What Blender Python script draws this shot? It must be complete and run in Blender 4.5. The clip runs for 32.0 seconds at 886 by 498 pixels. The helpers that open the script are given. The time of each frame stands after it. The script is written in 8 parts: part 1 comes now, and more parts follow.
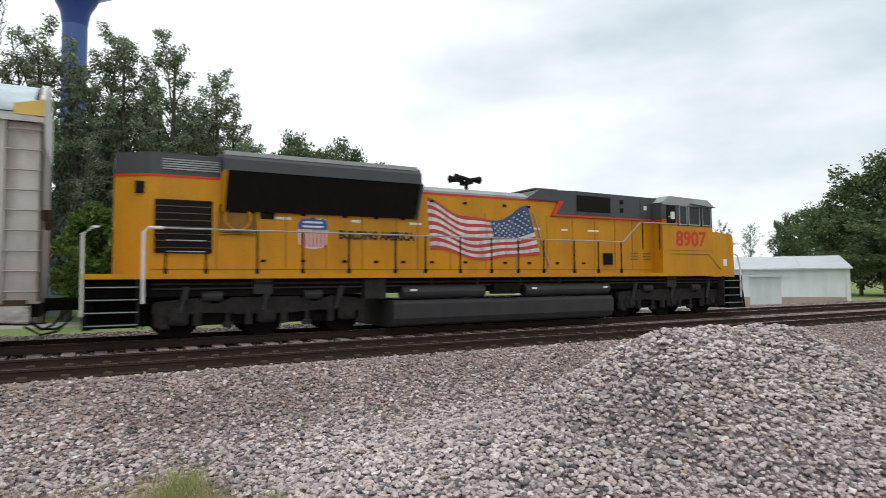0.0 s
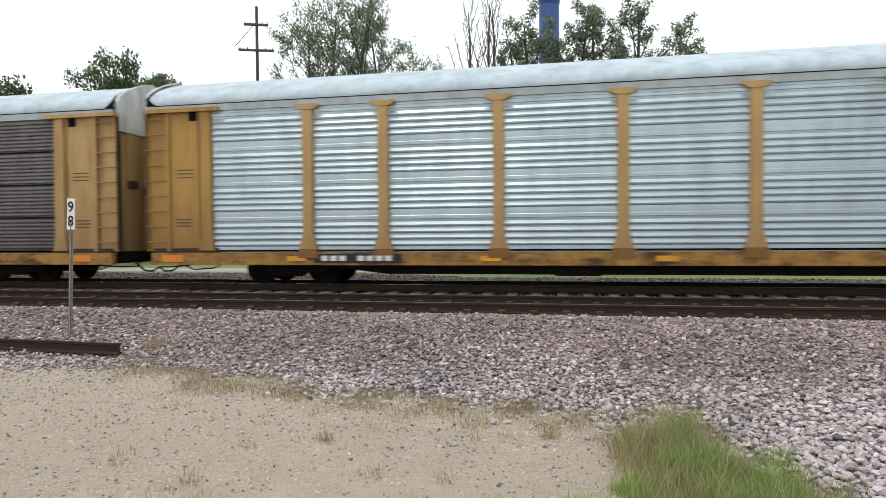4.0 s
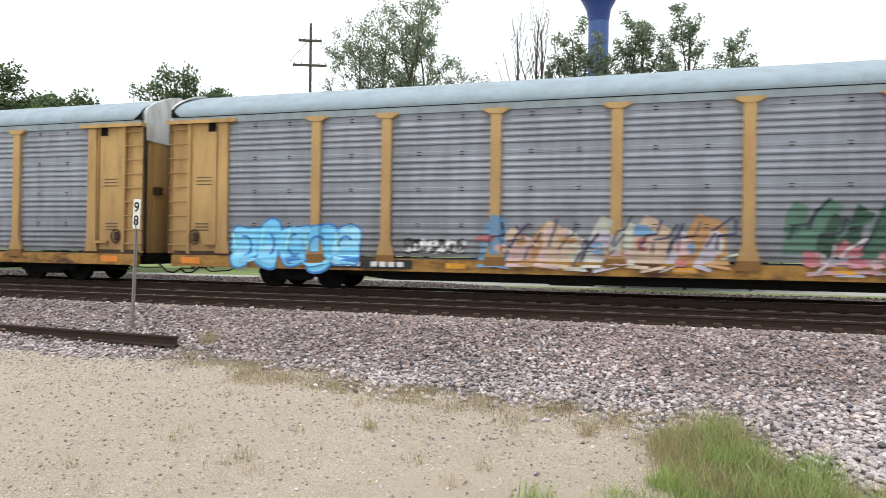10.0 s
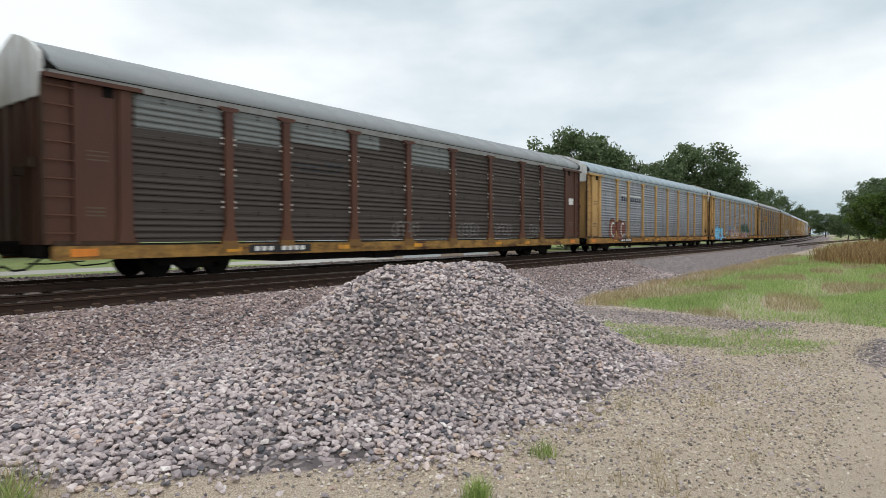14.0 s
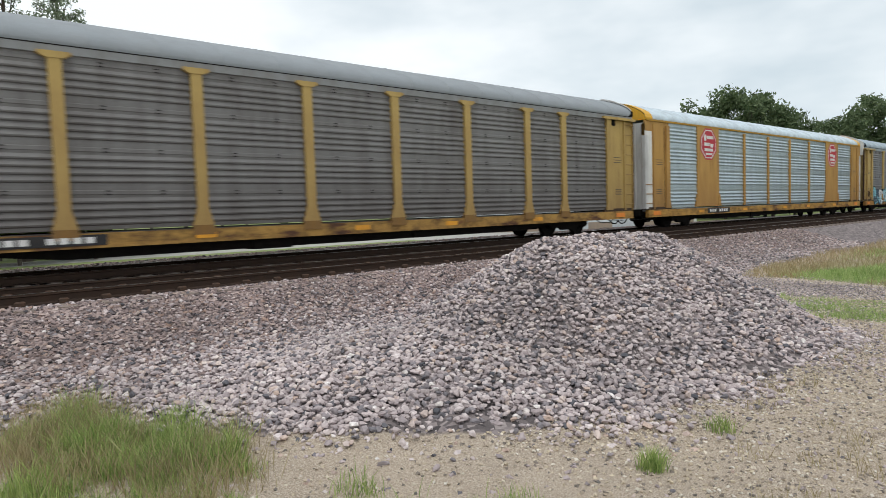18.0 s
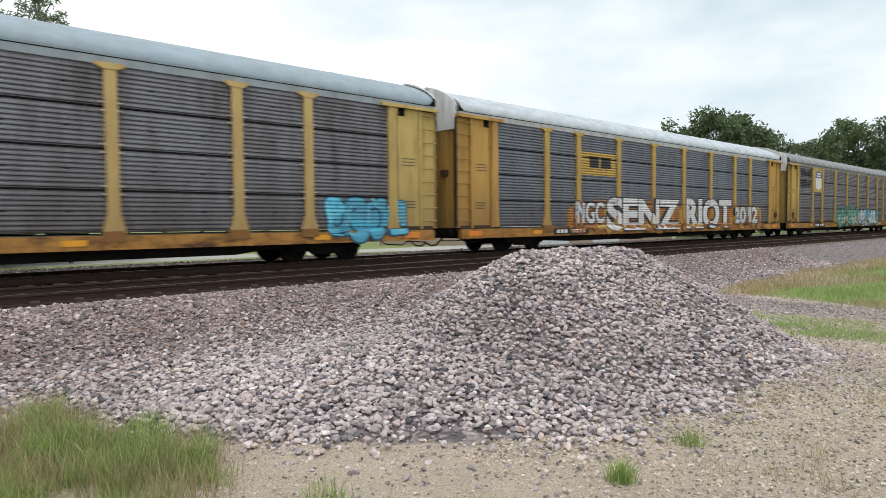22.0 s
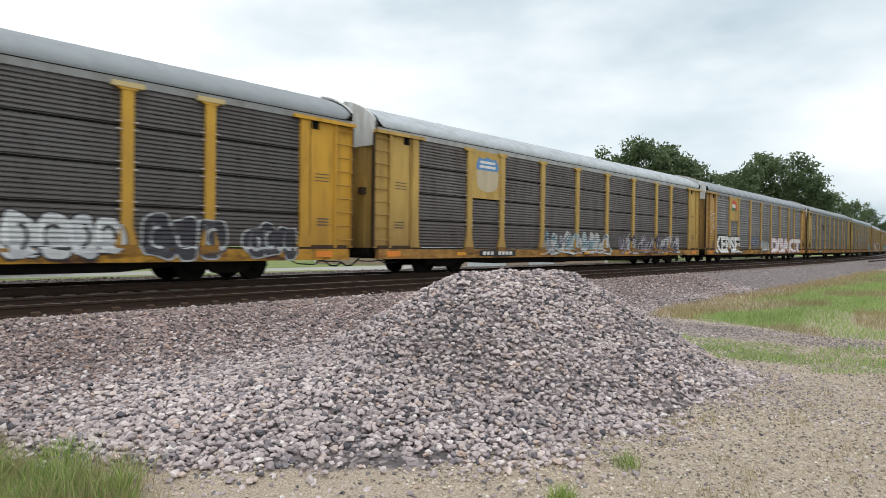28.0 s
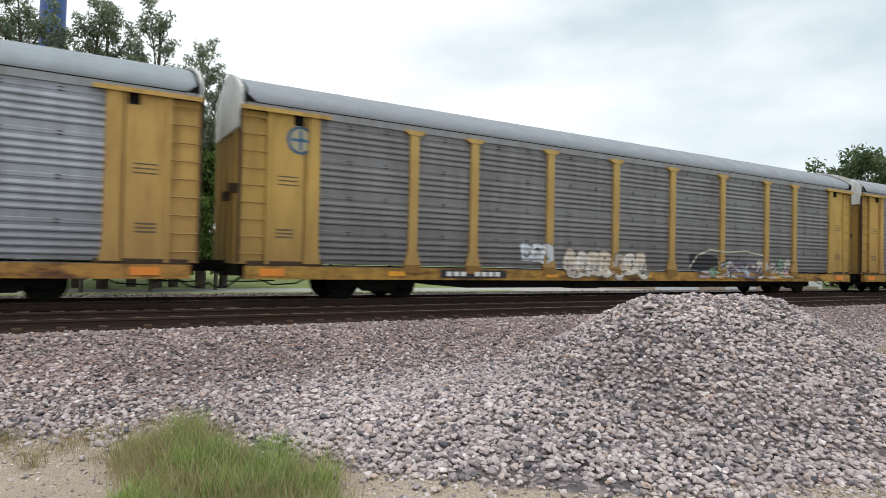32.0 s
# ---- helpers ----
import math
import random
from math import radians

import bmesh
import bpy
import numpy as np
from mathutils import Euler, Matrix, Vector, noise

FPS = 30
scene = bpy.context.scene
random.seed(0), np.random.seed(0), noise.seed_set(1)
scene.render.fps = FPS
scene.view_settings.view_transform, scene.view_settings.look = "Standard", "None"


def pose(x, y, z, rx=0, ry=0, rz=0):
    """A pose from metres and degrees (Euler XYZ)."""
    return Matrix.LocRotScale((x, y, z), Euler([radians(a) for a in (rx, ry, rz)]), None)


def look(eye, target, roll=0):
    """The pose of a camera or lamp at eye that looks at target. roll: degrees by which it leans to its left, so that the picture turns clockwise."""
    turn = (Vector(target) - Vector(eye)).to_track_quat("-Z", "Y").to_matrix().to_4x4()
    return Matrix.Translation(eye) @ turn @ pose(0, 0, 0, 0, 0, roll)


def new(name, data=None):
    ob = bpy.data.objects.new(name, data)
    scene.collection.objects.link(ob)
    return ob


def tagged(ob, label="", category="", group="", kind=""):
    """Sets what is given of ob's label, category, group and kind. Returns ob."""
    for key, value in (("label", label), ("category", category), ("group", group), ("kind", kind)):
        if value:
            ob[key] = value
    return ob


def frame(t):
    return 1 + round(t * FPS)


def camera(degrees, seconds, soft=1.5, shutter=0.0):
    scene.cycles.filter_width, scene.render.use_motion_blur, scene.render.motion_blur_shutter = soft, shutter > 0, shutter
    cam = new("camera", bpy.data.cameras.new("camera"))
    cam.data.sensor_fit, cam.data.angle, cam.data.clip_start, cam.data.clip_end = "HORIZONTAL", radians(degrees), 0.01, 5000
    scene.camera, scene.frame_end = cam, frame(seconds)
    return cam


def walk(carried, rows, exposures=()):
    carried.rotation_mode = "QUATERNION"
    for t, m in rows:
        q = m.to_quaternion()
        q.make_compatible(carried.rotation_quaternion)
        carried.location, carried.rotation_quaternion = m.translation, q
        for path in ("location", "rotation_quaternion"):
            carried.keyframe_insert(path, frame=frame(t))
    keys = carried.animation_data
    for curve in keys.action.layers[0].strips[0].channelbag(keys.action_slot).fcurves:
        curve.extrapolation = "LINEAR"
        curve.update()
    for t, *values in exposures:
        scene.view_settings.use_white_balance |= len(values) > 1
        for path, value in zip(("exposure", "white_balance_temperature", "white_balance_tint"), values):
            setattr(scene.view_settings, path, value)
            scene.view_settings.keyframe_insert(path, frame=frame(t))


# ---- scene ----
cam = camera(70.56, 32.0, soft=0.7, shutter=0.18)
PATH = [
    (0.0, pose(0.249, 0.099, 2.287, 92.76, 0.42, -29.08)),
    (0.5, pose(0.322, 0.111, 2.274, 91.93, 0.94, -35.02)),
    (1.0, pose(0.298, 0.139, 2.270, 91.25, 0.79, -35.89)),
    (1.5, pose(0.269, 0.152, 2.269, 90.90, 1.76, -29.52)),
    (2.0, pose(0.170, 0.168, 2.264, 90.67, 1.07, -22.93)),
    (2.5, pose(0.049, 0.174, 2.248, 90.59, 3.65, -8.95)),
    (3.0, pose(-0.063, 0.158, 2.223, 88.67, 1.67, 2.30)),
    (3.5, pose(-0.104, 0.171, 2.226, 88.40, 0.35, 10.20)),
    (5.5, pose(-0.074, -0.120, 2.039, 90.88, 0.35, 12.47)),
    (6.0, pose(-0.133, -0.138, 2.030, 90.83, 0.60, 17.71)),
    (6.5, pose(-0.166, -0.155, 2.024, 90.87, 0.93, 21.36)),
    (7.0, pose(-0.193, -0.168, 2.024, 90.89, 0.62, 22.83)),
    (7.5, pose(-0.218, -0.158, 2.019, 90.83, 0.13, 23.39)),
    (8.0, pose(-0.210, -0.156, 2.015, 90.66, -0.79, 23.72)),
    (8.5, pose(-0.181, -0.141, 2.016, 90.51, -0.66, 21.65)),
    (9.0, pose(-0.142, -0.131, 2.016, 90.40, -0.62, 19.03)),
    (9.5, pose(-0.110, -0.125, 2.011, 90.27, -0.84, 17.35)),
    (10.0, pose(-0.049, -0.119, 2.015, 90.23, -0.85, 15.20)),
    (10.5, pose(0.024, -0.089, 2.019, 90.16, -0.51, 7.72)),
    (11.0, pose(0.093, -0.056, 2.011, 90.13, -0.47, 2.22)),
    (11.5, pose(0.278, 0.010, 2.052, 90.13, -2.21, -17.10)),
    (12.0, pose(0.126, 0.094, 2.029, 88.75, -0.09, -49.52)),
    (12.5, pose(0.139, 0.022, 2.076, 88.37, 1.05, -57.62)),
    (13.0, pose(0.185, -0.011, 2.075, 89.08, 1.14, -56.69)),
    (13.5, pose(0.201, -0.037, 2.071, 88.77, 0.32, -55.99)),
    (14.0, pose(0.153, -0.048, 2.044, 88.70, 0.18, -53.19)),
    (14.5, pose(0.137, -0.036, 2.037, 88.56, 0.07, -51.64)),
    (16.5, pose(0.062, -0.026, 2.054, 87.86, 1.10, -45.60)),
    (17.0, pose(0.060, -0.009, 2.027, 86.68, -0.27, -46.18)),
    (17.5, pose(-0.029, 0.043, 1.998, 87.01, -1.15, -41.17)),
    (18.0, pose(-0.041, 0.039, 2.014, 86.63, 1.89, -40.17)),
    (18.5, pose(-0.047, 0.031, 1.982, 87.28, 0.40, -40.86)),
    (19.0, pose(-0.032, 0.021, 1.971, 87.08, 0.52, -41.74)),
    (19.5, pose(-0.038, 0.011, 1.972, 87.17, 1.09, -42.16)),
    (20.0, pose(-0.047, 0.025, 1.991, 86.96, 1.04, -40.65)),
    (20.5, pose(-0.041, 0.011, 1.988, 87.12, 0.98, -40.28)),
    (21.0, pose(-0.036, 0.005, 1.996, 87.11, 0.12, -40.82)),
    (21.5, pose(-0.037, -0.010, 2.002, 86.89, 0.56, -41.57)),
    (22.0, pose(-0.024, -0.020, 1.998, 87.69, 0.57, -41.76)),
    (22.5, pose(-0.046, 0.020, 2.004, 87.50, 0.50, -41.26)),
    (23.0, pose(-0.047, 0.029, 2.006, 87.16, 0.55, -40.92)),
    (23.5, pose(-0.042, 0.016, 1.998, 87.51, 0.72, -41.43)),
    (24.0, pose(-0.046, 0.036, 2.003, 86.98, 0.71, -40.81)),
    (24.5, pose(-0.044, 0.024, 1.995, 86.78, 1.15, -40.99)),
    (25.0, pose(-0.040, 0.041, 1.992, 86.99, 0.37, -41.95)),
    (25.5, pose(-0.028, 0.039, 1.979, 88.00, -0.35, -43.14)),
    (26.0, pose(-0.030, 0.024, 1.979, 87.78, -0.36, -44.14)),
    (26.5, pose(-0.033, 0.033, 1.983, 88.13, -0.78, -45.27)),
    (28.5, pose(-0.019, 0.063, 2.015, 89.72, -0.51, -47.57)),
    (29.0, pose(-0.025, 0.054, 2.022, 89.71, -0.21, -47.20)),
    (29.5, pose(-0.022, 0.070, 2.011, 89.79, -0.00, -46.90)),
    (30.0, pose(-0.047, 0.088, 1.997, 89.86, -0.28, -45.88)),
    (30.5, pose(-0.089, 0.118, 1.989, 89.50, 0.75, -38.54)),
    (31.0, pose(-0.073, 0.073, 2.020, 90.07, -2.01, -28.38)),
    (31.5, pose(-0.061, -0.011, 1.996, 90.79, -1.05, -29.97)),
    (32.0, pose(-0.062, 0.012, 1.993, 91.20, -1.21, -30.95)),
]
EXPOSURES = ((0.0, -0.02), (1.0, -0.27), (2.0, -0.2), (3.5, -0.02), (5.5, 0.38), (9.5, 0.45), (11.0, 0.38), (12.0, 0.25), (13.0, -0.06), (14.5, -0.08), (17.0, -0.11), (20.0, 0.11), (26.5, 0.07), (29.0, 0.02), (32.0, 0.04))
walk(cam, PATH, EXPOSURES)
# ---- world and light: bright overcast, sun veiled behind cloud ----
world = bpy.data.worlds.new("overcast_sky")
scene.world = world
world.use_nodes = True
wn, wl = world.node_tree.nodes, world.node_tree.links
wn.clear()
w_out = wn.new("ShaderNodeOutputWorld")
w_sky = wn.new("ShaderNodeTexSky")
w_sky.sky_type, w_sky.sun_disc = "NISHITA", False
w_sky.sun_elevation, w_sky.sun_rotation = radians(48), radians(200)
w_blue = wn.new("ShaderNodeBackground")
w_blue.inputs["Strength"].default_value = 0.105
wl.new(w_sky.outputs[0], w_blue.inputs["Color"])
w_tc = wn.new("ShaderNodeTexCoord")
w_map = wn.new("ShaderNodeMapping")
w_map.inputs["Scale"].default_value = (1.0, 1.0, 2.6)
w_map.inputs["Location"].default_value = (0.35, 0.2, 0.1)
wl.new(w_tc.outputs["Generated"], w_map.inputs["Vector"])
w_noise = wn.new("ShaderNodeTexNoise")
w_noise.inputs["Scale"].default_value, w_noise.inputs["Detail"].default_value = 1.7, 5.0
w_noise.inputs["Roughness"].default_value = 0.5
wl.new(w_map.outputs[0], w_noise.inputs["Vector"])
w_ramp = wn.new("ShaderNodeValToRGB")
w_ramp.color_ramp.elements[0].position, w_ramp.color_ramp.elements[0].color = 0.24, (0.44, 0.55, 0.62, 1)
w_ramp.color_ramp.elements[1].position, w_ramp.color_ramp.elements[1].color = 0.52, (0.96, 1.0, 1.015, 1)
w_sep = wn.new("ShaderNodeSeparateXYZ")
wl.new(w_tc.outputs["Generated"], w_sep.inputs[0])
w_lift = wn.new("ShaderNodeMath")
w_lift.operation = "MULTIPLY_ADD"
w_lift.inputs[1].default_value = -0.62
wl.new(w_sep.outputs["X"], w_lift.inputs[0])
w_add = wn.new("ShaderNodeMath")
w_add.inputs[1].default_value = 0.465
wl.new(w_noise.outputs["Fac"], w_add.inputs[0])
wl.new(w_add.outputs[0], w_lift.inputs[2])
wl.new(w_lift.outputs[0], w_ramp.inputs[0])
w_cloud = wn.new("ShaderNodeBackground")
w_cloud.inputs["Strength"].default_value = 1.17
wl.new(w_ramp.outputs[0], w_cloud.inputs["Color"])
w_mix = wn.new("ShaderNodeMixShader")
w_mix.inputs[0].default_value = 0.9
wl.new(w_blue.outputs[0], w_mix.inputs[1])
wl.new(w_cloud.outputs[0], w_mix.inputs[2])
wl.new(w_mix.outputs[0], w_out.inputs["Surface"])

sun_data = bpy.data.lights.new("veiled_sun", "SUN")
sun_data.energy, sun_data.angle, sun_data.color = 0.95, radians(14), (1.0, 0.98, 0.95)
sun = new("veiled_sun", sun_data)
sun.matrix_world = look((-14, -8, 60), (0, 10, 0))

# ---- measures of the place ----
RAIL = 0.95          # height of the rail tops
NEAR_Y = 12.46       # middle of the near track
FAR_Y = 16.72        # middle of the track that the train runs on
PITCH = 28.6         # a car's length over its couplers


def bend(x):
    """How far the line has swung aside at x, and its heading."""
    if x < 40:
        return 0.0, 0.0
    if x < 140:
        return (x - 40) ** 2 / 2300, (x - 40) / 1150
    return 4.348 + (x - 140) * 0.087, 0.087
# ---- materials ----
def rough_paint(name, colour, rough=0.55, metal=0.0, grime=(0.10, 0.075, 0.05), amount=0.35, scale=1.2, bump=0.15, streak=True, splash=0.0):
    """A painted or bare surface with blotches, streaks and fine grain."""
    m = bpy.data.materials.new(name)
    m.use_nodes = True
    n, l = m.node_tree.nodes, m.node_tree.links
    b = n["Principled BSDF"]
    tc = n.new("ShaderNodeTexCoord")
    mp = n.new("ShaderNodeMapping")
    mp.inputs["Scale"].default_value = (1, 1, 0.22) if streak else (1, 1, 1)
    l.new(tc.outputs["Object"], mp.inputs["Vector"])
    n1 = n.new("ShaderNodeTexNoise")
    n1.inputs["Scale"].default_value, n1.inputs["Detail"].default_value, n1.inputs["Roughness"].default_value = scale * 2.2, 6, 0.65
    l.new(mp.outputs[0], n1.inputs["Vector"])
    n2 = n.new("ShaderNodeTexNoise")
    n2.inputs["Scale"].default_value, n2.inputs["Detail"].default_value = scale * 26, 4
    l.new(tc.outputs["Object"], n2.inputs["Vector"])
    r1 = n.new("ShaderNodeMapRange")
    r1.inputs["From Min"].default_value, r1.inputs["From Max"].default_value = 0.42, 0.72
    r1.inputs["To Max"].default_value = amount
    l.new(n1.outputs["Fac"], r1.inputs["Value"])
    grime_fac = r1.outputs[0]
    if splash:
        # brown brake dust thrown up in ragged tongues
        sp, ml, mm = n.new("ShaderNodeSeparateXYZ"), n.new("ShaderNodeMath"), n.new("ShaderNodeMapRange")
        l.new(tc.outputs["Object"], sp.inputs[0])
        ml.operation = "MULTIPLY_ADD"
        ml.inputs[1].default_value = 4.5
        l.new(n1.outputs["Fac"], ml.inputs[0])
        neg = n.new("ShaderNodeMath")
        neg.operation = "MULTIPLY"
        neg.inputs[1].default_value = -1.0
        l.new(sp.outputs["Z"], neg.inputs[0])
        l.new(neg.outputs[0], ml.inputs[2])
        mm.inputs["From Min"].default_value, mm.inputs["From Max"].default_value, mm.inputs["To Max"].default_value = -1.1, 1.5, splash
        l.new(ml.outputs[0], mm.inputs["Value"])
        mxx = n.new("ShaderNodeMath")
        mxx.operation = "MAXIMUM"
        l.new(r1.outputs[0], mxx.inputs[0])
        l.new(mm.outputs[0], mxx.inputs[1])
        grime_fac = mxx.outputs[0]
    mx = n.new("ShaderNodeMix")
    mx.data_type = "RGBA"
    mx.inputs["A"].default_value, mx.inputs["B"].default_value = (*colour, 1), (*grime, 1)
    l.new(grime_fac, mx.inputs["Factor"])
    hv = n.new("ShaderNodeHueSaturation")
    r2 = n.new("ShaderNodeMapRange")
    r2.inputs["To Min"].default_value, r2.inputs["To Max"].default_value = 0.86, 1.14
    l.new(n2.outputs["Fac"], r2.inputs["Value"])
    l.new(r2.outputs[0], hv.inputs["Value"])
    l.new(mx.outputs["Result"], hv.inputs["Color"])
    l.new(hv.outputs[0], b.inputs["Base Color"])
    r3 = n.new("ShaderNodeMapRange")
    r3.inputs["To Min"].default_value, r3.inputs["To Max"].default_value = max(rough - 0.12, 0.05), min(rough + 0.15, 1)
    l.new(n1.outputs["Fac"], r3.inputs["Value"])
    l.new(r3.outputs[0], b.inputs["Roughness"])
    b.inputs["Metallic"].default_value = metal
    b.inputs["Specular IOR Level"].default_value = 0.28
    bp = n.new("ShaderNodeBump")
    bp.inputs["Strength"].default_value, bp.inputs["Distance"].default_value = bump, 0.01
    l.new(n2.outputs["Fac"], bp.inputs["Height"])
    l.new(bp.outputs[0], b.inputs["Normal"])
    return m


SILLS = {}


def sill_paint(colour):
    """Paint on the side sill, worn through along its length to rust and soot."""
    if colour in SILLS:
        return SILLS[colour]
    m = rough_paint("worn_sill", colour, 0.7, 0, (0.06, 0.032, 0.02), 0.7, 1.6, 0.3, False)
    n, l = m.node_tree.nodes, m.node_tree.links
    tc, mp, t, r = n.new("ShaderNodeTexCoord"), n.new("ShaderNodeMapping"), n.new("ShaderNodeTexNoise"), n.new("ShaderNodeValToRGB")
    mp.inputs["Scale"].default_value = (0.55, 1, 2.2)
    l.new(tc.outputs["Object"], mp.inputs["Vector"])
    t.inputs["Scale"].default_value, t.inputs["Detail"].default_value, t.inputs["Roughness"].default_value = 1.7, 7, 0.62
    l.new(mp.outputs[0], t.inputs["Vector"])
    stops = [(0.27, (0.022, 0.016, 0.013)), (0.37, (0.11, 0.048, 0.024)), (0.44, tuple(0.66 * v for v in colour)), (0.54, colour), (0.64, tuple(0.82 * v for v in colour)), (0.74, (0.17, 0.075, 0.032))]
    while len(r.color_ramp.elements) < len(stops):
        r.color_ramp.elements.new(0.5)
    for e, (p, c) in zip(r.color_ramp.elements, stops):
        e.position, e.color = p, (*c, 1)
    l.new(t.outputs["Fac"], r.inputs[0])
    for k in list(n):
        if k.bl_idname == "ShaderNodeMix":
            l.new(r.outputs[0], k.inputs["A"])
    SILLS[colour] = m
    return m


PAINTS = {}


def paint(colour, **kw):
    key = (colour, tuple(sorted(kw.items())))
    if key not in PAINTS:
        PAINTS[key] = rough_paint("paint", colour, **kw)
    return PAINTS[key]


def island_stuff(name, stops, rough=0.9, spread=0.35):
    """For heaps of small pieces: each piece takes its own colour from the stops."""
    m = bpy.data.materials.new(name)
    m.use_nodes = True
    n, l = m.node_tree.nodes, m.node_tree.links
    b = n["Principled BSDF"]
    g = n.new("ShaderNodeNewGeometry")
    r = n.new("ShaderNodeValToRGB")
    r.color_ramp.interpolation = "LINEAR"
    els = r.color_ramp.elements
    while len(els) < len(stops):
        els.new(0.5)
    for e, (p, c) in zip(els, stops):
        e.position, e.color = p, (*c, 1)
    l.new(g.outputs["Random Per Island"], r.inputs[0])
    tc = n.new("ShaderNodeTexCoord")
    t = n.new("ShaderNodeTexNoise")
    t.inputs["Scale"].default_value, t.inputs["Detail"].default_value = 24, 5
    l.new(tc.outputs["Object"], t.inputs["Vector"])
    t2 = n.new("ShaderNodeTexNoise")
    t2.inputs["Scale"].default_value, t2.inputs["Detail"].default_value = 0.5, 4
    l.new(tc.outputs["Object"], t2.inputs["Vector"])
    ad = n.new("ShaderNodeMath")
    ad.operation = "ADD"
    l.new(t.outputs["Fac"], ad.inputs[0])
    l.new(t2.outputs["Fac"], ad.inputs[1])
    mr = n.new("ShaderNodeMapRange")
    mr.inputs["From Min"].default_value, mr.inputs["From Max"].default_value = 0.6, 1.4
    mr.inputs["To Min"].default_value, mr.inputs["To Max"].default_value = 1 - spread, 1 + spread
    l.new(ad.outputs[0], mr.inputs["Value"])
    hv = n.new("ShaderNodeHueSaturation")
    l.new(r.outputs[0], hv.inputs["Color"])
    l.new(mr.outputs[0], hv.inputs["Value"])
    l.new(hv.outputs[0], b.inputs["Base Color"])
    b.inputs["Roughness"].default_value = rough
    b.inputs["Specular IOR Level"].default_value = 0.25
    return m


def leaf_mat(name, dark, light):
    m = island_stuff(name, [(0.0, dark), (1.0, light)], 0.6, 0.3)
    n, l = m.node_tree.nodes, m.node_tree.links
    b = n["Principled BSDF"]
    tr = n.new("ShaderNodeBsdfTranslucent")
    src = b.inputs["Base Color"].links[0].from_socket
    l.new(src, tr.inputs["Color"])
    mix = n.new("ShaderNodeMixShader")
    mix.inputs[0].default_value = 0.35
    l.new(b.outputs[0], mix.inputs[1])
    l.new(tr.outputs[0], mix.inputs[2])
    l.new(mix.outputs[0], n["Material Output"].inputs["Surface"])
    return m


STONES = [(0.0, (0.085, 0.087, 0.10)), (0.10, (0.22, 0.20, 0.212)), (0.3, (0.355, 0.302, 0.305)), (0.6, (0.46, 0.392, 0.388)),
          (0.85, (0.565, 0.50, 0.495)), (0.94, (0.44, 0.33, 0.275)), (1.0, (0.70, 0.66, 0.645))]
M_STONE = island_stuff("pink_quartzite", STONES, 0.85, 0.38)
M_STONE2 = island_stuff("track_ballast", [(p, (c[0] * 0.66, c[1] * 0.60, c[2] * 0.57)) for p, c in STONES], 0.9, 0.3)
M_PEBBLE = island_stuff("sandy_pebbles", [(0.0, (0.15, 0.135, 0.125)), (0.35, (0.36, 0.30, 0.235)), (0.75, (0.53, 0.45, 0.335)), (1.0, (0.62, 0.575, 0.51))], 0.9, 0.25)
# ballast colours cut to under a third, for the shade between the rails
M_STONE_SHADE = island_stuff("shade_dark_ballast", [(p, (c[0] * 0.30, c[1] * 0.25, c[2] * 0.23)) for p, c in STONES], 0.9, 0.3)
M_RAIL = rough_paint("rusty_rail", (0.042, 0.029, 0.023), 0.8, 0.1, (0.062, 0.037, 0.026), 0.6, 2.0, 0.3, False)
M_HEAD = rough_paint("polished_railhead", (0.55, 0.54, 0.53), 0.28, 1.0, (0.25, 0.2, 0.17), 0.3, 2.0, 0.05, False)
M_TIE = rough_paint("concrete_tie", (0.27, 0.225, 0.20), 0.9, 0.0, (0.17, 0.12, 0.09), 0.7, 2.5, 0.4, False)
M_CLIP = rough_paint("rusty_clip", (0.06, 0.04, 0.03), 0.8, 0.3, (0.14, 0.07, 0.04), 0.5, 6.0, 0.3, False)
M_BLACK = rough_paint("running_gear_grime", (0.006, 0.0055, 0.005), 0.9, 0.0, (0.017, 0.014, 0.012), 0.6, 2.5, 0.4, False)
M_TRUCK = rough_paint("truck_grey_grime", (0.021, 0.020, 0.0195), 0.8, 0.0, (0.05, 0.044, 0.038), 0.6, 2.5, 0.4, False)
M_HOSE = rough_paint("black_rubber_hose", (0.015, 0.015, 0.015), 0.5, 0.0, (0.05, 0.045, 0.04), 0.4, 8.0, 0.1, False)
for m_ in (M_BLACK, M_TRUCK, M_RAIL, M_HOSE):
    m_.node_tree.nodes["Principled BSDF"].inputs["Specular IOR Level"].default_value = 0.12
M_BARK = rough_paint("grey_bark", (0.10, 0.085, 0.07), 0.95, 0.0, (0.04, 0.035, 0.03), 0.7, 3.0, 0.8, True)
M_LEAF = leaf_mat("broad_leaves", (0.06, 0.10, 0.045), (0.165, 0.215, 0.105))
M_LEAF2 = leaf_mat("willow_leaves", (0.105, 0.15, 0.092), (0.30, 0.35, 0.235))
M_LEAF3 = leaf_mat("light_leaves", (0.06, 0.11, 0.02), (0.14, 0.2, 0.05))
M_GRASS = leaf_mat("green_grass", (0.16, 0.26, 0.065), (0.47, 0.54, 0.20))
M_MEADOW = leaf_mat("meadow_grass", (0.20, 0.32, 0.085), (0.47, 0.55, 0.23))
M_TAN = leaf_mat("tan_grass", (0.34, 0.24, 0.13), (0.54, 0.42, 0.25))
M_STRAW = leaf_mat("dry_grass", (0.27, 0.215, 0.11), (0.47, 0.41, 0.24))
M_WEED = leaf_mat("rust_brown_weeds", (0.16, 0.095, 0.04), (0.42, 0.29, 0.14))
M_GLASS = bpy.data.materials.new("cab_glass")
M_GLASS.use_nodes = True
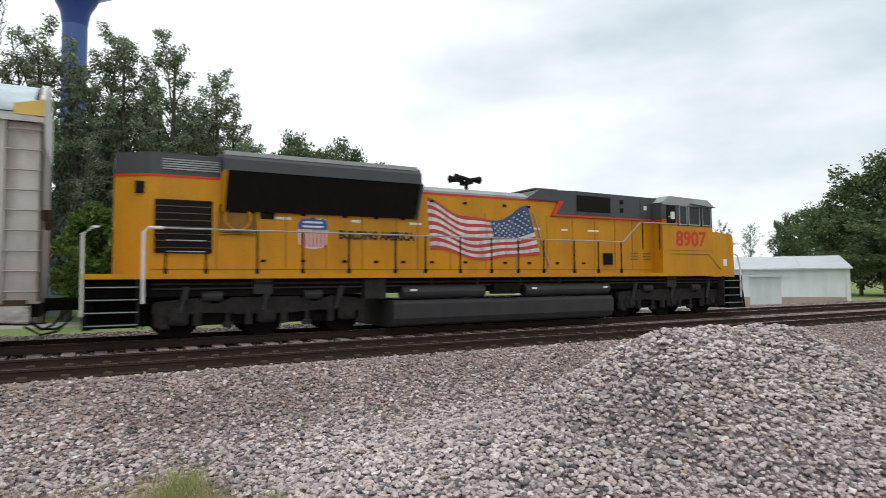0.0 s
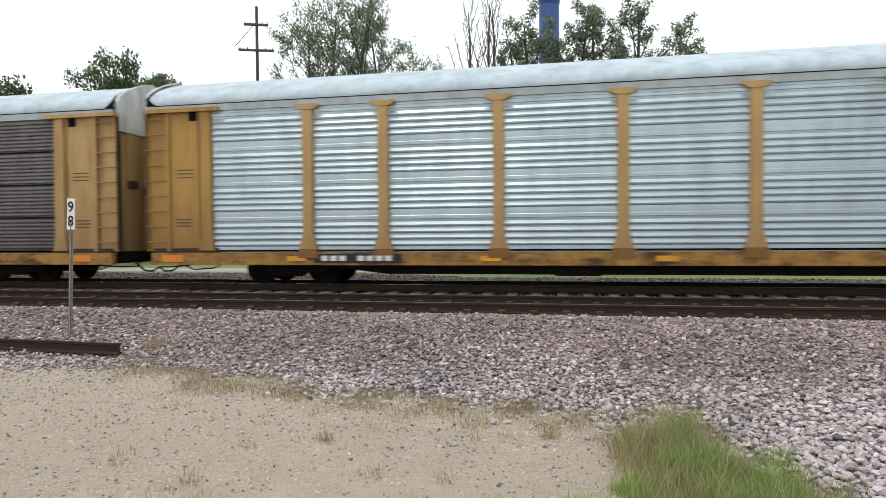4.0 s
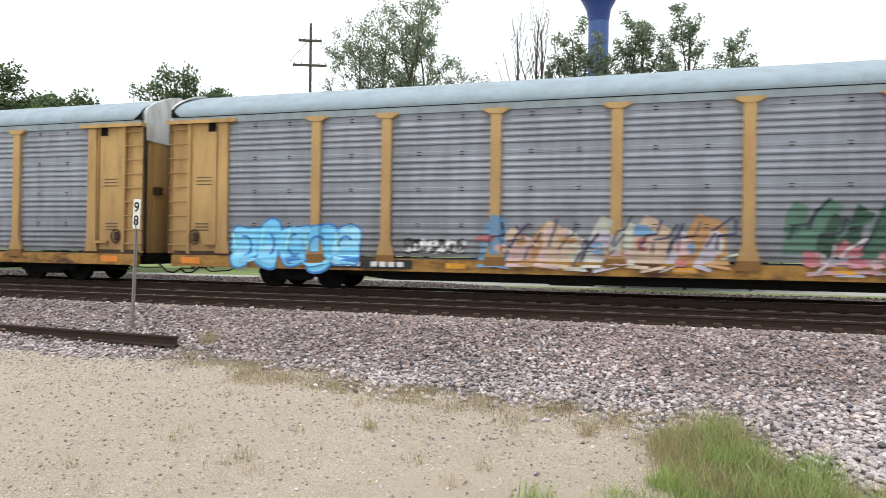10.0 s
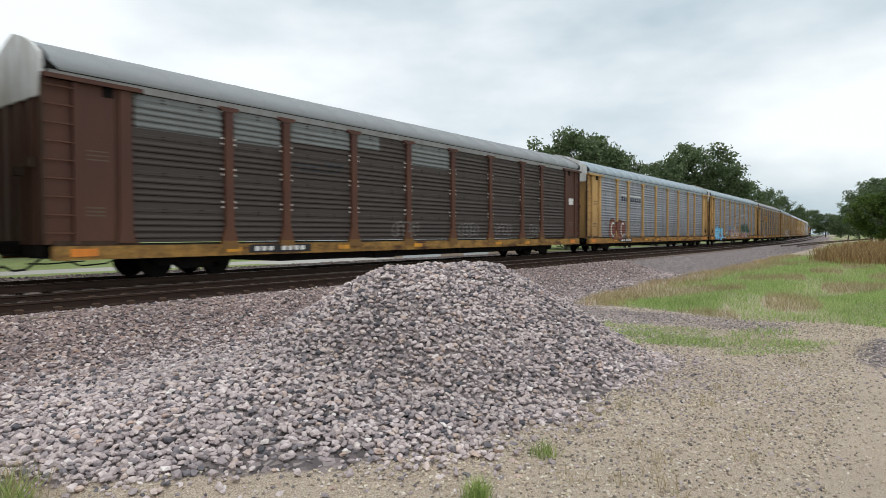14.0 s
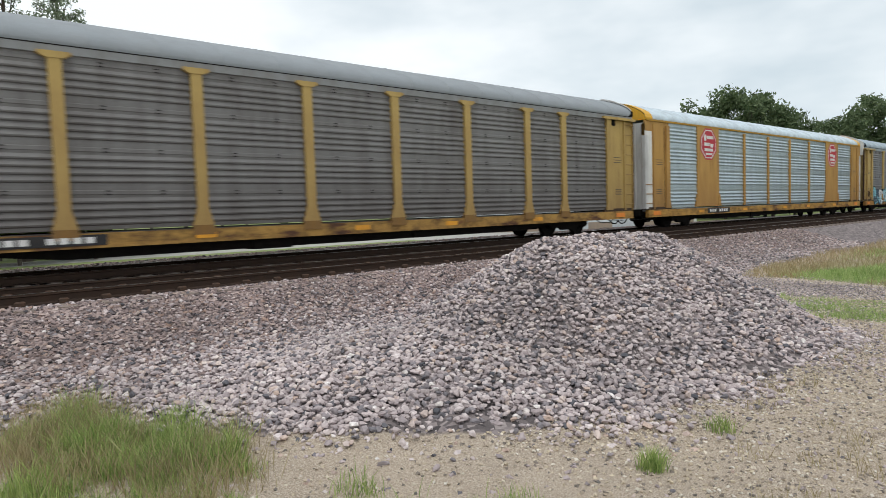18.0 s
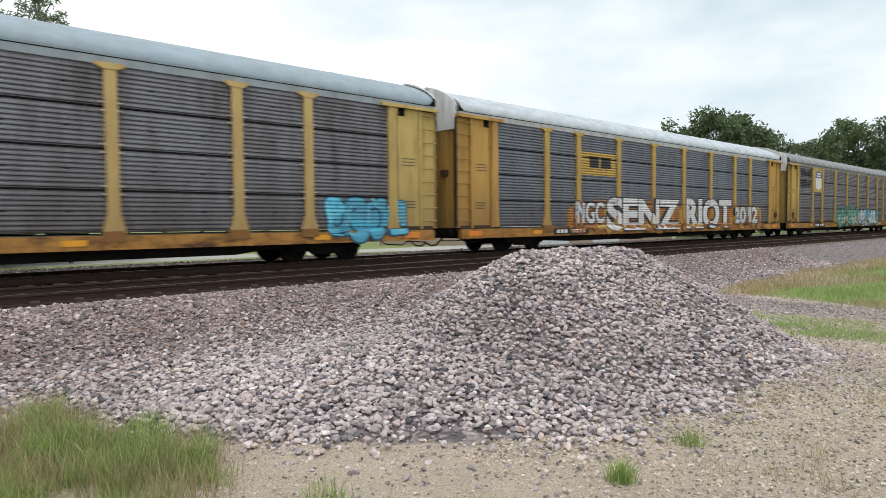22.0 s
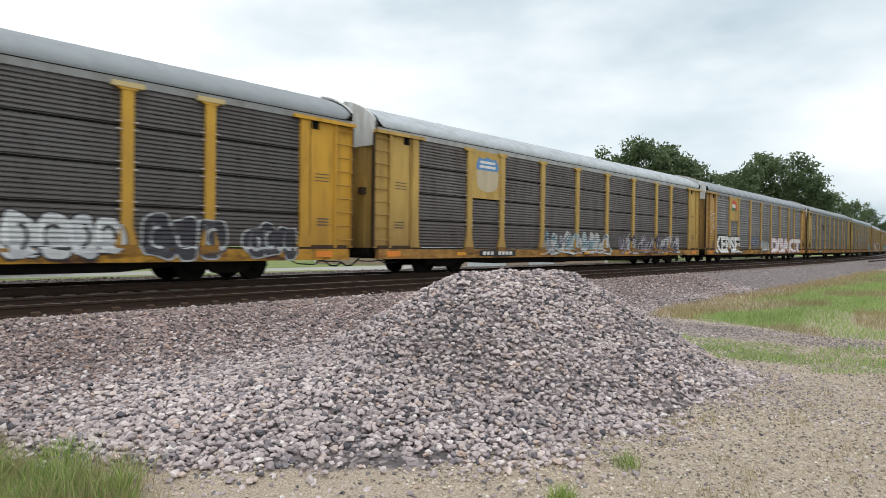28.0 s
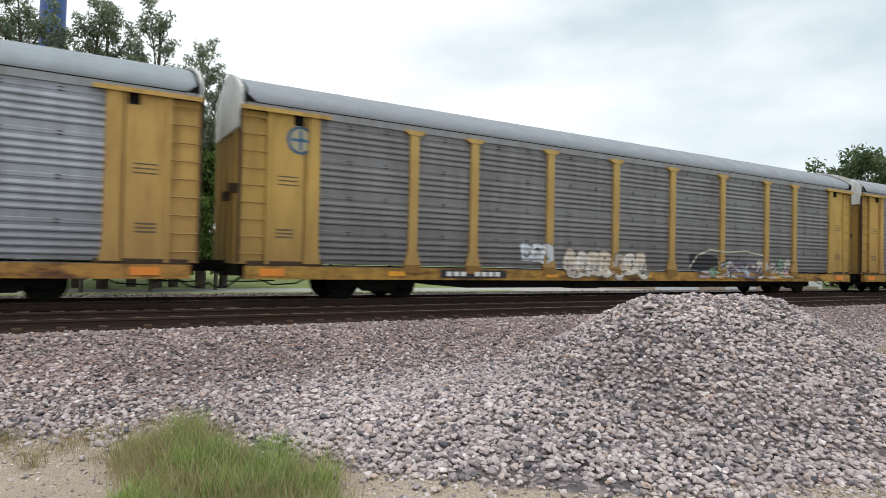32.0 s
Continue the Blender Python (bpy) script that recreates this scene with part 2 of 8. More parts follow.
_g = M_GLASS.node_tree.nodes["Principled BSDF"]
_g.inputs["Base Color"].default_value = (0.02, 0.024, 0.026, 1)
_g.inputs["Roughness"].default_value, _g.inputs["Alpha"].default_value = 0.04, 0.8
_g.inputs["Specular IOR Level"].default_value = 0.25


def ground_mat():
    """Sand, stone and turf, laid out by the terrain's own zones with ragged borders."""
    m = bpy.data.materials.new("ground_cover")
    m.use_nodes = True
    n, l = m.node_tree.nodes, m.node_tree.links
    b = n["Principled BSDF"]
    b.inputs["Roughness"].default_value = 0.95
    b.inputs["Specular IOR Level"].default_value = 0.15
    tc = n.new("ShaderNodeTexCoord")

    def noise_tex(scale, detail=5, rough=0.6):
        t = n.new("ShaderNodeTexNoise")
        t.inputs["Scale"].default_value, t.inputs["Detail"].default_value, t.inputs["Roughness"].default_value = scale, detail, rough
        l.new(tc.outputs["Object"], t.inputs["Vector"])
        return t.outputs["Fac"]

    def ramp(src, stops):
        r = n.new("ShaderNodeValToRGB")
        while len(r.color_ramp.elements) < len(stops):
            r.color_ramp.elements.new(0.5)
        for e, (p, c) in zip(r.color_ramp.elements, stops):
            e.position, e.color = p, (*c, 1)
        l.new(src, r.inputs[0])
        return r.outputs[0]

    def mixc(f, a, c):
        x = n.new("ShaderNodeMix")
        x.data_type = "RGBA"
        l.new(f, x.inputs["Factor"])
        l.new(a, x.inputs["A"])
        l.new(c, x.inputs["B"])
        return x.outputs["Result"]

    def zone(name, ragged):
        a = n.new("ShaderNodeAttribute")
        a.attribute_name = name
        add = n.new("ShaderNodeMath")
        add.operation = "MULTIPLY_ADD"
        add.inputs[1].default_value = ragged
        l.new(noise_tex(1.3, 8, 0.7), add.inputs[0])
        l.new(a.outputs["Fac"], add.inputs[2])
        r = n.new("ShaderNodeMapRange")
        r.inputs["From Min"].default_value, r.inputs["From Max"].default_value = 0.42 + ragged / 2, 0.58 + ragged / 2
        l.new(add.outputs[0], r.inputs["Value"])
        return r.outputs[0]

    vor = n.new("ShaderNodeTexVoronoi")
    vor.inputs["Scale"].default_value = 15
    l.new(tc.outputs["Object"], vor.inputs["Vector"])
    # stone tones darkened to paint in the shaded gaps under the loose stones
    stone = ramp(vor.outputs["Color"], [(0.0, (0.045, 0.042, 0.044)), (0.4, (0.16, 0.138, 0.138)), (0.75, (0.28, 0.24, 0.236)), (1.0, (0.44, 0.39, 0.375))])
    speck = ramp(noise_tex(85, 3, 0.5), [(0.38, (0.16, 0.13, 0.115)), (0.5, (0.41, 0.34, 0.265)), (0.64, (0.62, 0.555, 0.48))])
    sand = mixc(noise_tex(38, 6, 0.8), ramp(noise_tex(0.7, 7), [(0.3, (0.345, 0.278, 0.208)), (0.65, (0.50, 0.402, 0.298))]),
                ramp(noise_tex(2.1, 7), [(0.35, (0.45, 0.37, 0.287)), (0.7, (0.61, 0.52, 0.42))]))
    turf = mixc(noise_tex(9, 6, 0.7), ramp(noise_tex(0.25, 6), [(0.35, (0.15, 0.225, 0.065)), (0.7, (0.29, 0.32, 0.14))]),
                ramp(noise_tex(3, 6), [(0.35, (0.15, 0.20, 0.065)), (0.7, (0.27, 0.29, 0.13))]))
    road = ramp(noise_tex(4, 6), [(0.3, (0.34, 0.33, 0.31)), (0.7, (0.46, 0.45, 0.42))])
    half = n.new("ShaderNodeMapRange")
    half.inputs["To Min"].default_value, half.inputs["To Max"].default_value = 0.3, 0.95
    l.new(noise_tex(0.9, 6), half.inputs["Value"])
    sand = mixc(half.outputs[0], sand, speck)
    c = mixc(zone("gravel", 0.35), sand, stone)
    c = mixc(zone("grass", 0.45), c, turf)
    c = mixc(zone("road", 0.05), c, road)
    l.new(c, b.inputs["Base Color"])
    bp = n.new("ShaderNodeBump")
    bp.inputs["Strength"].default_value, bp.inputs["Distance"].default_value = 0.7, 0.03
    ad = n.new("ShaderNodeMath")
    ad.operation = "ADD"
    l.new(noise_tex(30, 8, 0.8), ad.inputs[0])
    l.new(vor.outputs["Distance"], ad.inputs[1])
    l.new(ad.outputs[0], bp.inputs["Height"])
    l.new(bp.outputs[0], b.inputs["Normal"])
    return m


M_GROUND = ground_mat()
# ---- building tools ----
class Shape:
    """Gathers boxes, prisms and tubes into one mesh."""

    def __init__(self):
        self.v, self.f = [], []

    def add(self, verts, faces):
        k = len(self.v)
        self.v += [tuple(p) for p in verts]
        self.f += [tuple(i + k for i in q) for q in faces]
        return self

    def box(self, x0, y0, z0, x1, y1, z1, c=0.0):
        """A box; with c its long upright edges and rims are chamfered."""
        if c <= 0:
            return self.add([(x, y, z) for z in (z0, z1) for x, y in ((x0, y0), (x1, y0), (x1, y1), (x0, y1))],
                            [(3, 2, 1, 0), (4, 5, 6, 7), (0, 1, 5, 4), (1, 2, 6, 5), (2, 3, 7, 6), (3, 0, 4, 7)])
        ring = lambda d, z: [(x0 + c + d, y0 + d, z), (x1 - c - d, y0 + d, z), (x1 - d, y0 + c + d, z), (x1 - d, y1 - c - d, z),
                             (x1 - c - d, y1 - d, z), (x0 + c + d, y1 - d, z), (x0 + d, y1 - c - d, z), (x0 + d, y0 + c + d, z)]
        v = ring(c, z0) + ring(0, z0 + c) + ring(0, z1 - c) + ring(c, z1)
        f = [tuple(range(7, -1, -1)), tuple(range(24, 32))]
        for r in range(3):
            f += [(8 * r + i, 8 * r + (i + 1) % 8, 8 * r + 8 + (i + 1) % 8, 8 * r + 8 + i) for i in range(8)]
        return self.add(v, f)

    def prism(self, outline, a, b, axis="y"):
        """An outline of (u, v) drawn out from a to b along the axis; u, v are the two other axes in order."""
        put = {"y": lambda u, v, w: (u, w, v), "x": lambda u, v, w: (w, u, v), "z": lambda u, v, w: (u, v, w)}[axis]
        n = len(outline)
        v = [put(u, w, a) for u, w in outline] + [put(u, w, b) for u, w in outline]
        f = [tuple(range(n)), tuple(range(2 * n - 1, n - 1, -1))]
        f += [(i, n + i, n + (i + 1) % n, (i + 1) % n) for i in range(n)]
        return self.add(v, f)

    def tube(self, pts, r, sides=6, taper=1.0):
        """A round bar along a line of points."""
        pts = [Vector(p) for p in pts]
        v, f = [], []
        for i, p in enumerate(pts):
            d = (pts[min(i + 1, len(pts) - 1)] - pts[max(i - 1, 0)]).normalized()
            a = d.orthogonal().normalized()
            if abs(d.z) < 0.9:
                a = d.cross(Vector((0, 0, 1))).normalized()
            b = d.cross(a)
            rr = r * (1 + (taper - 1) * i / max(len(pts) - 1, 1))
            v += [p + rr * (math.cos(2 * math.pi * k / sides) * a + math.sin(2 * math.pi * k / sides) * b) for k in range(sides)]
        for i in range(len(pts) - 1):
            f += [(i * sides + k, i * sides + (k + 1) % sides, (i + 1) * sides + (k + 1) % sides, (i + 1) * sides + k) for k in range(sides)]
        f += [tuple(range(sides - 1, -1, -1)), tuple(range(len(v) - sides, len(v)))]
        return self.add(v, f)

    def disc(self, x, y0, y1, z, r, sides=24, hole=0.0):
        """A wheel-like disc on an axle along y."""
        return self.prism([(x + r * math.cos(2 * math.pi * k / sides), z + r * math.sin(2 * math.pi * k / sides)) for k in range(sides)], y0, y1)

    def mesh(self, name="shape", smooth=False):
        m = bpy.data.meshes.new(name)
        m.from_pydata(self.v, [], self.f)
        bm = bmesh.new()
        bm.from_mesh(m)
        bmesh.ops.recalc_face_normals(bm, faces=bm.faces)
        bm.to_mesh(m)
        bm.free()
        if smooth:
            m.shade_smooth()
        return m


MESHES = {}


def cached(key, make):
    if key not in MESHES:
        MESHES[key] = make()
    return MESHES[key]


def part(name, data, material, parent, label="", at=None):
    """Links a mesh (or Shape) as one object under its thing."""
    if isinstance(data, Shape):
        data = data.mesh(name)
    if data.materials and data.materials[0] != material:
        data = cached((data.name, material.name), data.copy)
        data.materials.clear()
    if not data.materials:
        data.materials.append(material)
    ob = new(name, data)
    ob.parent = parent
    if at is not None:
        ob.matrix_basis = at
    if label:
        ob["label"] = label
    return ob


def thing(name, label, category, group="", kind="", at=None):
    ob = new(name)
    ob.empty_display_size = 0.3
    if at is not None:
        ob.matrix_basis = at
    return tagged(ob, label, category, group, kind)


def solid(name, data, material, label, category, group="", kind="", at=None):
    if isinstance(data, Shape):
        data = data.mesh(name)
    if not data.materials:
        data.materials.append(material)
    ob = new(name, data)
    if at is not None:
        ob.matrix_basis = at
    return tagged(ob, label, category, group, kind)


def fast_mesh(name, verts, tris, material):
    """A mesh from numpy arrays."""
    m = bpy.data.meshes.new(name)
    m.vertices.add(len(verts))
    m.vertices.foreach_set("co", np.asarray(verts, np.float32).ravel())
    k = tris.shape[1]
    m.loops.add(tris.size)
    m.loops.foreach_set("vertex_index", np.asarray(tris, np.int32).ravel())
    m.polygons.add(len(tris))
    m.polygons.foreach_set("loop_start", np.arange(0, tris.size, k, dtype=np.int32))
    m.update(calc_edges=True)
    m.materials.append(material)
    m.shade_flat()
    return m
# ---- ground: one sheet to the horizon ----
def smooth(a, b, v):
    t = np.clip((v - a) / (b - a), 0, 1)
    return t * t * (3 - 2 * t)


def bend_np(x):
    return np.where(x < 40, 0.0, np.where(x < 140, (x - 40) ** 2 / 2300, 4.348 + (x - 140) * 0.087))


def pile(x, y):
    """The heap of spare ballast: a crest with a fan of stones spilt to its west."""
    ax, ay, bx, by = 7.1, 6.05, 9.0, 5.75
    t = np.clip(((x - ax) * (bx - ax) + (y - ay) * (by - ay)) / ((bx - ax) ** 2 + (by - ay) ** 2), 0, 1)
    d = np.hypot(x - ax - t * (bx - ax), y - ay - t * (by - ay))
    h = 1.77 - 0.63 * np.sqrt(d * d + 0.12)
    fan = 0.62 - 0.19 * np.hypot((x - 5.3) * 0.8, (y - 6.0) * 1.0)
    return np.maximum(np.maximum(h, fan), 0)


def height(x, y):
    y = y - bend_np(x)
    h = np.interp(y, [-200, -20, 4.0, 7.0, 9.2, 10.7, 11.3, 18.2, 20.2, 24, 60, 300], [0.3, 0.0, 0.0, 0.06, 0.20, 0.62, 0.735, 0.70, 0.15, 0.02, 0.05, 0.4])
    h = h + 0.035 * np.sin(x * 0.9 + 1.3 * np.sin(y * 0.7)) * smooth(10.5, 8, y)
    # spare ballast banked up behind the far track
    h = h + np.exp(-((y - 19.9) / 1.0) ** 2) * (0.62 + 0.10 * smooth(-2.5, -6.0, x))
    p = pile(x, y)
    return np.maximum(h, p + 0.02 * np.sin(7 * x) * np.sin(6 * y) * (p > 0.05))


def gravel_edge(x):
    """Where the stone gives way to sand, as a y for each x."""
    return np.interp(x, [-60, -16, -12, -6.8, -3.3, -0.8, 1.2, 1.75, 2.0, 2.5, 3.6, 5.6, 7.5, 10.6, 11.3, 12.2, 14, 16, 20, 40, 70, 500],
                     [9.8, 9.0, 8.6, 8.85, 8.3, 7.9, 7.6, 6.5, 5.5, 4.9, 3.8, 3.2, 3.0, 3.3, 4.3, 5.4, 6.0, 7.5, 8.1, 8.2, 8.8, 9.5])


def spaced(lo, hi, fine_lo, fine_hi, step, growth=1.25):
    v = list(np.arange(fine_lo, fine_hi + step / 2, step))
    s, a, b = step, [], []
    p = fine_lo
    while p > lo:
        s *= growth
        p -= s
        a.append(max(p, lo))
    s, p = step, fine_hi
    while p < hi:
        s *= growth
        p += s
        b.append(min(p, hi))
    return np.array(a[::-1] + v + b)


gx, gy = spaced(-900, 1500, -18, 22, 0.16), spaced(-700, 1600, -1, 21, 0.13)
GX, GY = np.meshgrid(gx, gy)
GZ = height(GX, GY)
far_away = np.hypot(GX, GY)
gverts = np.stack([GX.ravel(), GY.ravel(), GZ.ravel()], -1)
ni_, nj_ = len(gx), len(gy)
ii, jj = np.meshgrid(np.arange(ni_ - 1), np.arange(nj_ - 1))
i0 = (jj * ni_ + ii).ravel()
gquads = np.stack([i0, i0 + 1, i0 + 1 + ni_, i0 + ni_], -1)
gmesh = fast_mesh("ground", gverts, gquads, M_GROUND)
gmesh.shade_smooth()
yb = GY - bend_np(GX)
edge = gravel_edge(GX)
shoulder = 21.3
gravel = smooth(-0.5, 0.35, yb - edge) * smooth(0.6, -0.6, yb - shoulder)
lane = smooth(1.25, 0.7, np.abs(GX - 15.2 + 0.25 * np.sin(GY * 1.4))) * smooth(1.6, 2.6, GY)
gravel = np.maximum(gravel, lane * (GY < 7.5))
gravel = np.maximum(gravel, 0.62 * smooth(1.0, 0.5, np.hypot((GX - 13.2) / 2.6, (GY - 0.2) / 0.8)))
grass = smooth(-0.1, 0.7, yb - shoulder)
lawn = np.maximum(smooth(1.25, 0.6, np.hypot((GX - 13.0) / 1.5, (GY - 3.2) / 2.3)), smooth(16.0, 17.0, GX) * smooth(-5, -2, GY)) * smooth(-0.1, -0.7, yb - edge) * (1 - lane)
lawn = np.maximum(lawn, smooth(24, 30, GX) * smooth(-0.2, -0.9, yb - edge))
grass = np.maximum(grass, lawn * (0.45 + 0.35 * smooth(-0.4, 0.6, np.sin(GX * 0.55 + 2 * np.sin(GY * 0.8)) + np.sin(GY * 1.3 + 1))))
grass = np.maximum(grass, smooth(-25, -35, GY))
clump = np.exp(-(((GX - 1.2) / 0.9) ** 2 + ((GY - 6.0) / 0.8) ** 2))
grass = np.maximum(grass, 0.75 * clump)
road = smooth(37.9, 38.2, yb) * smooth(39.8, 39.5, yb) * (GX < 60) + smooth(27, 29, GX) * smooth(60, 58, GX) * smooth(26, 27, yb) * smooth(36, 35, yb) * 0.8
for nm, arr in (("gravel", gravel), ("grass", grass), ("road", road)):
    at = gmesh.attributes.new(nm, "FLOAT", "POINT")
    at.data.foreach_set("value", np.ascontiguousarray(arr.ravel(), np.float32))
ground = tagged(new("ground", gmesh), "sandy lot, stone ballast bed and mown grass to the horizon", "ground", kind="structure")


# ---- loose stones: real pieces, joined ----
CUBE = np.array([(x, y, z) for z in (-1, 1) for y in (-1, 1) for x in (-1, 1)], float)
CUBE_T = np.array([(0, 2, 3), (0, 3, 1), (4, 5, 7), (4, 7, 6), (0, 1, 5), (0, 5, 4), (2, 6, 7), (2, 7, 3), (0, 4, 6), (0, 6, 2), (1, 3, 7), (1, 7, 5)])


GOLDEN = (1 + 5 ** 0.5) / 2
ROUND = np.array([(x, y * GOLDEN, 0) for x in (-1, 1) for y in (-1, 1)] + [(0, x, y * GOLDEN) for x in (-1, 1) for y in (-1, 1)] + [(y * GOLDEN, 0, x) for x in (-1, 1) for y in (-1, 1)], float) / 1.9
ROUND_T = np.array([(i, j, k) for i in range(12) for j in range(i + 1, 12) for k in range(j + 1, 12)
                    if max(np.linalg.norm(ROUND[i] - ROUND[j]), np.linalg.norm(ROUND[j] - ROUND[k]), np.linalg.norm(ROUND[i] - ROUND[k])) < 1.2])
ROUND_T = np.array([t if np.dot(np.cross(ROUND[t[1]] - ROUND[t[0]], ROUND[t[2]] - ROUND[t[0]]), ROUND[t[0]]) > 0 else t[::-1] for t in ROUND_T])


def heap(name, px, py, size, material, rng, lift=0.35, flat=0.75, dz=0.0, zfun=height, rounder=False):
    """Angular broken stones, one at each place."""
    n = len(px)
    if rounder:
        v = ROUND[None] * (0.68 + 0.46 * rng.random((n, 12, 1))) + rng.normal(0, 0.12, (n, 12, 3))
    else:
        v = CUBE[None] * (0.5 + 0.34 * rng.random((n, 8, 1))) * np.array([1, 1, 1.0])
        v = v + rng.normal(0, 0.17, (n, 8, 3))
    q = rng.normal(size=(n, 4))
    q /= np.linalg.norm(q, axis=1)[:, None]
    w, x, y, z = q.T
    R = np.stack([1 - 2 * (y * y + z * z), 2 * (x * y - z * w), 2 * (x * z + y * w), 2 * (x * y + z * w), 1 - 2 * (x * x + z * z),
                  2 * (y * z - x * w), 2 * (x * z - y * w), 2 * (y * z + x * w), 1 - 2 * (x * x + y * y)], -1).reshape(n, 3, 3)
    s = size * rng.uniform(0.6, 1.35, (n, 1, 1)) * np.array([1.15, 0.9, 0.75])
    v = np.einsum("nij,nkj->nki", R, v * s)
    v[:, :, 2] *= flat
    c = np.stack([px, py, zfun(px, py) + dz + size * lift * rng.uniform(-0.6, 1.3, n)], -1)
    v = (v + c[:, None]).reshape(-1, 3)
    k, base = (12, ROUND_T) if rounder else (8, CUBE_T)
    t = (base[None] + k * np.arange(n)[:, None, None]).reshape(-1, 3)
    return fast_mesh(name, v, t, material)


def scatter(x0, x1, y0, y1, step, rng):
    xs, ys = np.meshgrid(np.arange(x0, x1, step), np.arange(y0, y1, step))
    xs, ys = xs.ravel(), ys.ravel()
    return xs + rng.uniform(-0.6, 0.6, len(xs)) * step, ys + rng.uniform(-0.6, 0.6, len(ys)) * step


rng = np.random.default_rng(5)
sx, sy = scatter(-17, 30, 2.4, 11.66, 0.047, rng)
ragged = 0.45 * np.sin(sx * 2.3) * np.sin(sx * 0.9 + 1) + rng.exponential(0.2, len(sx)) - 0.05
thin = np.where(sx > 13, 0.42, np.where(sx < -4, 0.7, 1.0))
keep = (sy > gravel_edge(sx) - ragged * np.where(np.abs(sx - 5) < 9, 1, 0.5)) & (rng.random(len(sx)) < thin)
sx, sy = sx[keep], sy[keep]
rusty = rng.random(len(sx)) < 0.9 * smooth(7.2, 10.6, sy + 0.5 * np.sin(sx * 0.8)) * (pile(sx, sy) < 0.1)
solid("ballast_pile", heap("ballast_pile", sx[~rusty], sy[~rusty], 0.0385, M_STONE, rng, flat=0.72, lift=0.85, rounder=True),
      M_STONE, "heap of pinkish grey broken ballast stones beside the track", "gravel pile", kind="stuff")
sx4, sy4 = scatter(-28, 40, 13.5, 15.7, 0.13, rng)
sx5, sy5 = scatter(-28, 40, 18.3, 20.6, 0.1, rng)
solid("track_ballast", heap("track_ballast", np.concatenate([sx[rusty], sx4, sx5]), np.concatenate([sy[rusty], sy4, sy5]),
                            0.038, M_STONE2, rng, flat=0.66), M_STONE2, "rust-tinted crushed stone ballast along both tracks", "ballast", kind="stuff")
# stones between the rails, with the shade there put into their colour
ox, oy = scatter(-26, 40, 11.72, 13.2, 0.075, rng)
ox2, oy2 = scatter(-26, 40, 15.9, 17.9, 0.11, rng)
solid("shaded_ballast", heap("shaded_ballast", np.concatenate([ox, ox2]), np.concatenate([oy, oy2]), 0.042, M_STONE_SHADE, rng), M_STONE_SHADE,
      "stones between the rails, coloured dark for the shade there", "ballast", kind="stuff")
px, py = scatter(-14, 17, 0.6, 9.6, 0.062, rng)
px2, py2 = scatter(3.5, 17.5, 0.5, 4.6, 0.052, rng)
px3, py3 = scatter(9, 22, -5.0, 1.2, 0.075, rng)
px4, py4 = scatter(4.5, 9.2, -2.5, 0.7, 0.062, rng)
px2, py2 = np.concatenate([px2, px3, px4]), np.concatenate([py2, py3, py4])
px, py = np.concatenate([px, px2]), np.concatenate([py, py2])
near_edge = np.exp(-np.abs(py - gravel_edge(px)) / 0.9)
keep = (py < gravel_edge(px)) & (rng.random(len(px)) < 0.30 + 0.6 * near_edge + 0.3 * (px > 4))
solid("loose_pebbles", heap("loose_pebbles", px[keep], py[keep], 0.014, M_PEBBLE, rng, lift=0.45),
      M_PEBBLE, "small loose pebbles strewn over the sandy lot", "pebbles", kind="stuff")
bx = np.concatenate([rng.uniform(-12, 14, 2600), rng.uniform(8, 17, 3000)])
lx, ly = scatter(14.2, 16.3, 2.0, 7.2, 0.072, rng)
lx2, ly2 = scatter(10.6, 14.0, -0.9, 0.7, 0.07, rng)
lk = rng.random(len(lx2)) < np.exp(-((ly2 + 0.1) / 0.5) ** 2)
by = np.maximum(gravel_edge(bx) - rng.exponential(0.9, len(bx)) ** 1.15, 0.4 + rng.random(len(bx)))
solid("stray_stones", heap("stray_stones", np.concatenate([bx, lx, lx2[lk]]), np.concatenate([by, ly, ly2[lk]]), 0.019, M_STONE, rng, lift=0.4), M_STONE, "single ballast stones strewn on the sand", "stones", kind="stuff")


# ---- grass and weeds: bent blades ----
def blades(name, px, py, tall, material, rng, width=0.006, lean=0.4, zfun=height):
    n = len(px)
    a = rng.uniform(0, 2 * math.pi, n)
    h = tall * rng.uniform(0.5, 1.15, n)
    dx, dy = np.cos(a), np.sin(a)
    k = lean * h * rng.uniform(0.2, 1.2, n)
    b = rng.uniform(0, 2 * math.pi, n)
    wx, wy = np.cos(b) * width, np.sin(b) * width
    z = zfun(px, py)
    P = lambda ox, oy, oz: np.stack([px + ox, py + oy, z + oz], -1)
    v = np.stack([P(-wx, -wy, -0.01), P(wx, wy, -0.01), P(dx * k * 0.35 + wx * 0.8, dy * k * 0.35 + wy * 0.8, h * 0.55),
                  P(dx * k * 0.35 - wx * 0.8, dy * k * 0.35 - wy * 0.8, h * 0.55), P(dx * k, dy * k, h)], 1).reshape(-1, 3)
    o = 5 * np.arange(n)[:, None]
    t = np.concatenate([o + [0, 1, 2], o + [0, 2, 3], o + [3, 2, 4]], 0)
    return fast_mesh(name, v, t, material)


def tuft(x, y, r, n, rng):
    rr = r * np.sqrt(rng.random(n)) * rng.uniform(0.4, 1.0, n)
    a = rng.uniform(0, 2 * math.pi, n)
    return x + rr * np.cos(a), y + rr * np.sin(a)


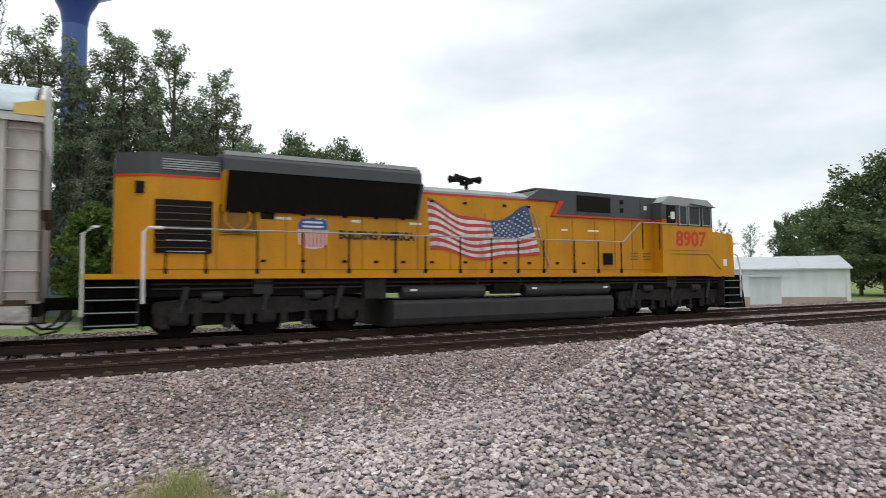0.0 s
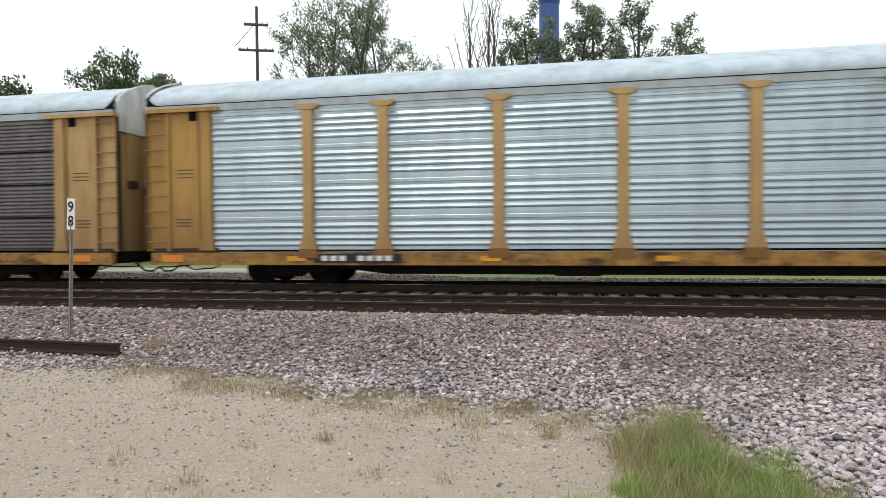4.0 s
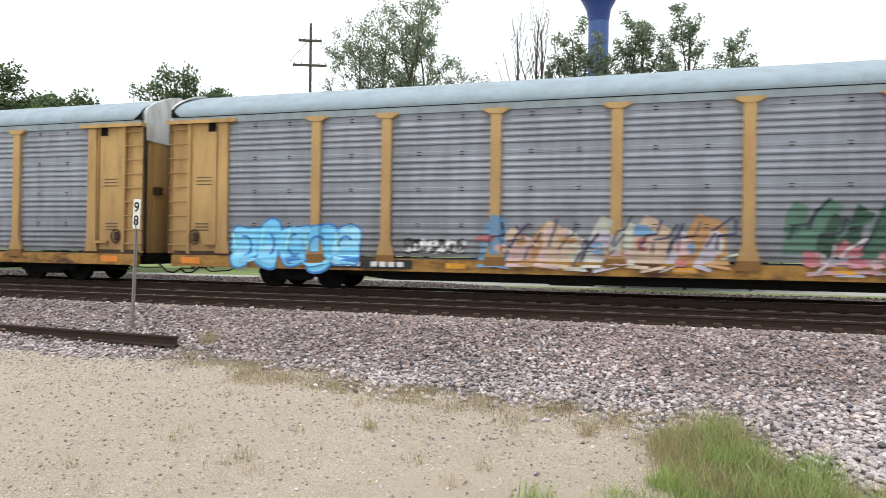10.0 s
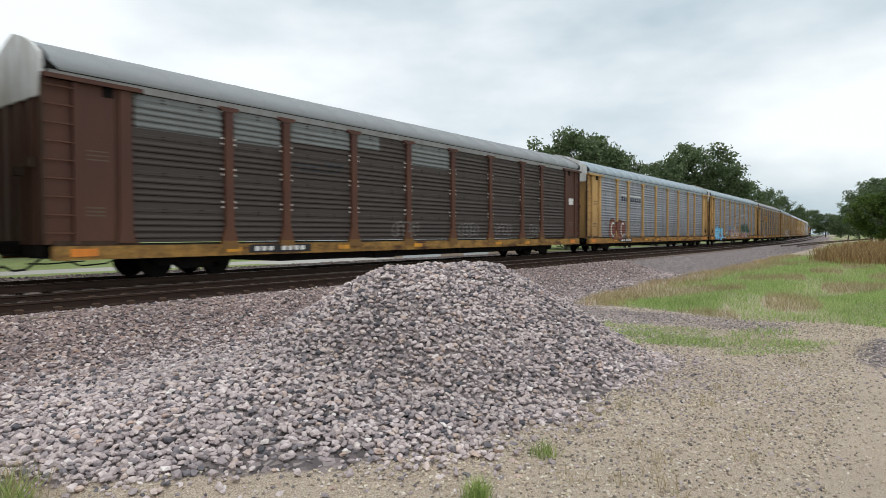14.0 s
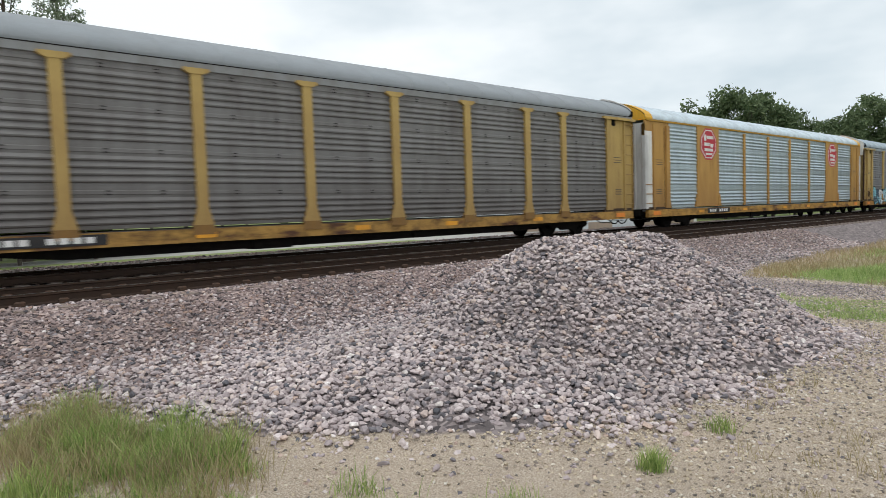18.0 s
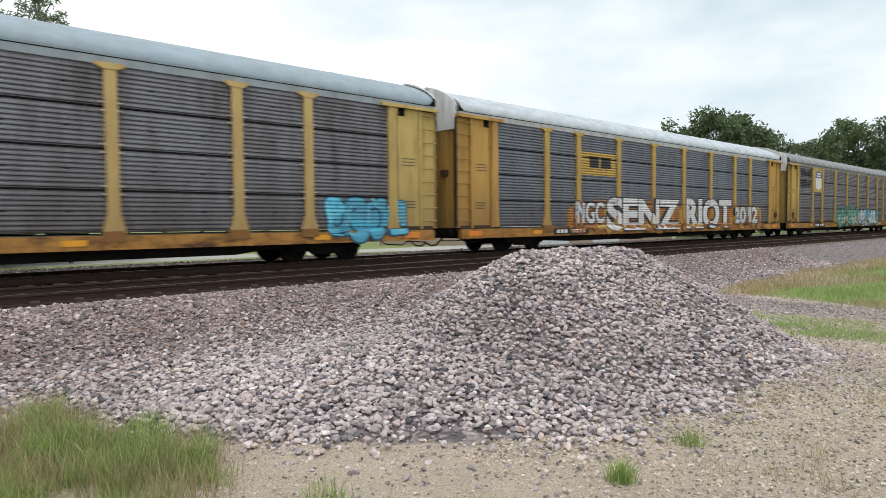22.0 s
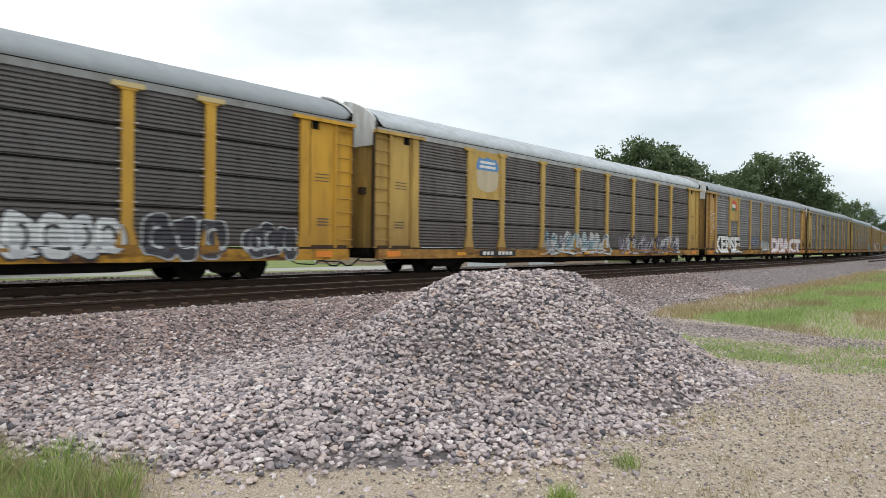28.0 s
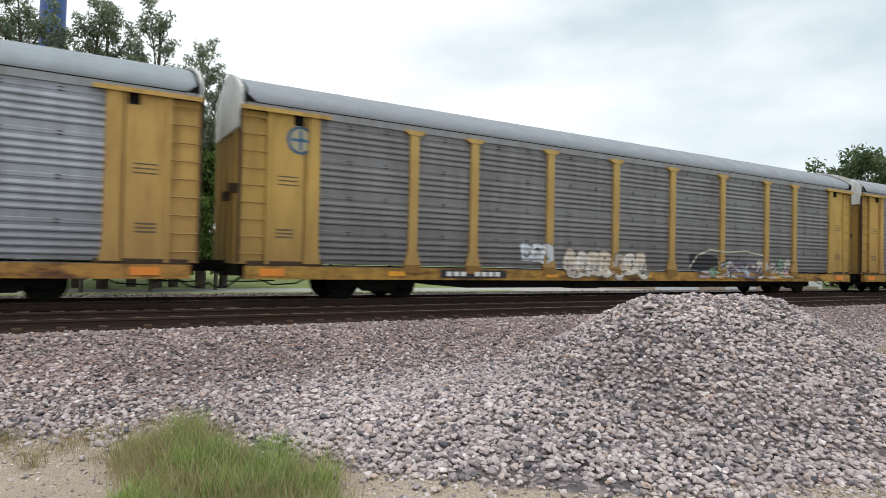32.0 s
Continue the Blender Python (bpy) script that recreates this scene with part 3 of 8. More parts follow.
def tufts(name, label, spots, tall, material, width=0.006, lean=0.45):
    xs, ys, hs = [], [], []
    for x, y, r, n, s in spots:
        a, b = tuft(x, y, r, n, rng)
        xs.append(a), ys.append(b), hs.append(np.full(n, s))
    m = blades(name, np.concatenate(xs), np.concatenate(ys), tall * np.concatenate(hs), material, rng, width, lean)
    return solid(name, m, material, label, "grass", kind="stuff")


r2 = np.random.default_rng(9)
spots = [(1.15 + 0.42 * r2.normal(), 5.9 + 0.5 * r2.normal(), r2.uniform(0.14, 0.34), 170, r2.uniform(0.3, 1.05)) for _ in range(34)]
spots += [(0.85 + 0.7 * r2.normal(), 4.5 + 0.6 * r2.normal(), r2.uniform(0.15, 0.4), 120, r2.uniform(0.2, 0.6)) for _ in range(30)]
spots = [s for s in spots if s[1] < float(gravel_edge(s[0])) + 0.1]
spots += [(4.15, 2.62, 0.13, 230, 0.5), (5.3, 2.65, 0.16, 120, 0.4), (2.2, 3.3, 0.4, 90, 0.5), (2.6, 2.9, 0.4, 70, 0.5),
          (3.0, 2.9, 0.2, 50, 0.4), (-0.2, 4.8, 0.25, 90, 0.35), (0.0, 5.3, 0.2, 60, 0.35)]
tufts("grass_clump", "long green grass clump at the edge of the stones", spots, 0.36, M_GRASS, 0.0032, 0.7)
spots = [(1.05 + 0.6 * r2.normal(), 5.8 + 0.9 * r2.normal(), 0.4, 150, r2.uniform(0.5, 1.1)) for _ in range(50)]
spots = [s for s in spots if s[1] < float(gravel_edge(s[0])) - 0.1 and s[0] > 0.3][::2]
spots += [(x, float(gravel_edge(x)) - 0.25 + 0.2 * r2.normal(), 0.35, 60, r2.uniform(0.2, 0.5)) for x in np.linspace(-7, 1.5, 40)]
spots += [(r2.uniform(-8, 2), r2.uniform(4, 8), 0.14, 16, r2.uniform(0.2, 0.5)) for _ in range(28)]
spots += [(r2.uniform(4, 12), r2.uniform(1.0, 3.1), 0.2, 22, r2.uniform(0.2, 0.45)) for _ in range(26)]
spots += [(r2.uniform(0.4, 1.4), r2.uniform(5.9, 7.0), 0.2, 40, r2.uniform(0.6, 1.15)) for _ in range(16)]
for _ in range(70):
    x = r2.uniform(-6.5, 1.0)
    spots.append((x, float(gravel_edge(x)) - r2.uniform(-0.1, 0.9), 0.3, 70, r2.uniform(0.12, 0.3)))
spots += [(-7.0, 9.6, 0.22, 120, 0.8), (-2.6, 6.3, 0.12, 60, 0.4), (-0.3, 6.9, 0.12, 60, 0.5)]
tufts("dry_grass_tufts", "straw-coloured dry grass wisps on the sand", spots, 0.36, M_STRAW, 0.003, 0.7)
n = 110000
mx, my = 11.4 + 48 * r2.random(n) ** 1.5, r2.uniform(-6, 8.3, n)
ok = (my < gravel_edge(mx) - 0.1) & ((mx > 16.3 + 0.4 * np.sin(my * 1.4)) | (np.hypot((mx - 13.0) / 1.5, (my - 3.2) / 2.3) < 0.75 + 0.35 * np.sin(5 * mx + 3 * my)))
patch = np.sin(mx * 0.8 + 2 * np.sin(my)) + np.sin(my * 1.7 + mx * 0.3)
g1 = ok & (patch > -0.5) & ((my < gravel_edge(mx) - 0.8 - r2.random(n)) | (mx < 15))
solid("meadow_grass", blades("meadow_grass", mx[g1], my[g1], (0.09 + 0.005 * mx[g1]) * (0.7 + 0.5 * (patch[g1] > 0.7)), M_MEADOW, r2, 0.0055, 1.0), M_MEADOW,
      "green unmown grass along the siding", "grass", kind="stuff")
g3 = ok & (mx > 16) & (my > gravel_edge(mx) - 1.3) & (r2.random(n) < 0.5)
solid("tan_grass_strip", blades("tan_grass_strip", mx[g3], my[g3], 0.12 + 0.003 * mx[g3], M_TAN, r2, 0.006, 0.9), M_TAN,
      "dry tan grass along the ballast edge", "grass", kind="stuff")
g2 = ok & (((patch <= -0.6) & (mx > 15)) | ((my > gravel_edge(mx) - 1.5) & (mx > 15) & (r2.random(n) < 0.6)))
solid("meadow_straw", blades("meadow_straw", mx[g2], my[g2], 0.14 + 0.004 * mx[g2], M_STRAW, r2, 0.0055, 1.0), M_STRAW,
      "pale dry grass among the green along the siding", "grass", kind="stuff")
n = 18000
vx = r2.uniform(47, 100, n)
vy = 6.0 - (vx - 40) * 0.02 - r2.exponential(6.0, n) - 2.5 * (vx < 52) * r2.random(n)
solid("brown_weeds", blades("brown_weeds", vx, vy, r2.uniform(0.5, 1.5, n), M_WEED, r2, 0.02, 0.6), M_WEED,
      "tall rust-brown seeding weeds beside the line", "weeds", kind="stuff")
# ---- the two tracks ----
def rail_shape(y, xs, foot_z, scale=1.0):
    """A flat-bottom rail along the line, as body and separate bright head strip."""
    prof = [(-0.075, 0), (0.075, 0), (0.075, 0.012), (0.012, 0.035), (0.012, 0.13), (0.037, 0.145), (0.037, 0.178), (-0.037, 0.178), (-0.037, 0.145), (-0.012, 0.13), (-0.012, 0.035), (-0.075, 0.012)]
    v, f, n = [], [], len(prof)
    for x in xs:
        b = bend(x)[0]
        v += [(x, y + b + p, foot_z + q) for p, q in prof]
    for i in range(len(xs) - 1):
        f += [(i * n + k, i * n + (k + 1) % n, (i + 1) * n + (k + 1) % n, (i + 1) * n + k) for k in range(n)]
    f += [tuple(range(n - 1, -1, -1)), tuple(range(len(v) - n, len(v)))]
    head = Shape()
    hv, hf = [], []
    for x in xs:
        b = bend(x)[0]
        hv += [(x, y + b - 0.031, foot_z + 0.181), (x, y + b + 0.031, foot_z + 0.181)]
    for i in range(len(xs) - 1):
        hf.append((2 * i, 2 * i + 1, 2 * i + 3, 2 * i + 2))
    return Shape().add(v, f), head.add(hv, hf)


XS = [-260, -120, -60, -30, 0, 20, 40] + [40 + 10 * k for k in range(1, 11)] + [200, 300, 420]
TRACKS = {}
for nm, cy in (("near", NEAR_Y), ("far", FAR_Y)):
    tr = thing("track", "railway track of rusty steel rails on concrete ties", "railway track", "double track", "structure")
    TRACKS[nm] = tr
    for side in (-1, 1):
        body, head = rail_shape(cy + side * 0.755, XS, RAIL - 0.181)
        rail = part("rail", body, M_RAIL, tr, "rust-brown steel rail")
        part("railhead", head, M_HEAD, rail, "polished running surface")
TIE = Shape().prism([(-1.3, -0.2), (1.3, -0.2), (1.3, 0.0), (0.9, 0.01), (-0.9, 0.01), (-1.3, 0.0)], -0.13, 0.13, "x").mesh("tie")
CLIP = Shape()
for s in (-1, 1):
    for d in (-1, 1):
        CLIP.box(-0.075, s * 0.755 + d * 0.085 - 0.05, 0.005, 0.075, s * 0.755 + d * 0.085 + 0.05, 0.095, 0.02)
CLIP = CLIP.mesh("rail_clips")
tie_at = []
x = -24.0
trng = random.Random(3)
while x < 62:
    tie_at.append(x)
    x += 0.61 * trng.uniform(0.94, 1.06)
for x in tie_at:
    b, a = bend(x)
    tie = part("tie", TIE, M_TIE, TRACKS["near"], at=pose(x, NEAR_Y + b, RAIL - 0.20, 0, 0, math.degrees(a) + trng.uniform(-0.8, 0.8)))
    part("rail_clips", CLIP, M_CLIP, tie)
far_ties = Shape()
for k in range(140):
    x = -24 + 0.61 * k
    b, a = bend(x)
    far_ties.box(x - 0.13, FAR_Y + b - 1.3, RAIL - 0.38, x + 0.13, FAR_Y + b + 1.3, RAIL - 0.183, 0.015)
ob = part("ties", far_ties, M_TIE, TRACKS["far"])
tagged(ob, kind="stuff")
# a siding that swings off to the south far down the line
side = thing("siding_track", "rusty siding curving away from the main line", "railway track", "", "structure")
for s in (-0.72, 0.72):
    pts = [(x, NEAR_Y + bend(x)[0] - 3.2 - ((x - 60) / 26) ** 2 * 0.55 + s, RAIL - 0.12) for x in range(70, 190, 8)]
    part("rail", Shape().tube(pts, 0.07, 6), M_RAIL, side)

# ---- the spare rail and the milepost ----
spare = thing("spare_rail", "rusty length of spare rail lying on the stones", "rail", at=pose(-7.45, 9.32, 0.27, 0, 0, 177.2))
v = [(-0.075, 0), (0.075, 0), (0.075, 0.012), (0.012, 0.035), (0.012, 0.13), (0.037, 0.145), (0.037, 0.178), (-0.037, 0.178), (-0.037, 0.145), (-0.012, 0.13), (-0.012, 0.035), (-0.075, 0.012)]
part("rail_body", Shape().prism(v, 0, 14.0, "x"), M_RAIL, spare)
M_WHITE = rough_paint("flaking_white_paint", (0.72, 0.72, 0.70), 0.6, 0, (0.2, 0.13, 0.09), 0.6, 4.0, 0.2, False)
part("painted_patch", Shape().box(6.2, 0.012, 0.03, 7.75, 0.043, 0.14).box(6.2, -0.04, 0.179, 7.75, 0.04, 0.183), M_WHITE, spare, "white-painted patch")
part("chalk_mark", Shape().box(5.55, 0.012, 0.05, 5.75, 0.018, 0.12), M_WHITE, spare)
for k in range(5):
    part("chalk_mark", Shape().box(4.1 + 0.13 * k, 0.012, 0.07, 4.19 + 0.13 * k, 0.018, 0.11), paint((0.3, 0.2, 0.16)), spare)

M_POST = rough_paint("galvanised_post", (0.27, 0.25, 0.23), 0.6, 0.4, (0.13, 0.09, 0.06), 0.5, 5.0, 0.2)
M_SIGN = rough_paint("weathered_sign", (0.78, 0.77, 0.72), 0.5, 0, (0.35, 0.28, 0.2), 0.35, 5.0, 0.05)
M_INK = rough_paint("black_letters", (0.02, 0.02, 0.022), 0.6, 0, (0.08, 0.07, 0.06), 0.3, 6.0, 0.02)


def text_mesh(body, offset=0.0, extrude=0.0, size=1.0):
    """Letters of the built-in font as a mesh in the x, z plane, facing -y, its box from (0, 0)."""
    key = ("text", body, offset, extrude, size)
    if key in MESHES:
        return MESHES[key]
    cu = bpy.data.curves.new("letters", "FONT")
    cu.body, cu.offset, cu.extrude, cu.size, cu.resolution_u = body, offset, extrude, size, 4
    ob = new("letters", cu)
    bpy.context.view_layer.update()
    m = bpy.data.meshes.new_from_object(ob)
    bpy.data.objects.remove(ob)
    bpy.data.curves.remove(cu)
    m.transform(Matrix.Rotation(radians(90), 4, "X"))
    MESHES[key] = m
    return m


def fit_text(body, x0, x1, z0, z1, y, offset=0.02, extrude=0.0):
    """The letters stretched to fill a box at depth y."""
    m = text_mesh(body, offset, extrude).copy()
    co = np.empty(len(m.vertices) * 3)
    m.vertices.foreach_get("co", co)
    co = co.reshape(-1, 3)
    lo, hi = co.min(0), co.max(0)
    co[:, 0] = x0 + (co[:, 0] - lo[0]) / max(hi[0] - lo[0], 1e-6) * (x1 - x0)
    co[:, 2] = z0 + (co[:, 2] - lo[2]) / max(hi[2] - lo[2], 1e-6) * (z1 - z0)
    co[:, 1] = co[:, 1] + y
    m.vertices.foreach_set("co", co.ravel())
    m.update()
    return m


post = thing("milepost", "white milepost sign on a leaning galvanised stake", "milepost", at=pose(-9.05, 10.05, 0.32, 0, 1.6, 12))
part("stake", Shape().add(*(lambda s: (s.v, s.f))(Shape().prism([(-0.035, 0.0), (0.035, 0.0), (0.035, -0.01), (0.012, -0.012), (0.008, -0.035), (-0.008, -0.035), (-0.012, -0.012), (-0.035, -0.01)], -0.3, 2.2, "z"))), M_POST, post)
part("plate", Shape().box(-0.075, -0.028, 2.05, 0.075, -0.016, 2.62, 0.006), M_SIGN, post, "white plate")
part("edge_band", Shape().box(-0.082, -0.02, 2.05, -0.076, -0.004, 2.62), M_INK, post)
part("numeral", fit_text("9", -0.05, 0.05, 2.37, 2.57, -0.031), M_INK, post)
part("numeral", fit_text("8", -0.05, 0.05, 2.11, 2.31, -0.031), M_INK, post)
# ---- autorack cars: x along the train (front +), near side -y, z above the rail ----
END, INNER = 13.85, 11.9
POSTS = (-9.2, -7.2, -4.32, -1.43, 1.43, 4.32, 7.2, 9.2)
EAVE, SILL_T, PAN_B, PAN_T, RIDGE = 4.79, 0.86, 0.93, 4.60, 5.71


def profile(kind):
    """The panel's section: (z, how far it stands out)."""
    rows, pts = 4, []
    step = (PAN_T - PAN_B) / rows
    for r in range(rows):
        z = PAN_B + r * step
        if kind == "lapped":
            pts += [(z + 0.002, -0.03), (z + 0.024, -0.03), (z + 0.030, 0.004)]
            for k in range(8):
                c = z + 0.085 + k * 0.104
                pts += [(c - 0.034, -0.004), (c - 0.016, 0.030), (c + 0.012, 0.030)]
            pts += [(z + step - 0.012, -0.004)]
        else:
            pts += [(z + 0.005, 0.0)]
            for k in range(4):
                c = z + 0.145 + k * 0.158
                pts += [(c - 0.058, -0.006), (c - 0.036, 0.025), (c - 0.004, 0.033), (c + 0.072, -0.006)]
            pts += [(z + 0.75, 0.0), (z + 0.765, 0.012), (z + 0.84, 0.012), (z + 0.855, 0.0)]
    return pts + [(PAN_T, 0.0)]


PROFILES = {k: profile(k) for k in ("lapped", "ribbed")}


def stand_out(kind, z):
    p = PROFILES[kind]
    return float(np.interp(z, [q[0] for q in p], [q[1] for q in p]))


def panel_mesh(x0, x1, kind):
    def make():
        p = PROFILES[kind]
        v = [(x, -1.48 - o, z) for x in (x0, x1) for z, o in p]
        n = len(p)
        f = [(i, n + i, n + i + 1, i + 1) for i in range(n - 1)]
        v += [(x0, -1.44, PAN_B), (x0, -1.44, PAN_T), (x1, -1.44, PAN_B), (x1, -1.44, PAN_T)]
        k = 2 * n
        f += [(k, k + 1, k + 3, k + 2)]
        return Shape().add(v, f).mesh("panel")
    return cached(("panel", x0, x1, kind), make)


def bolts_mesh(x0, x1, kind):
    """Small dark hole plates in the flat bands."""
    def make():
        s = Shape()
        step = (PAN_T - PAN_B) / 4
        for r in range(4):
            z = PAN_B + r * step + (0.80 if kind == "ribbed" else 0.42)
            k = max(int((x1 - x0) / 0.95), 1)
            for i in range(k):
                x = x0 + (i + 0.5) * (x1 - x0) / k
                for d in (-0.035, 0.035):
                    s.box(x - 0.05, -1.50, z + d - 0.012, x + 0.05, -1.488, z + d + 0.012)
        return s.mesh("vent_slots")
    return cached(("bolts", x0, x1, kind), make)


def post_mesh():
    s = Shape()
    s.prism([(-0.13, 1.35), (-0.13, 4.55), (0.13, 4.55), (0.13, 1.35), (0.24, 0.95), (-0.24, 0.95)], -1.585, -1.44)
    s.prism([(-0.32, 4.58), (-0.30, 4.64), (0.30, 4.64), (0.32, 4.58), (0.16, 4.5), (-0.16, 4.5)], -1.60, -1.44)
    return s.mesh("post")


HINGE = rough_paint("pale_clip", (0.42, 0.40, 0.38), 0.6, 0.3, (0.16, 0.11, 0.08), 0.6, 6, 0.1, False)


def hinge_mesh():
    s = Shape()
    for r_ in range(1, 4):
        z = PAN_B + r_ * (PAN_T - PAN_B) / 4
        for d in (-0.18, 0.18):
            for e in (-0.08, 0.1):
                s.box(d - 0.055, -1.555, z + e - 0.018, d + 0.055, -1.50, z + e + 0.018)
    return s.mesh("hinge_clips")


def foot_mesh():
    return Shape().prism([(-0.24, 0.948), (0.24, 0.948), (0.27, 0.72), (-0.27, 0.72)], -1.588, -1.45).mesh("post_foot")


ROOF_PTS = [(1.50, EAVE), (1.515, EAVE + 0.09), (1.46, EAVE + 0.24), (1.30, EAVE + 0.39), (1.02, EAVE + 0.55), (0.66, EAVE + 0.71), (0.32, EAVE + 0.83), (0.0, RIDGE)]


def arched(pts, n=4):
    """The section with smooth curves between its corners."""
    out = []
    for i in range(len(pts) - 1):
        p0, p1, p2, p3 = (Vector(pts[min(max(j, 0), len(pts) - 1)]) for j in (i - 1, i, i + 1, i + 2))
        for k in range(n):
            t = k / n
            out.append(tuple(0.5 * (2 * p1 + (p2 - p0) * t + (2 * p0 - 5 * p1 + 4 * p2 - p3) * t * t + (3 * p1 - p0 - 3 * p2 + p3) * t ** 3)))
    return out + [pts[-1]]


def gable_plate(x, sign):
    """The white peaked plate that closes the roof and hangs over the end doors."""
    top = [(1.42, 4.2), (1.46, 4.98), (1.38, 5.16), (1.10, 5.36), (0.70, 5.56), (0.34, 5.70), (0.0, 5.79)]
    outline = top + [(-y, z) for y, z in top[-2::-1]]
    return Shape().prism(outline, x - 0.05 * sign, x + 0.04 * sign, "x")


def roof_mesh(a, b):
    def make():
        half = ROOF_PTS + [(-y, z) for y, z in ROOF_PTS[-2::-1]]
        n = len(half)
        xs, up, v = [], [], []
        half = arched(half)
        n = len(half)
        for x in np.linspace(a + 0.04, b - 0.04, 20):
            xs += [x - 0.03, x - 0.012, x + 0.012, x + 0.03]
            up += [0, 1, 1, 0]
        for x, o in zip(xs, up):
            for y, z in half:
                v.append((x, y * (1 + 0.005 * o), z + 0.009 * o))
        f = [(i * n + k, i * n + k + 1, (i + 1) * n + k + 1, (i + 1) * n + k) for i in range(len(xs) - 1) for k in range(n - 1)]
        return Shape().add(v, f).mesh("roof", True)
    return cached(("roof", a, b), make)


def end_cap(x, sign):
    """The arched end above the eaves, with its overhanging lip."""
    half = ROOF_PTS + [(-y, z) for y, z in ROOF_PTS[-2::-1]]
    s = Shape().prism([(y * 0.98, z - 0.01) for y, z in half], x - 0.04 * sign, x, "x")
    n = len(half)
    lip = [(x + d, y * k, EAVE + (z - EAVE) * (1 + (k - 1))) for d in (-0.55 * sign, 0.02 * sign) for k in (1.012, ) for y, z in half]
    s.add(lip, [(k, k + 1, n + k + 1, n + k) for k in range(n - 1)])
    return s


def end_rim(x, sign):
    """The dark lip where roof sheet meets end cap."""
    half = ROOF_PTS + [(-y, z) for y, z in ROOF_PTS[-2::-1]]
    n = len(half)
    ring = [(x + d * sign, y * 1.02, EAVE + (z - EAVE) * 1.02 + 0.008) for d in (-0.035, 0.035) for y, z in half]
    return Shape().add(ring, [(k, k + 1, n + k + 1, n + k) for k in range(n - 1)])


GRIME = rough_paint("rust_black_grime", (0.055, 0.034, 0.022), 0.85, 0, (0.02, 0.015, 0.012), 0.7, 2, 0.3)


def wheel_mesh():
    s = Shape()
    s.disc(0, -0.79, -0.68, 0, 0.42, 28).disc(0, -0.68, -0.65, 0, 0.447, 28).disc(0, 0.68, 0.79, 0, 0.42, 28).disc(0, 0.65, 0.68, 0, 0.447, 28)
    s.disc(0, -1.02, 1.02, 0, 0.085, 12).disc(0, -0.83, -0.79, 0, 0.16, 14)
    for k in range(4):
        a = math.pi / 2 * k
        s.box(0.24 * math.cos(a) - 0.05, -0.80, 0.24 * math.sin(a) - 0.05, 0.24 * math.cos(a) + 0.05, -0.785, 0.24 * math.sin(a) + 0.05)
    return s.mesh("wheelset")


def side_frame_mesh():
    s = Shape()
    for y in (-1.10, 0.94):
        s.prism([(-1.15, 0.38), (-1.12, 0.60), (-0.75, 0.66), (-0.45, 0.80), (0.45, 0.80), (0.75, 0.66), (1.12, 0.60), (1.15, 0.38), (0.62, 0.36), (0.42, 0.22), (-0.42, 0.22), (-0.62, 0.36)], y, y + 0.16)
        for x in (-0.89, 0.89):
            s.box(x - 0.17, y - 0.03, 0.30, x + 0.17, y + 0.19, 0.52, 0.03)
        for x in (-0.22, 0, 0.22):
            s.disc(x, y + 0.02, y + 0.14, 0.46, 0.075, 10)
    s.box(-0.22, -1.0, 0.42, 0.22, 1.0, 0.62)
    return s.mesh("side_frames")


def underframe_mesh():
    s = Shape()
    s.prism([(-13.2, 0.54), (-13.2, 0.80), (13.2, 0.80), (13.2, 0.54), (9.4, 0.54), (7.2, 0.30), (-7.2, 0.30), (-9.4, 0.54)], -1.18, 1.18)
    s.box(-3.0, -1.25, 0.27, -1.9, -0.7, 0.5).box(2.2, -1.24, 0.30, 2.9, -0.8, 0.52)
    return s.mesh("underframe")


def sill_mesh(side):
    y0, y1 = (-1.56, -1.40) if side < 0 else (1.40, 1.56)
    s = Shape().box(-13.7, y0, 0.56, 13.7, y1, SILL_T)
    s.box(-13.7, y0 - 0.02 * (side < 0), 0.54, 13.7, y1 + 0.02 * (side > 0), 0.575)
    return s.mesh("side_sill")


def end_panel_mesh(s_):
    """The tall end section with its corner post and flange (s_: +1 front, -1 rear)."""
    sh = Shape()
    a, b = INNER * s_, (END - 0.62) * s_
    lo, hi = min(a, b), max(a, b)
    sh.box(lo, -1.495, 0.88, hi, -1.40, EAVE - 0.06)
    c = a + 0.16 * s_
    sh.prism([(c - 0.16, 1.3), (c - 0.14, 4.6), (c + 0.14, 4.6), (c + 0.16, 1.3), (c + 0.22, 0.92), (c - 0.22, 0.92)], -1.57, -1.49)
    d = b - 0.10 * s_
    sh.box(min(d, d + 0.10 * s_), -1.55, 0.90, max(d, d + 0.10 * s_), -1.49, 4.62)
    return sh.mesh("end_panel")


def ladder_bay_mesh(s_):
    sh = Shape()
    a, b = (END - 0.61) * s_, END * s_
    sh.box(min(a, b), -1.44, 0.90, max(a, b), -1.34, 4.60)
    e = END * s_
    sh.box(min(e, e - 0.05 * s_), -1.50, 0.90, max(e, e - 0.05 * s_), -1.34, 4.60)
    return sh.mesh("ladder_bay")


def rung_mesh(s_):
    a, b = (END - 0.6) * s_, (END - 0.02) * s_
    return Shape().tube([(a, -1.44, 0), (a, -1.54, 0), (b, -1.54, 0), (b, -1.44, 0)], 0.02, 5).mesh("rung")


def end_door_mesh(s_, odd):
    """One leaf of the folding end doors."""
    x = (END - 0.06) * s_
    o = 0.05 * s_ * odd
    return Shape().box(min(x, x + o + 0.02 * s_), 0, 0.9, max(x, x + o + 0.02 * s_), 0.335, 4.66).mesh("end_door")


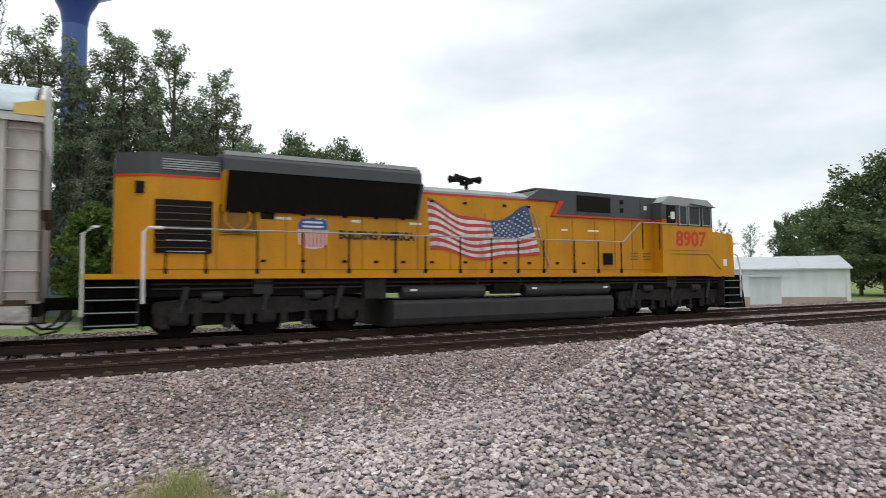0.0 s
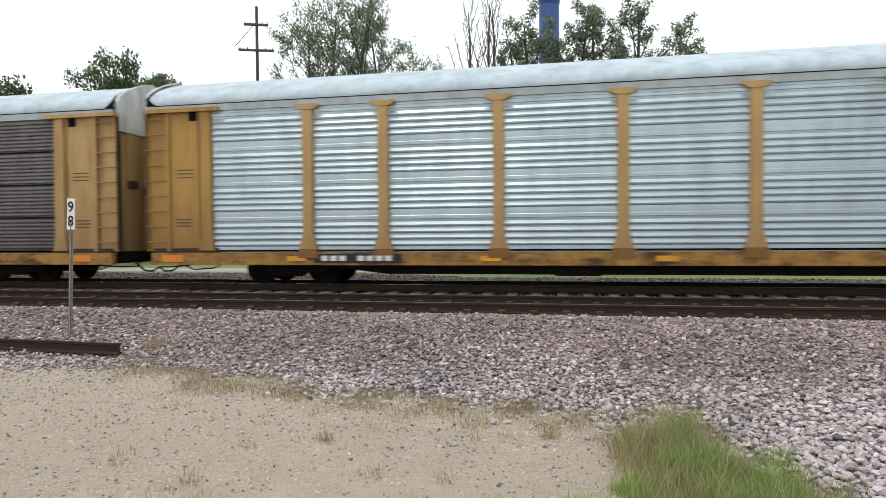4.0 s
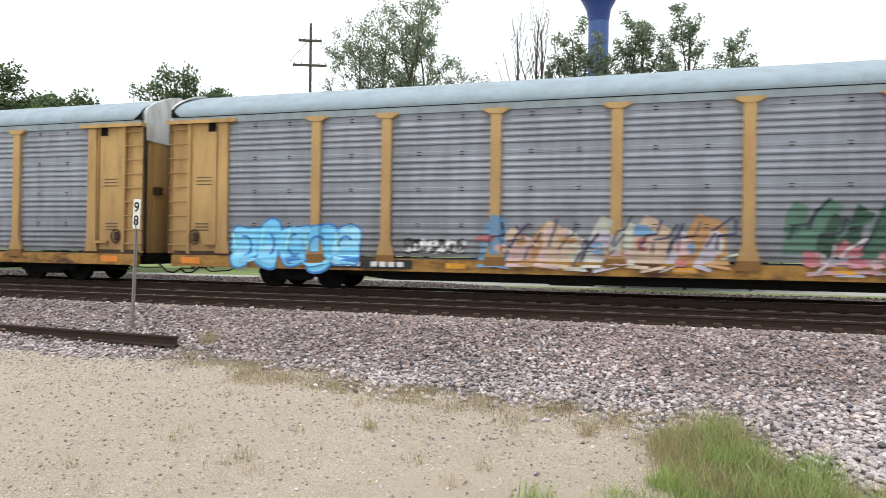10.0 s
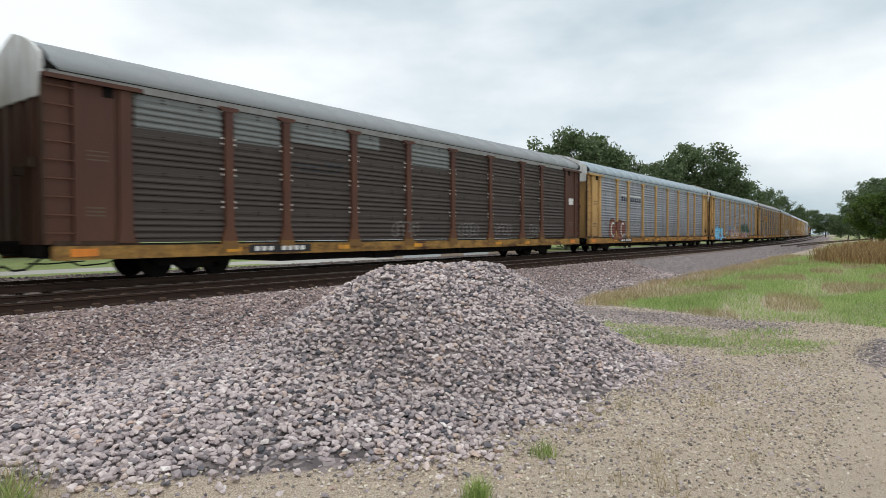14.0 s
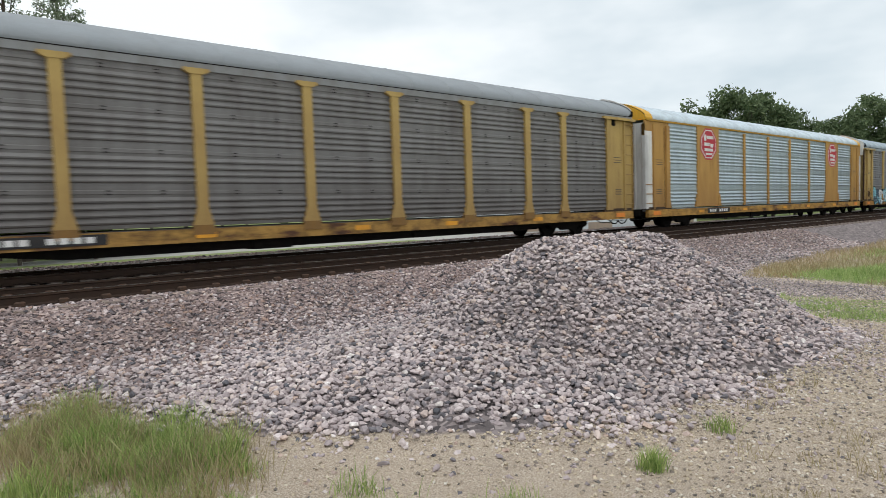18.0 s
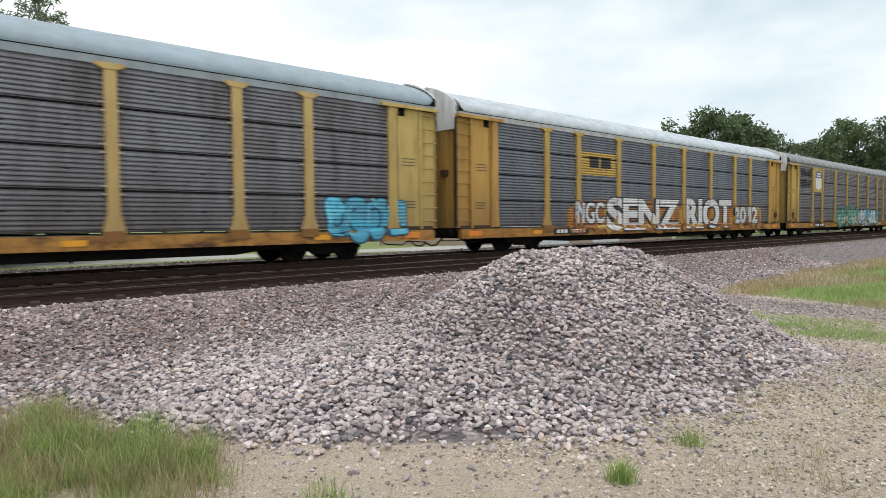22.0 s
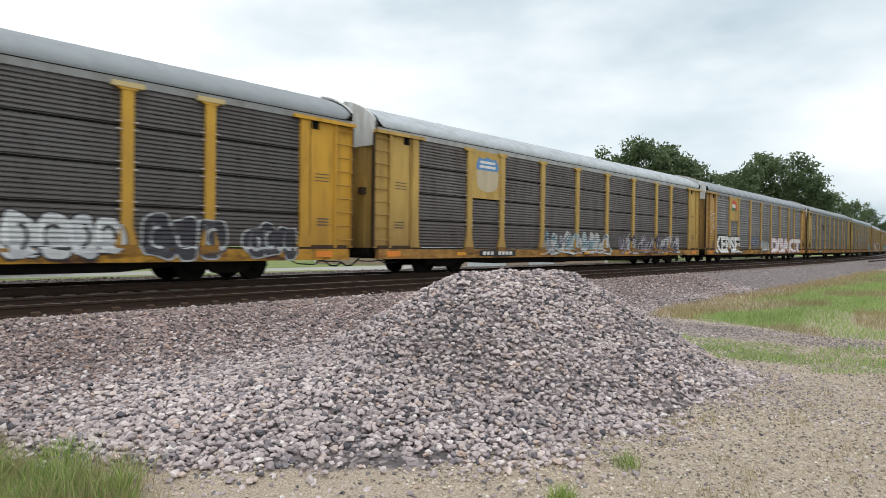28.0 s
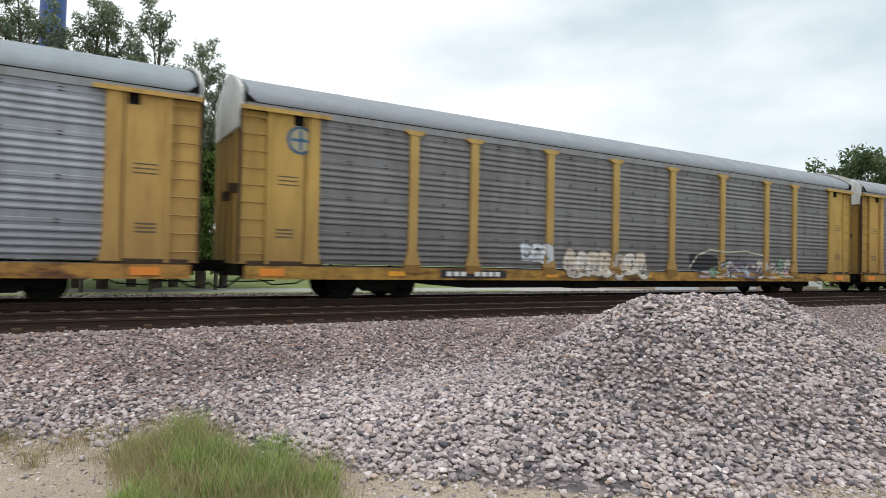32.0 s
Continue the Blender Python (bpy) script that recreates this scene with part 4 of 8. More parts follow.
def canopy_mesh(s_):
    a, b = (INNER - 0.25) * s_, (END + 0.02) * s_
    return Shape().box(min(a, b), -1.62, 4.60, max(a, b), -1.40, 4.69).box(min(a, b), -1.63, 4.585, max(a, b), -1.60, 4.66).mesh("end_header")


def coupler_mesh(s_):
    sh = Shape()
    a, b = 13.0 * s_, (PITCH / 2 + 0.06) * s_
    sh.box(min(a, b), -0.16, 0.70, max(a, b), 0.16, 0.98, 0.04)
    sh.box(min(13.2 * s_, END * s_), -1.2, 0.62, max(13.2 * s_, END * s_), 1.2, 0.9)
    return sh.mesh("coupler")


def hose_mesh(s_):
    x = lambda d: (END + d) * s_
    s = Shape()
    s.tube([(x(-0.5), -0.35, 0.66), (x(-0.25), -0.4, 0.50), (x(0.0), -0.42, 0.32), (x(0.25), -0.42, 0.30), (x(0.45), -0.38, 0.42)], 0.028, 6)
    s.tube([(x(-2.0), -0.9, 0.6), (x(-1.6), -0.92, 0.42), (x(-1.0), -0.92, 0.38), (x(-0.6), -0.9, 0.55)], 0.02, 5)
    s.tube([(x(-1.0), -1.1, 0.5), (x(-0.2), -1.1, 0.46), (x(0.1), -0.8, 0.47)], 0.018, 5)
    return s.mesh("air_hose")


def far_wall_mesh():
    return Shape().box(-13.7, 1.44, 0.9, 13.7, 1.5, 4.7).box(-13.6, -1.38, 0.8, 13.6, 1.42, 0.88).mesh("far_wall")


def drape(mesh, kind, posts=False):
    """Cuts flat lettering along the panel's ribs and lays it over them, and over the posts where it crosses them."""
    p = PROFILES[kind]
    bm = bmesh.new()
    bm.from_mesh(mesh)
    lo, hi = min(v.co.z for v in bm.verts), max(v.co.z for v in bm.verts)
    left, right = min(v.co.x for v in bm.verts), max(v.co.x for v in bm.verts)
    over = [x for x in POSTS if left - 0.2 < x < right + 0.2] if posts else []
    cuts = [((0, 0, z), (0, 0, 1)) for z, _ in p if lo < z < hi] + [((x + d, 0, 0), (1, 0, 0)) for x in over for d in (-0.14, -0.128, 0.128, 0.14) if left < x + d < right]
    for co, no in cuts:
        bmesh.ops.bisect_plane(bm, geom=bm.verts[:] + bm.edges[:] + bm.faces[:], plane_co=co, plane_no=no)
    for v in bm.verts:
        if v.co.z > 0.95 and any(abs(v.co.x - x) < 0.13 for x in over):
            v.co.y += -1.586
        elif v.co.z > PAN_B:
            v.co.y += -1.48 - max(stand_out(kind, v.co.z), -0.005)
        else:
            v.co.y += -1.592 if v.co.z < SILL_T + 0.02 else -1.48 - 0.11 * (PAN_B - v.co.z) / (PAN_B - SILL_T - 0.02)
    bm.to_mesh(mesh)
    bm.free()
    return mesh


def letters_apart(mesh):
    """One mesh for each letter of a word."""
    bm = bmesh.new()
    bm.from_mesh(mesh)
    left, out = set(bm.faces), []
    while left:
        todo, found = [left.pop()], []
        while todo:
            f = todo.pop()
            found.append(f)
            for v in f.verts:
                for g in v.link_faces:
                    if g in left:
                        left.remove(g)
                        todo.append(g)
        at = {}
        for f in found:
            for v in f.verts:
                at.setdefault(v, len(at))
        m = bpy.data.meshes.new("letter")
        m.from_pydata([tuple(v.co) for v in at], [], [[at[v] for v in f.verts] for f in found])
        out.append(m)
    bm.free()
    return out


def flat_poly(outlines, y=0.0):
    """Flat patches from lists of (x, z)."""
    s = Shape()
    for o in outlines:
        s.add([(x, y, z) for x, z in o], [tuple(range(len(o)))])
    return s.mesh("patch")


def rect(x0, x1, z0, z1):
    return [(x0, z0), (x1, z0), (x1, z1), (x0, z1)]


def blob(cx, cz, rx, rz, r, n=11, wild=0.3):
    a0 = r.uniform(0, 6.3)
    return [(cx + rx * (1 + r.uniform(-wild, wild)) * math.cos(a0 + 2 * math.pi * k / n), cz + rz * (1 + r.uniform(-wild, wild)) * math.sin(a0 + 2 * math.pi * k / n)) for k in range(n)]


def bubble(cx, cz, rx, rz, r, n=30):
    """The swollen outline of one sprayed letter."""
    p, q, u = r.uniform(0, 6.3), r.uniform(0, 6.3), r.uniform(0, 6.3)
    out = []
    for k in range(n):
        a = 2 * math.pi * k / n
        d = 1 + 0.10 * math.sin(2 * a + p) + 0.11 * math.sin(3 * a + q) + 0.06 * math.sin(5 * a + u)
        ca, sa = math.cos(a), math.sin(a)
        out.append((cx + rx * d * math.copysign(abs(ca) ** 0.72, ca), cz + rz * min(d, 1.12) * math.copysign(abs(sa) ** 0.72, sa)))
    return out


def ribbon(pts, w):
    """A sprayed line of that width along points, as quads."""
    left, right = [], []
    for i, (x, z) in enumerate(pts):
        (ax, az), (bx_, bz) = pts[max(i - 1, 0)], pts[min(i + 1, len(pts) - 1)]
        dx, dz = bx_ - ax, bz - az
        d = math.hypot(dx, dz) or 1.0
        left.append((x - dz / d * w, z + dx / d * w))
        right.append((x + dz / d * w, z - dx / d * w))
    return [[left[i], left[i + 1], right[i + 1], right[i]] for i in range(len(pts) - 1)]


def spray(colour):
    return paint(colour, rough=0.6, amount=0.28, grime=(0.09, 0.08, 0.07), scale=1.6, bump=0.05)


WHITE, INK, SILVER = (0.68, 0.68, 0.67), (0.03, 0.03, 0.035), (0.55, 0.56, 0.57)


SINGLE = {"logo_bars": "logo_bar", "logo_letters": "logo_letter", "sign_bars": "sign_bar", "emblem_bars": "emblem_bar"}


class Car:
    def __init__(self, k, label, kind, panel, post, end, sill, roof, flush=False, dirt=0.35, cap=None, head=None):
        self.k, self.kind, self.flush = k, kind, flush
        self.root = thing("autorack_car", label, "railway car", "autorack train")
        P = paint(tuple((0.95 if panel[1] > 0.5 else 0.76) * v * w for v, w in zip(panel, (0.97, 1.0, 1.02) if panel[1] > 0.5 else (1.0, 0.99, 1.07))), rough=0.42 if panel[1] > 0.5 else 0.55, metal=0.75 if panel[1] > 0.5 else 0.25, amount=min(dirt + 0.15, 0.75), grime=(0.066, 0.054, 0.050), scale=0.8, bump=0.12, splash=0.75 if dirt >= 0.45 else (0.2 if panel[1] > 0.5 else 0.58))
        post, end = tuple(1.0 * v + 0.012 for v in post), tuple(0.98 * v + 0.012 for v in end)
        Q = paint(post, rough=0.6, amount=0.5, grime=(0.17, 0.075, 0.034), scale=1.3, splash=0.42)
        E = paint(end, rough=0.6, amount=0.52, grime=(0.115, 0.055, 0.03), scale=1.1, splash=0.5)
        S = sill_paint(sill)
        R = paint(tuple((0.76 if roof[1] > 0.6 else 0.63) * v * w for v, w in zip(roof, (0.95, 1.0, 1.05))), rough=0.6, amount=0.55, grime=(0.22, 0.232, 0.245), scale=0.9, streak=False)
        self.end_mat, self.panel_mat, self.post_mat = E, P, Q
        root, kind = self.root, self.kind
        if flush:
            cuts = [-12.07, -9.38, -7.23, -4.42, -1.48, 1.48, 4.42, 7.23, 9.38, 12.07]
            for a, b in zip(cuts, cuts[1:]):
                if abs(abs(a + b) / 2 - 8.3) < 0.3:
                    w = Shape().box(a, -1.53, PAN_B, b, -1.44, 4.76)
                    w.prism([(a - 0.06, 1.5), (a + 0.02, 1.5), (a + 0.16, 0.93), (a - 0.2, 0.93)], -1.56, -1.44).prism([(b - 0.02, 1.5), (b + 0.06, 1.5), (b + 0.2, 0.93), (b - 0.16, 0.93)], -1.56, -1.44)
                    part("plain_panel", cached(("plain", a, b), lambda: w.mesh("plain_panel")), Q, root, "smooth painted panel")
                else:
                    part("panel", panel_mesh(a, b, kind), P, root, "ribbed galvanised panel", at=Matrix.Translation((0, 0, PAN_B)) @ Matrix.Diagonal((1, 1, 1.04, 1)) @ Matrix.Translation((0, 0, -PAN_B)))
            for x in (-4.42, -1.48, 1.48, 4.42):
                part("post", cached("thin_post", lambda: Shape().box(-0.09, -1.555, 0.93, 0.09, -1.44, 4.66).mesh("post")), Q, root, at=pose(x, 0, 0))
        else:
            cuts = [-INNER, *POSTS, INNER]
            for a, b in zip(cuts, cuts[1:]):
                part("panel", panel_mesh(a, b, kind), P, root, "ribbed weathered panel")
                if panel[1] < 0.5:
                    tagged(part("vent_slots", bolts_mesh(a + 0.3, b - 0.3, kind), M_TRUCK, root), kind="stuff")
            if kind == "lapped":
                for r_ in range(1, 4):
                    part("seam", cached("seam", lambda: Shape().box(-INNER, -1.514, -0.004, INNER, -1.46, 0.026).mesh("seam")), M_BLACK, root, at=pose(0, 0, PAN_B + r_ * (PAN_T - PAN_B) / 4))
            cap_mat = paint(cap, amount=0.2) if cap else None
            for x in POSTS:
                pst = part("post", cached("post", post_mesh), Q, root, at=pose(x, 0, 0))
                part("post_foot", cached("post_foot", foot_mesh), paint((sill[0] * 0.55, sill[1] * 0.5, sill[2] * 0.5), amount=0.5), pst)
                if kind == "lapped":
                    tagged(part("hinge_clips", cached("hinges", lambda: hinge_mesh()), HINGE, pst), kind="stuff")
                if cap_mat:
                    part("cap", cached("post_cap", lambda: Shape().box(-0.36, -1.615, 4.56, 0.36, -1.44, 4.68).mesh("cap")), cap_mat, pst)
        part("roof", roof_mesh(-END + (0.55 if flush else 0.02), END - (0.55 if flush else 0.02)), R, root, "arched metal roof")
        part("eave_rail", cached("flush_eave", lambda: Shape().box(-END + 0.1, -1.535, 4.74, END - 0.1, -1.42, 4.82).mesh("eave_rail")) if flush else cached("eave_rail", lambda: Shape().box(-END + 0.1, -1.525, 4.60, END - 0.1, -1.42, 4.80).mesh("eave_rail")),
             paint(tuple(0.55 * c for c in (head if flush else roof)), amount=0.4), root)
        if not flush:
            part("eave_gap", cached("eave_gap", lambda: Shape().box(-END + 0.3, -1.53, 4.775, END - 0.3, -1.44, 4.797).mesh("eave_gap")), M_BLACK, root)
        part("far_wall", cached("far_wall", far_wall_mesh), P, root)
        for s_ in (-1, 1):
            part("side_sill", cached(("sill", s_), lambda: sill_mesh(s_)), S, root, "rusty side sill")
            part("end_panel", cached(("end_panel", s_), lambda: end_panel_mesh(s_)), E, root)
            D = paint(tuple(0.9 * v for v in end), rough=0.6, amount=0.5, grime=(0.09, 0.055, 0.035), scale=0.8, splash=0.5)
            lb = part("ladder", cached(("bay", s_), lambda: ladder_bay_mesh(s_)), E, root)
            for r in range(3 if flush else 9):
                part("rung", cached(("rung", s_), lambda: rung_mesh(s_)), E, lb, at=pose(0, 0, 1.15 + 0.41 * r))
            for leaf_ in range(8):
                part("end_door", cached(("door", s_, leaf_ % 2), lambda: end_door_mesh(s_, leaf_ % 2)), paint((0.56, 0.57, 0.57), amount=0.4) if flush else D, root, at=pose(0, -1.36 + 0.34 * leaf_, 0))
            if flush:
                part("roof_end", cached(("cap", s_), lambda: end_cap((END - 0.05) * s_, s_).mesh("roof_end")), paint(head, amount=0.35), root, "yellow arched roof end")
                part("flush_corner", cached(("fcorner", s_), lambda: Shape().box(min(s_ * 13.2, s_ * END), -1.50, 0.90, max(s_ * 13.2, s_ * END), -1.44, 4.74).mesh("flush_corner")), E, root)
                part("corner_strip", cached(("fstrip", s_), lambda: Shape().box(min(s_ * (END - 0.2), s_ * (END + 0.02)), -1.53, 0.92, max(s_ * (END - 0.2), s_ * (END + 0.02)), -1.36, 4.1).mesh("corner_strip")), paint((0.56, 0.57, 0.57), amount=0.4), root, "silver-grey corner strip")
            else:
                part("end_header", cached(("header", s_), lambda: canopy_mesh(s_)), E, root)
                part("roof_end", cached(("gable", s_), lambda: gable_plate((END - 0.01) * s_, s_).mesh("roof_end")), paint((0.64, 0.66, 0.66), amount=0.75, grime=(0.27, 0.21, 0.165), scale=1.6), root, "white peaked roof end plate")
                part("roof_rim", cached(("rim", s_), lambda: end_rim((END - 0.10) * s_, s_).mesh("roof_rim")), M_BLACK, root)
                part("roof_bracket", cached(("rbr", s_), lambda: Shape().prism([(s_ * (END - 0.05), EAVE), (s_ * (END - 0.05), EAVE + 0.24), (s_ * (END - 0.34), EAVE)], -1.545, -1.44).mesh("roof_bracket")), M_BLACK, root)
                if head:
                    part("corner_patch", cached(("cpatch", s_), lambda: Shape().prism([(s_ * (END + 0.03), EAVE - 0.05), (s_ * (END + 0.03), EAVE + 0.30), (s_ * (END - 0.5), EAVE + 0.16), (s_ * (END - 0.5), EAVE - 0.05)], -1.55, -1.40).mesh("corner_patch")), paint(head, amount=0.3), root, "orange corner patch")
                for y_, z_ in ((-0.95, 2.75), (-0.25, 2.6)):
                    part("door_latch", cached(("latch", s_), lambda: Shape().box(-0.1 - 0.0, -0.11, -0.11, 0.1, 0.11, 0.11).mesh("door_latch")), GRIME, root, at=pose(s_ * (END + 0.04), y_, z_))
                part("bay_edge", cached(("bayedge", s_), lambda: Shape().box(s_ * 13.85 - 0.03, -1.505, 0.95, s_ * 13.85 + 0.03, -1.43, 4.58).mesh("bay_edge")), GRIME, root)
            if not flush:
              part("notch", cached(("notch", s_), lambda: Shape().box(s_ * 12.45 - 0.12, -1.515, 4.36, s_ * 12.45 + 0.12, -1.48, 4.60).mesh("notch")), M_BLACK, root, "dark notch under the header")
            part("panel_gap", cached(("gap", s_), lambda: Shape().box(s_ * 12.28 - 0.011, -1.502, 0.95, s_ * 12.28 + 0.011, -1.49, 4.5).mesh("panel_gap")), GRIME, root)
            part("panel_gap", cached(("gap2", s_), lambda: Shape().box(s_ * 13.2 - 0.025, -1.503, 0.95, s_ * 13.2 + 0.025, -1.45, 4.6).mesh("panel_gap")), GRIME, root)
            part("sill_plate", cached(("plate", s_), lambda: Shape().box(s_ * 12.7 - 0.95, -1.53, 0.86, s_ * 12.7 + 0.95, -1.46, 0.98).mesh("sill_plate")), GRIME, root)
            if not flush and (k * 7 + s_) % 3 == 0:
                part("brake_wheel", cached(("brake", s_), lambda: Shape().tube([(s_ * 12.95 + 0.15 * math.cos(0.45 * i), -1.56, 1.38 + 0.2 * math.sin(0.45 * i)) for i in range(15)], 0.024, 6).box(s_ * 12.95 - 0.09, -1.55, 1.25, s_ * 12.95 + 0.09, -1.49, 1.5, 0.03).mesh("brake_wheel")), GRIME, root, "dark hand brake wheel")
                part("bracket", cached(("bracket", s_), lambda: Shape().box(s_ * 12.45 - 0.22, -1.60, 1.16, s_ * 12.45 + 0.2, -1.49, 1.24).mesh("bracket")), E, root)
            part("coupler", cached(("coupler", s_), lambda: coupler_mesh(s_)), M_BLACK, root)
            part("air_hose", cached(("hose", s_), lambda: hose_mesh(s_)), M_HOSE, root)
            notice_ = part("notice", flat_poly([rect(s_ * 12.75 - 0.22, s_ * 12.75 + 0.22, 1.55 + 0.09 * i, 1.59 + 0.09 * i) for i in range(3)]
                                     + [rect(s_ * 12.7 - 0.25, s_ * 12.7 + 0.25, 2.85 + 0.1 * i, 2.88 + 0.1 * i) for i in range(3)], -1.499), paint((0.10, 0.075, 0.05), amount=0.3), root)
            tagged(notice_, kind="stuff")
            part("reflector", flat_poly([rect(s_ * 12.9 - 0.45, s_ * 12.9 + 0.15, 0.62, 0.80)], -1.584), paint((0.75, 0.24, 0.03), amount=0.4, grime=(0.2, 0.1, 0.05)), root, "orange reflective strip")
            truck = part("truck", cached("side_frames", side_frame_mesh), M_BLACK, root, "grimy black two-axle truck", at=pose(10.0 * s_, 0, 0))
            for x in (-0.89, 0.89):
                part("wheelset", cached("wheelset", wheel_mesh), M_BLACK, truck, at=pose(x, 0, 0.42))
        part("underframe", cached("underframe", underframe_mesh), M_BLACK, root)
        r = random.Random(k)
        for i in range(5):
            x = -9 + 4.4 * i + r.uniform(-1, 1)
            part("reflector", flat_poly([rect(x - 0.25, x + 0.25, 0.64, 0.77)], -1.584), paint((0.70, 0.32, 0.03), amount=0.5, grime=(0.2, 0.1, 0.05)), root)
        x = -7.3 + r.uniform(-0.5, 0.5)
        part("car_mark_plate", flat_poly([rect(x - 1.3, x + 1.0, 0.60, 0.83)], -1.586), M_INK, root)
        mark_ = part("car_mark", flat_poly([rect(x - 1.1 + 0.24 * i, x - 0.93 + 0.24 * i, 0.65, 0.78) for i in range(8) if i != 3], -1.589), spray(WHITE), root)
        tagged(mark_, kind="stuff")
        PLACED.append(self)

    def word(self, body, x0, x1, z0, z1, fill, outline=None, thick=0.03, slope=0.0, name="graffiti_letter"):
        """Sprayed letters over the ribs, with a darker outline beneath."""
        def lean(m):
            for v in m.vertices:
                v.co.x += slope * (v.co.z - (z0 + z1) / 2)
            return m
        if outline:
            for m in letters_apart(lean(fit_text(body, x0 - 0.06, x1 + 0.06, z0 - 0.05, z1 + 0.05, -0.032, thick + 0.045))):
                part("graffiti_outline", drape(m, self.kind, True), spray(outline), self.root)
        for m in letters_apart(lean(fit_text(body, x0, x1, z0, z1, -0.038, thick))):
            part(name, drape(m, self.kind, True), spray(fill), self.root, "sprayed letter")

    def patch(self, name, outlines, colour, y=-0.004, label="", ridges=True):
        if name in SINGLE:
            for o in outlines:
                self.patch(SINGLE[name], [o], colour, y, label, ridges)
            return
        m = flat_poly(outlines, y)
        if ridges:
            drape(m, self.kind, name.startswith("graffiti"))
        part(name, m, spray(colour), self.root, label)

    def flatpatch(self, name, outlines, colour, y, label=""):
        if name in SINGLE:
            for o in outlines:
                self.flatpatch(SINGLE[name], [o], colour, y, label)
            return None
        return part(name, flat_poly(outlines, y), spray(colour), self.root, label)

    def throwup(self, x0, x1, z0, z1, colours, seed, n=14, outline=None):
        """A row of swollen sprayed shapes that touch, each with its edge, its shading and its inner strokes."""
        r = random.Random(seed)
        h = z1 - z0
        n = max(2, round((x1 - x0) / (0.6 * h)))
        w = (x1 - x0) / n
        edge_ = outline or tuple(0.22 * v for v in colours[-1])
        for i in range(n):
            cx, cz = x0 + w * (i + 0.5) + r.uniform(-0.08, 0.08) * w, (z0 + z1) / 2 + r.uniform(-0.05, 0.05) * h
            rx, rz = 0.56 * w * r.uniform(0.9, 1.12), 0.47 * h * r.uniform(0.88, 1.06)
            shape = bubble(cx, cz, rx, rz, r)
            c = colours[0] if r.random() < 0.4 else r.choice(colours)
            near = -0.005 - 0.003 * (i % 2)
            self.patch("graffiti_edge", [[(cx + (x - cx) * (1 + 0.07 * h / w), cz + (z - cz) * 1.09) for x, z in shape]], edge_, near)
            self.patch("graffiti_shape", [shape], c, near - 0.006, "sprayed letter-like shape")
            tone = r.choice([v for v in colours if v != c] or [c])
            self.patch("graffiti_shade", [bubble(cx + r.uniform(-0.2, 0.2) * rx, cz - 0.45 * rz, rx * 0.72, rz * 0.42, r, 20)], tone, near - 0.010)
            a0, turn = r.uniform(0, 6.3), r.choice((-1, 1))
            arc = [(cx + rx * 0.5 * math.cos(a0 + turn * 0.42 * k), cz + rz * 0.5 * math.sin(a0 + turn * 0.42 * k)) for k in range(r.randint(6, 10))]
            self.patch("graffiti_stroke", ribbon(arc, 0.035), edge_, near - 0.014)
            for _ in range(3 if len(colours) > 3 else 1):
                u, v, d = cx + r.uniform(-0.7, 0.7) * rx, cz + r.uniform(-0.8, 0.5) * rz, r.uniform(-0.5, 0.5)
                self.patch("graffiti_stroke", ribbon([(u, v), (u + d * rx * 0.5, v + 0.2 * rz), (u + d * rx, v + 0.55 * rz)], r.uniform(0.03, 0.08)), r.choice(colours), near - 0.012)
            slant = r.uniform(-0.3, 0.3)
            self.patch("graffiti_stroke", ribbon([(cx - rx * 0.6 + slant * rx * q, cz + rz * (q - 0.3)) for q in (0, 0.35, 0.7, 1.0)], 0.03), tuple(min(1.25 * v + 0.06, 0.75) for v in c), near - 0.017)

    def wildstyle(self, x0, x1, z0, z1, colours, seed, outline):
        """A dense tangle of slanted sprayed bars, wedges and thin dark lines."""
        r = random.Random(seed)
        h, n = z1 - z0, max(4, round((x1 - x0) / 0.36))
        for i in range(n):
            cx = x0 + (x1 - x0) * (i + 0.5) / n
            top = z1 - h * r.uniform(0.0, 0.35)
            lean, w = r.uniform(-0.35, 0.35), r.uniform(0.16, 0.34)
            self.patch("graffiti_bar", [[(cx - w, z0 + r.uniform(0, 0.15) * h), (cx + w * 0.8, z0 + r.uniform(0, 0.15) * h), (cx + w + lean, top - 0.1 * h), (cx + lean, top), (cx - w * 0.7 + lean, top - 0.2 * h)]], r.choice(colours), -0.005 - 0.0025 * (i % 3), "sprayed graffiti bar")
            self.patch("graffiti_shade", [bubble(cx + r.uniform(-0.3, 0.3), z0 + h * r.uniform(0.2, 0.7), r.uniform(0.08, 0.26), r.uniform(0.07, 0.2), r, 14)], r.choice(colours), -0.014)
            x, z = cx + r.uniform(-0.3, 0.1), z0 + h * r.uniform(0.05, 0.5)
            self.patch("graffiti_stroke", ribbon([(x, z), (x + r.uniform(0.0, 0.25), z + 0.22 * h), (x + r.uniform(0.1, 0.45), z + 0.25 * h), (x + r.uniform(0.1, 0.6), z + 0.48 * h)], r.uniform(0.018, 0.035)), outline, -0.018)
            if i % 2:
                x, z = cx + r.uniform(-0.3, 0.1), z0 + h * r.uniform(0.1, 0.6)
                self.patch("graffiti_stroke", ribbon([(x, z), (x + 0.2, z + r.uniform(-0.1, 0.2)), (x + 0.42, z + r.uniform(-0.1, 0.25))], 0.03), r.choice(colours), -0.021)

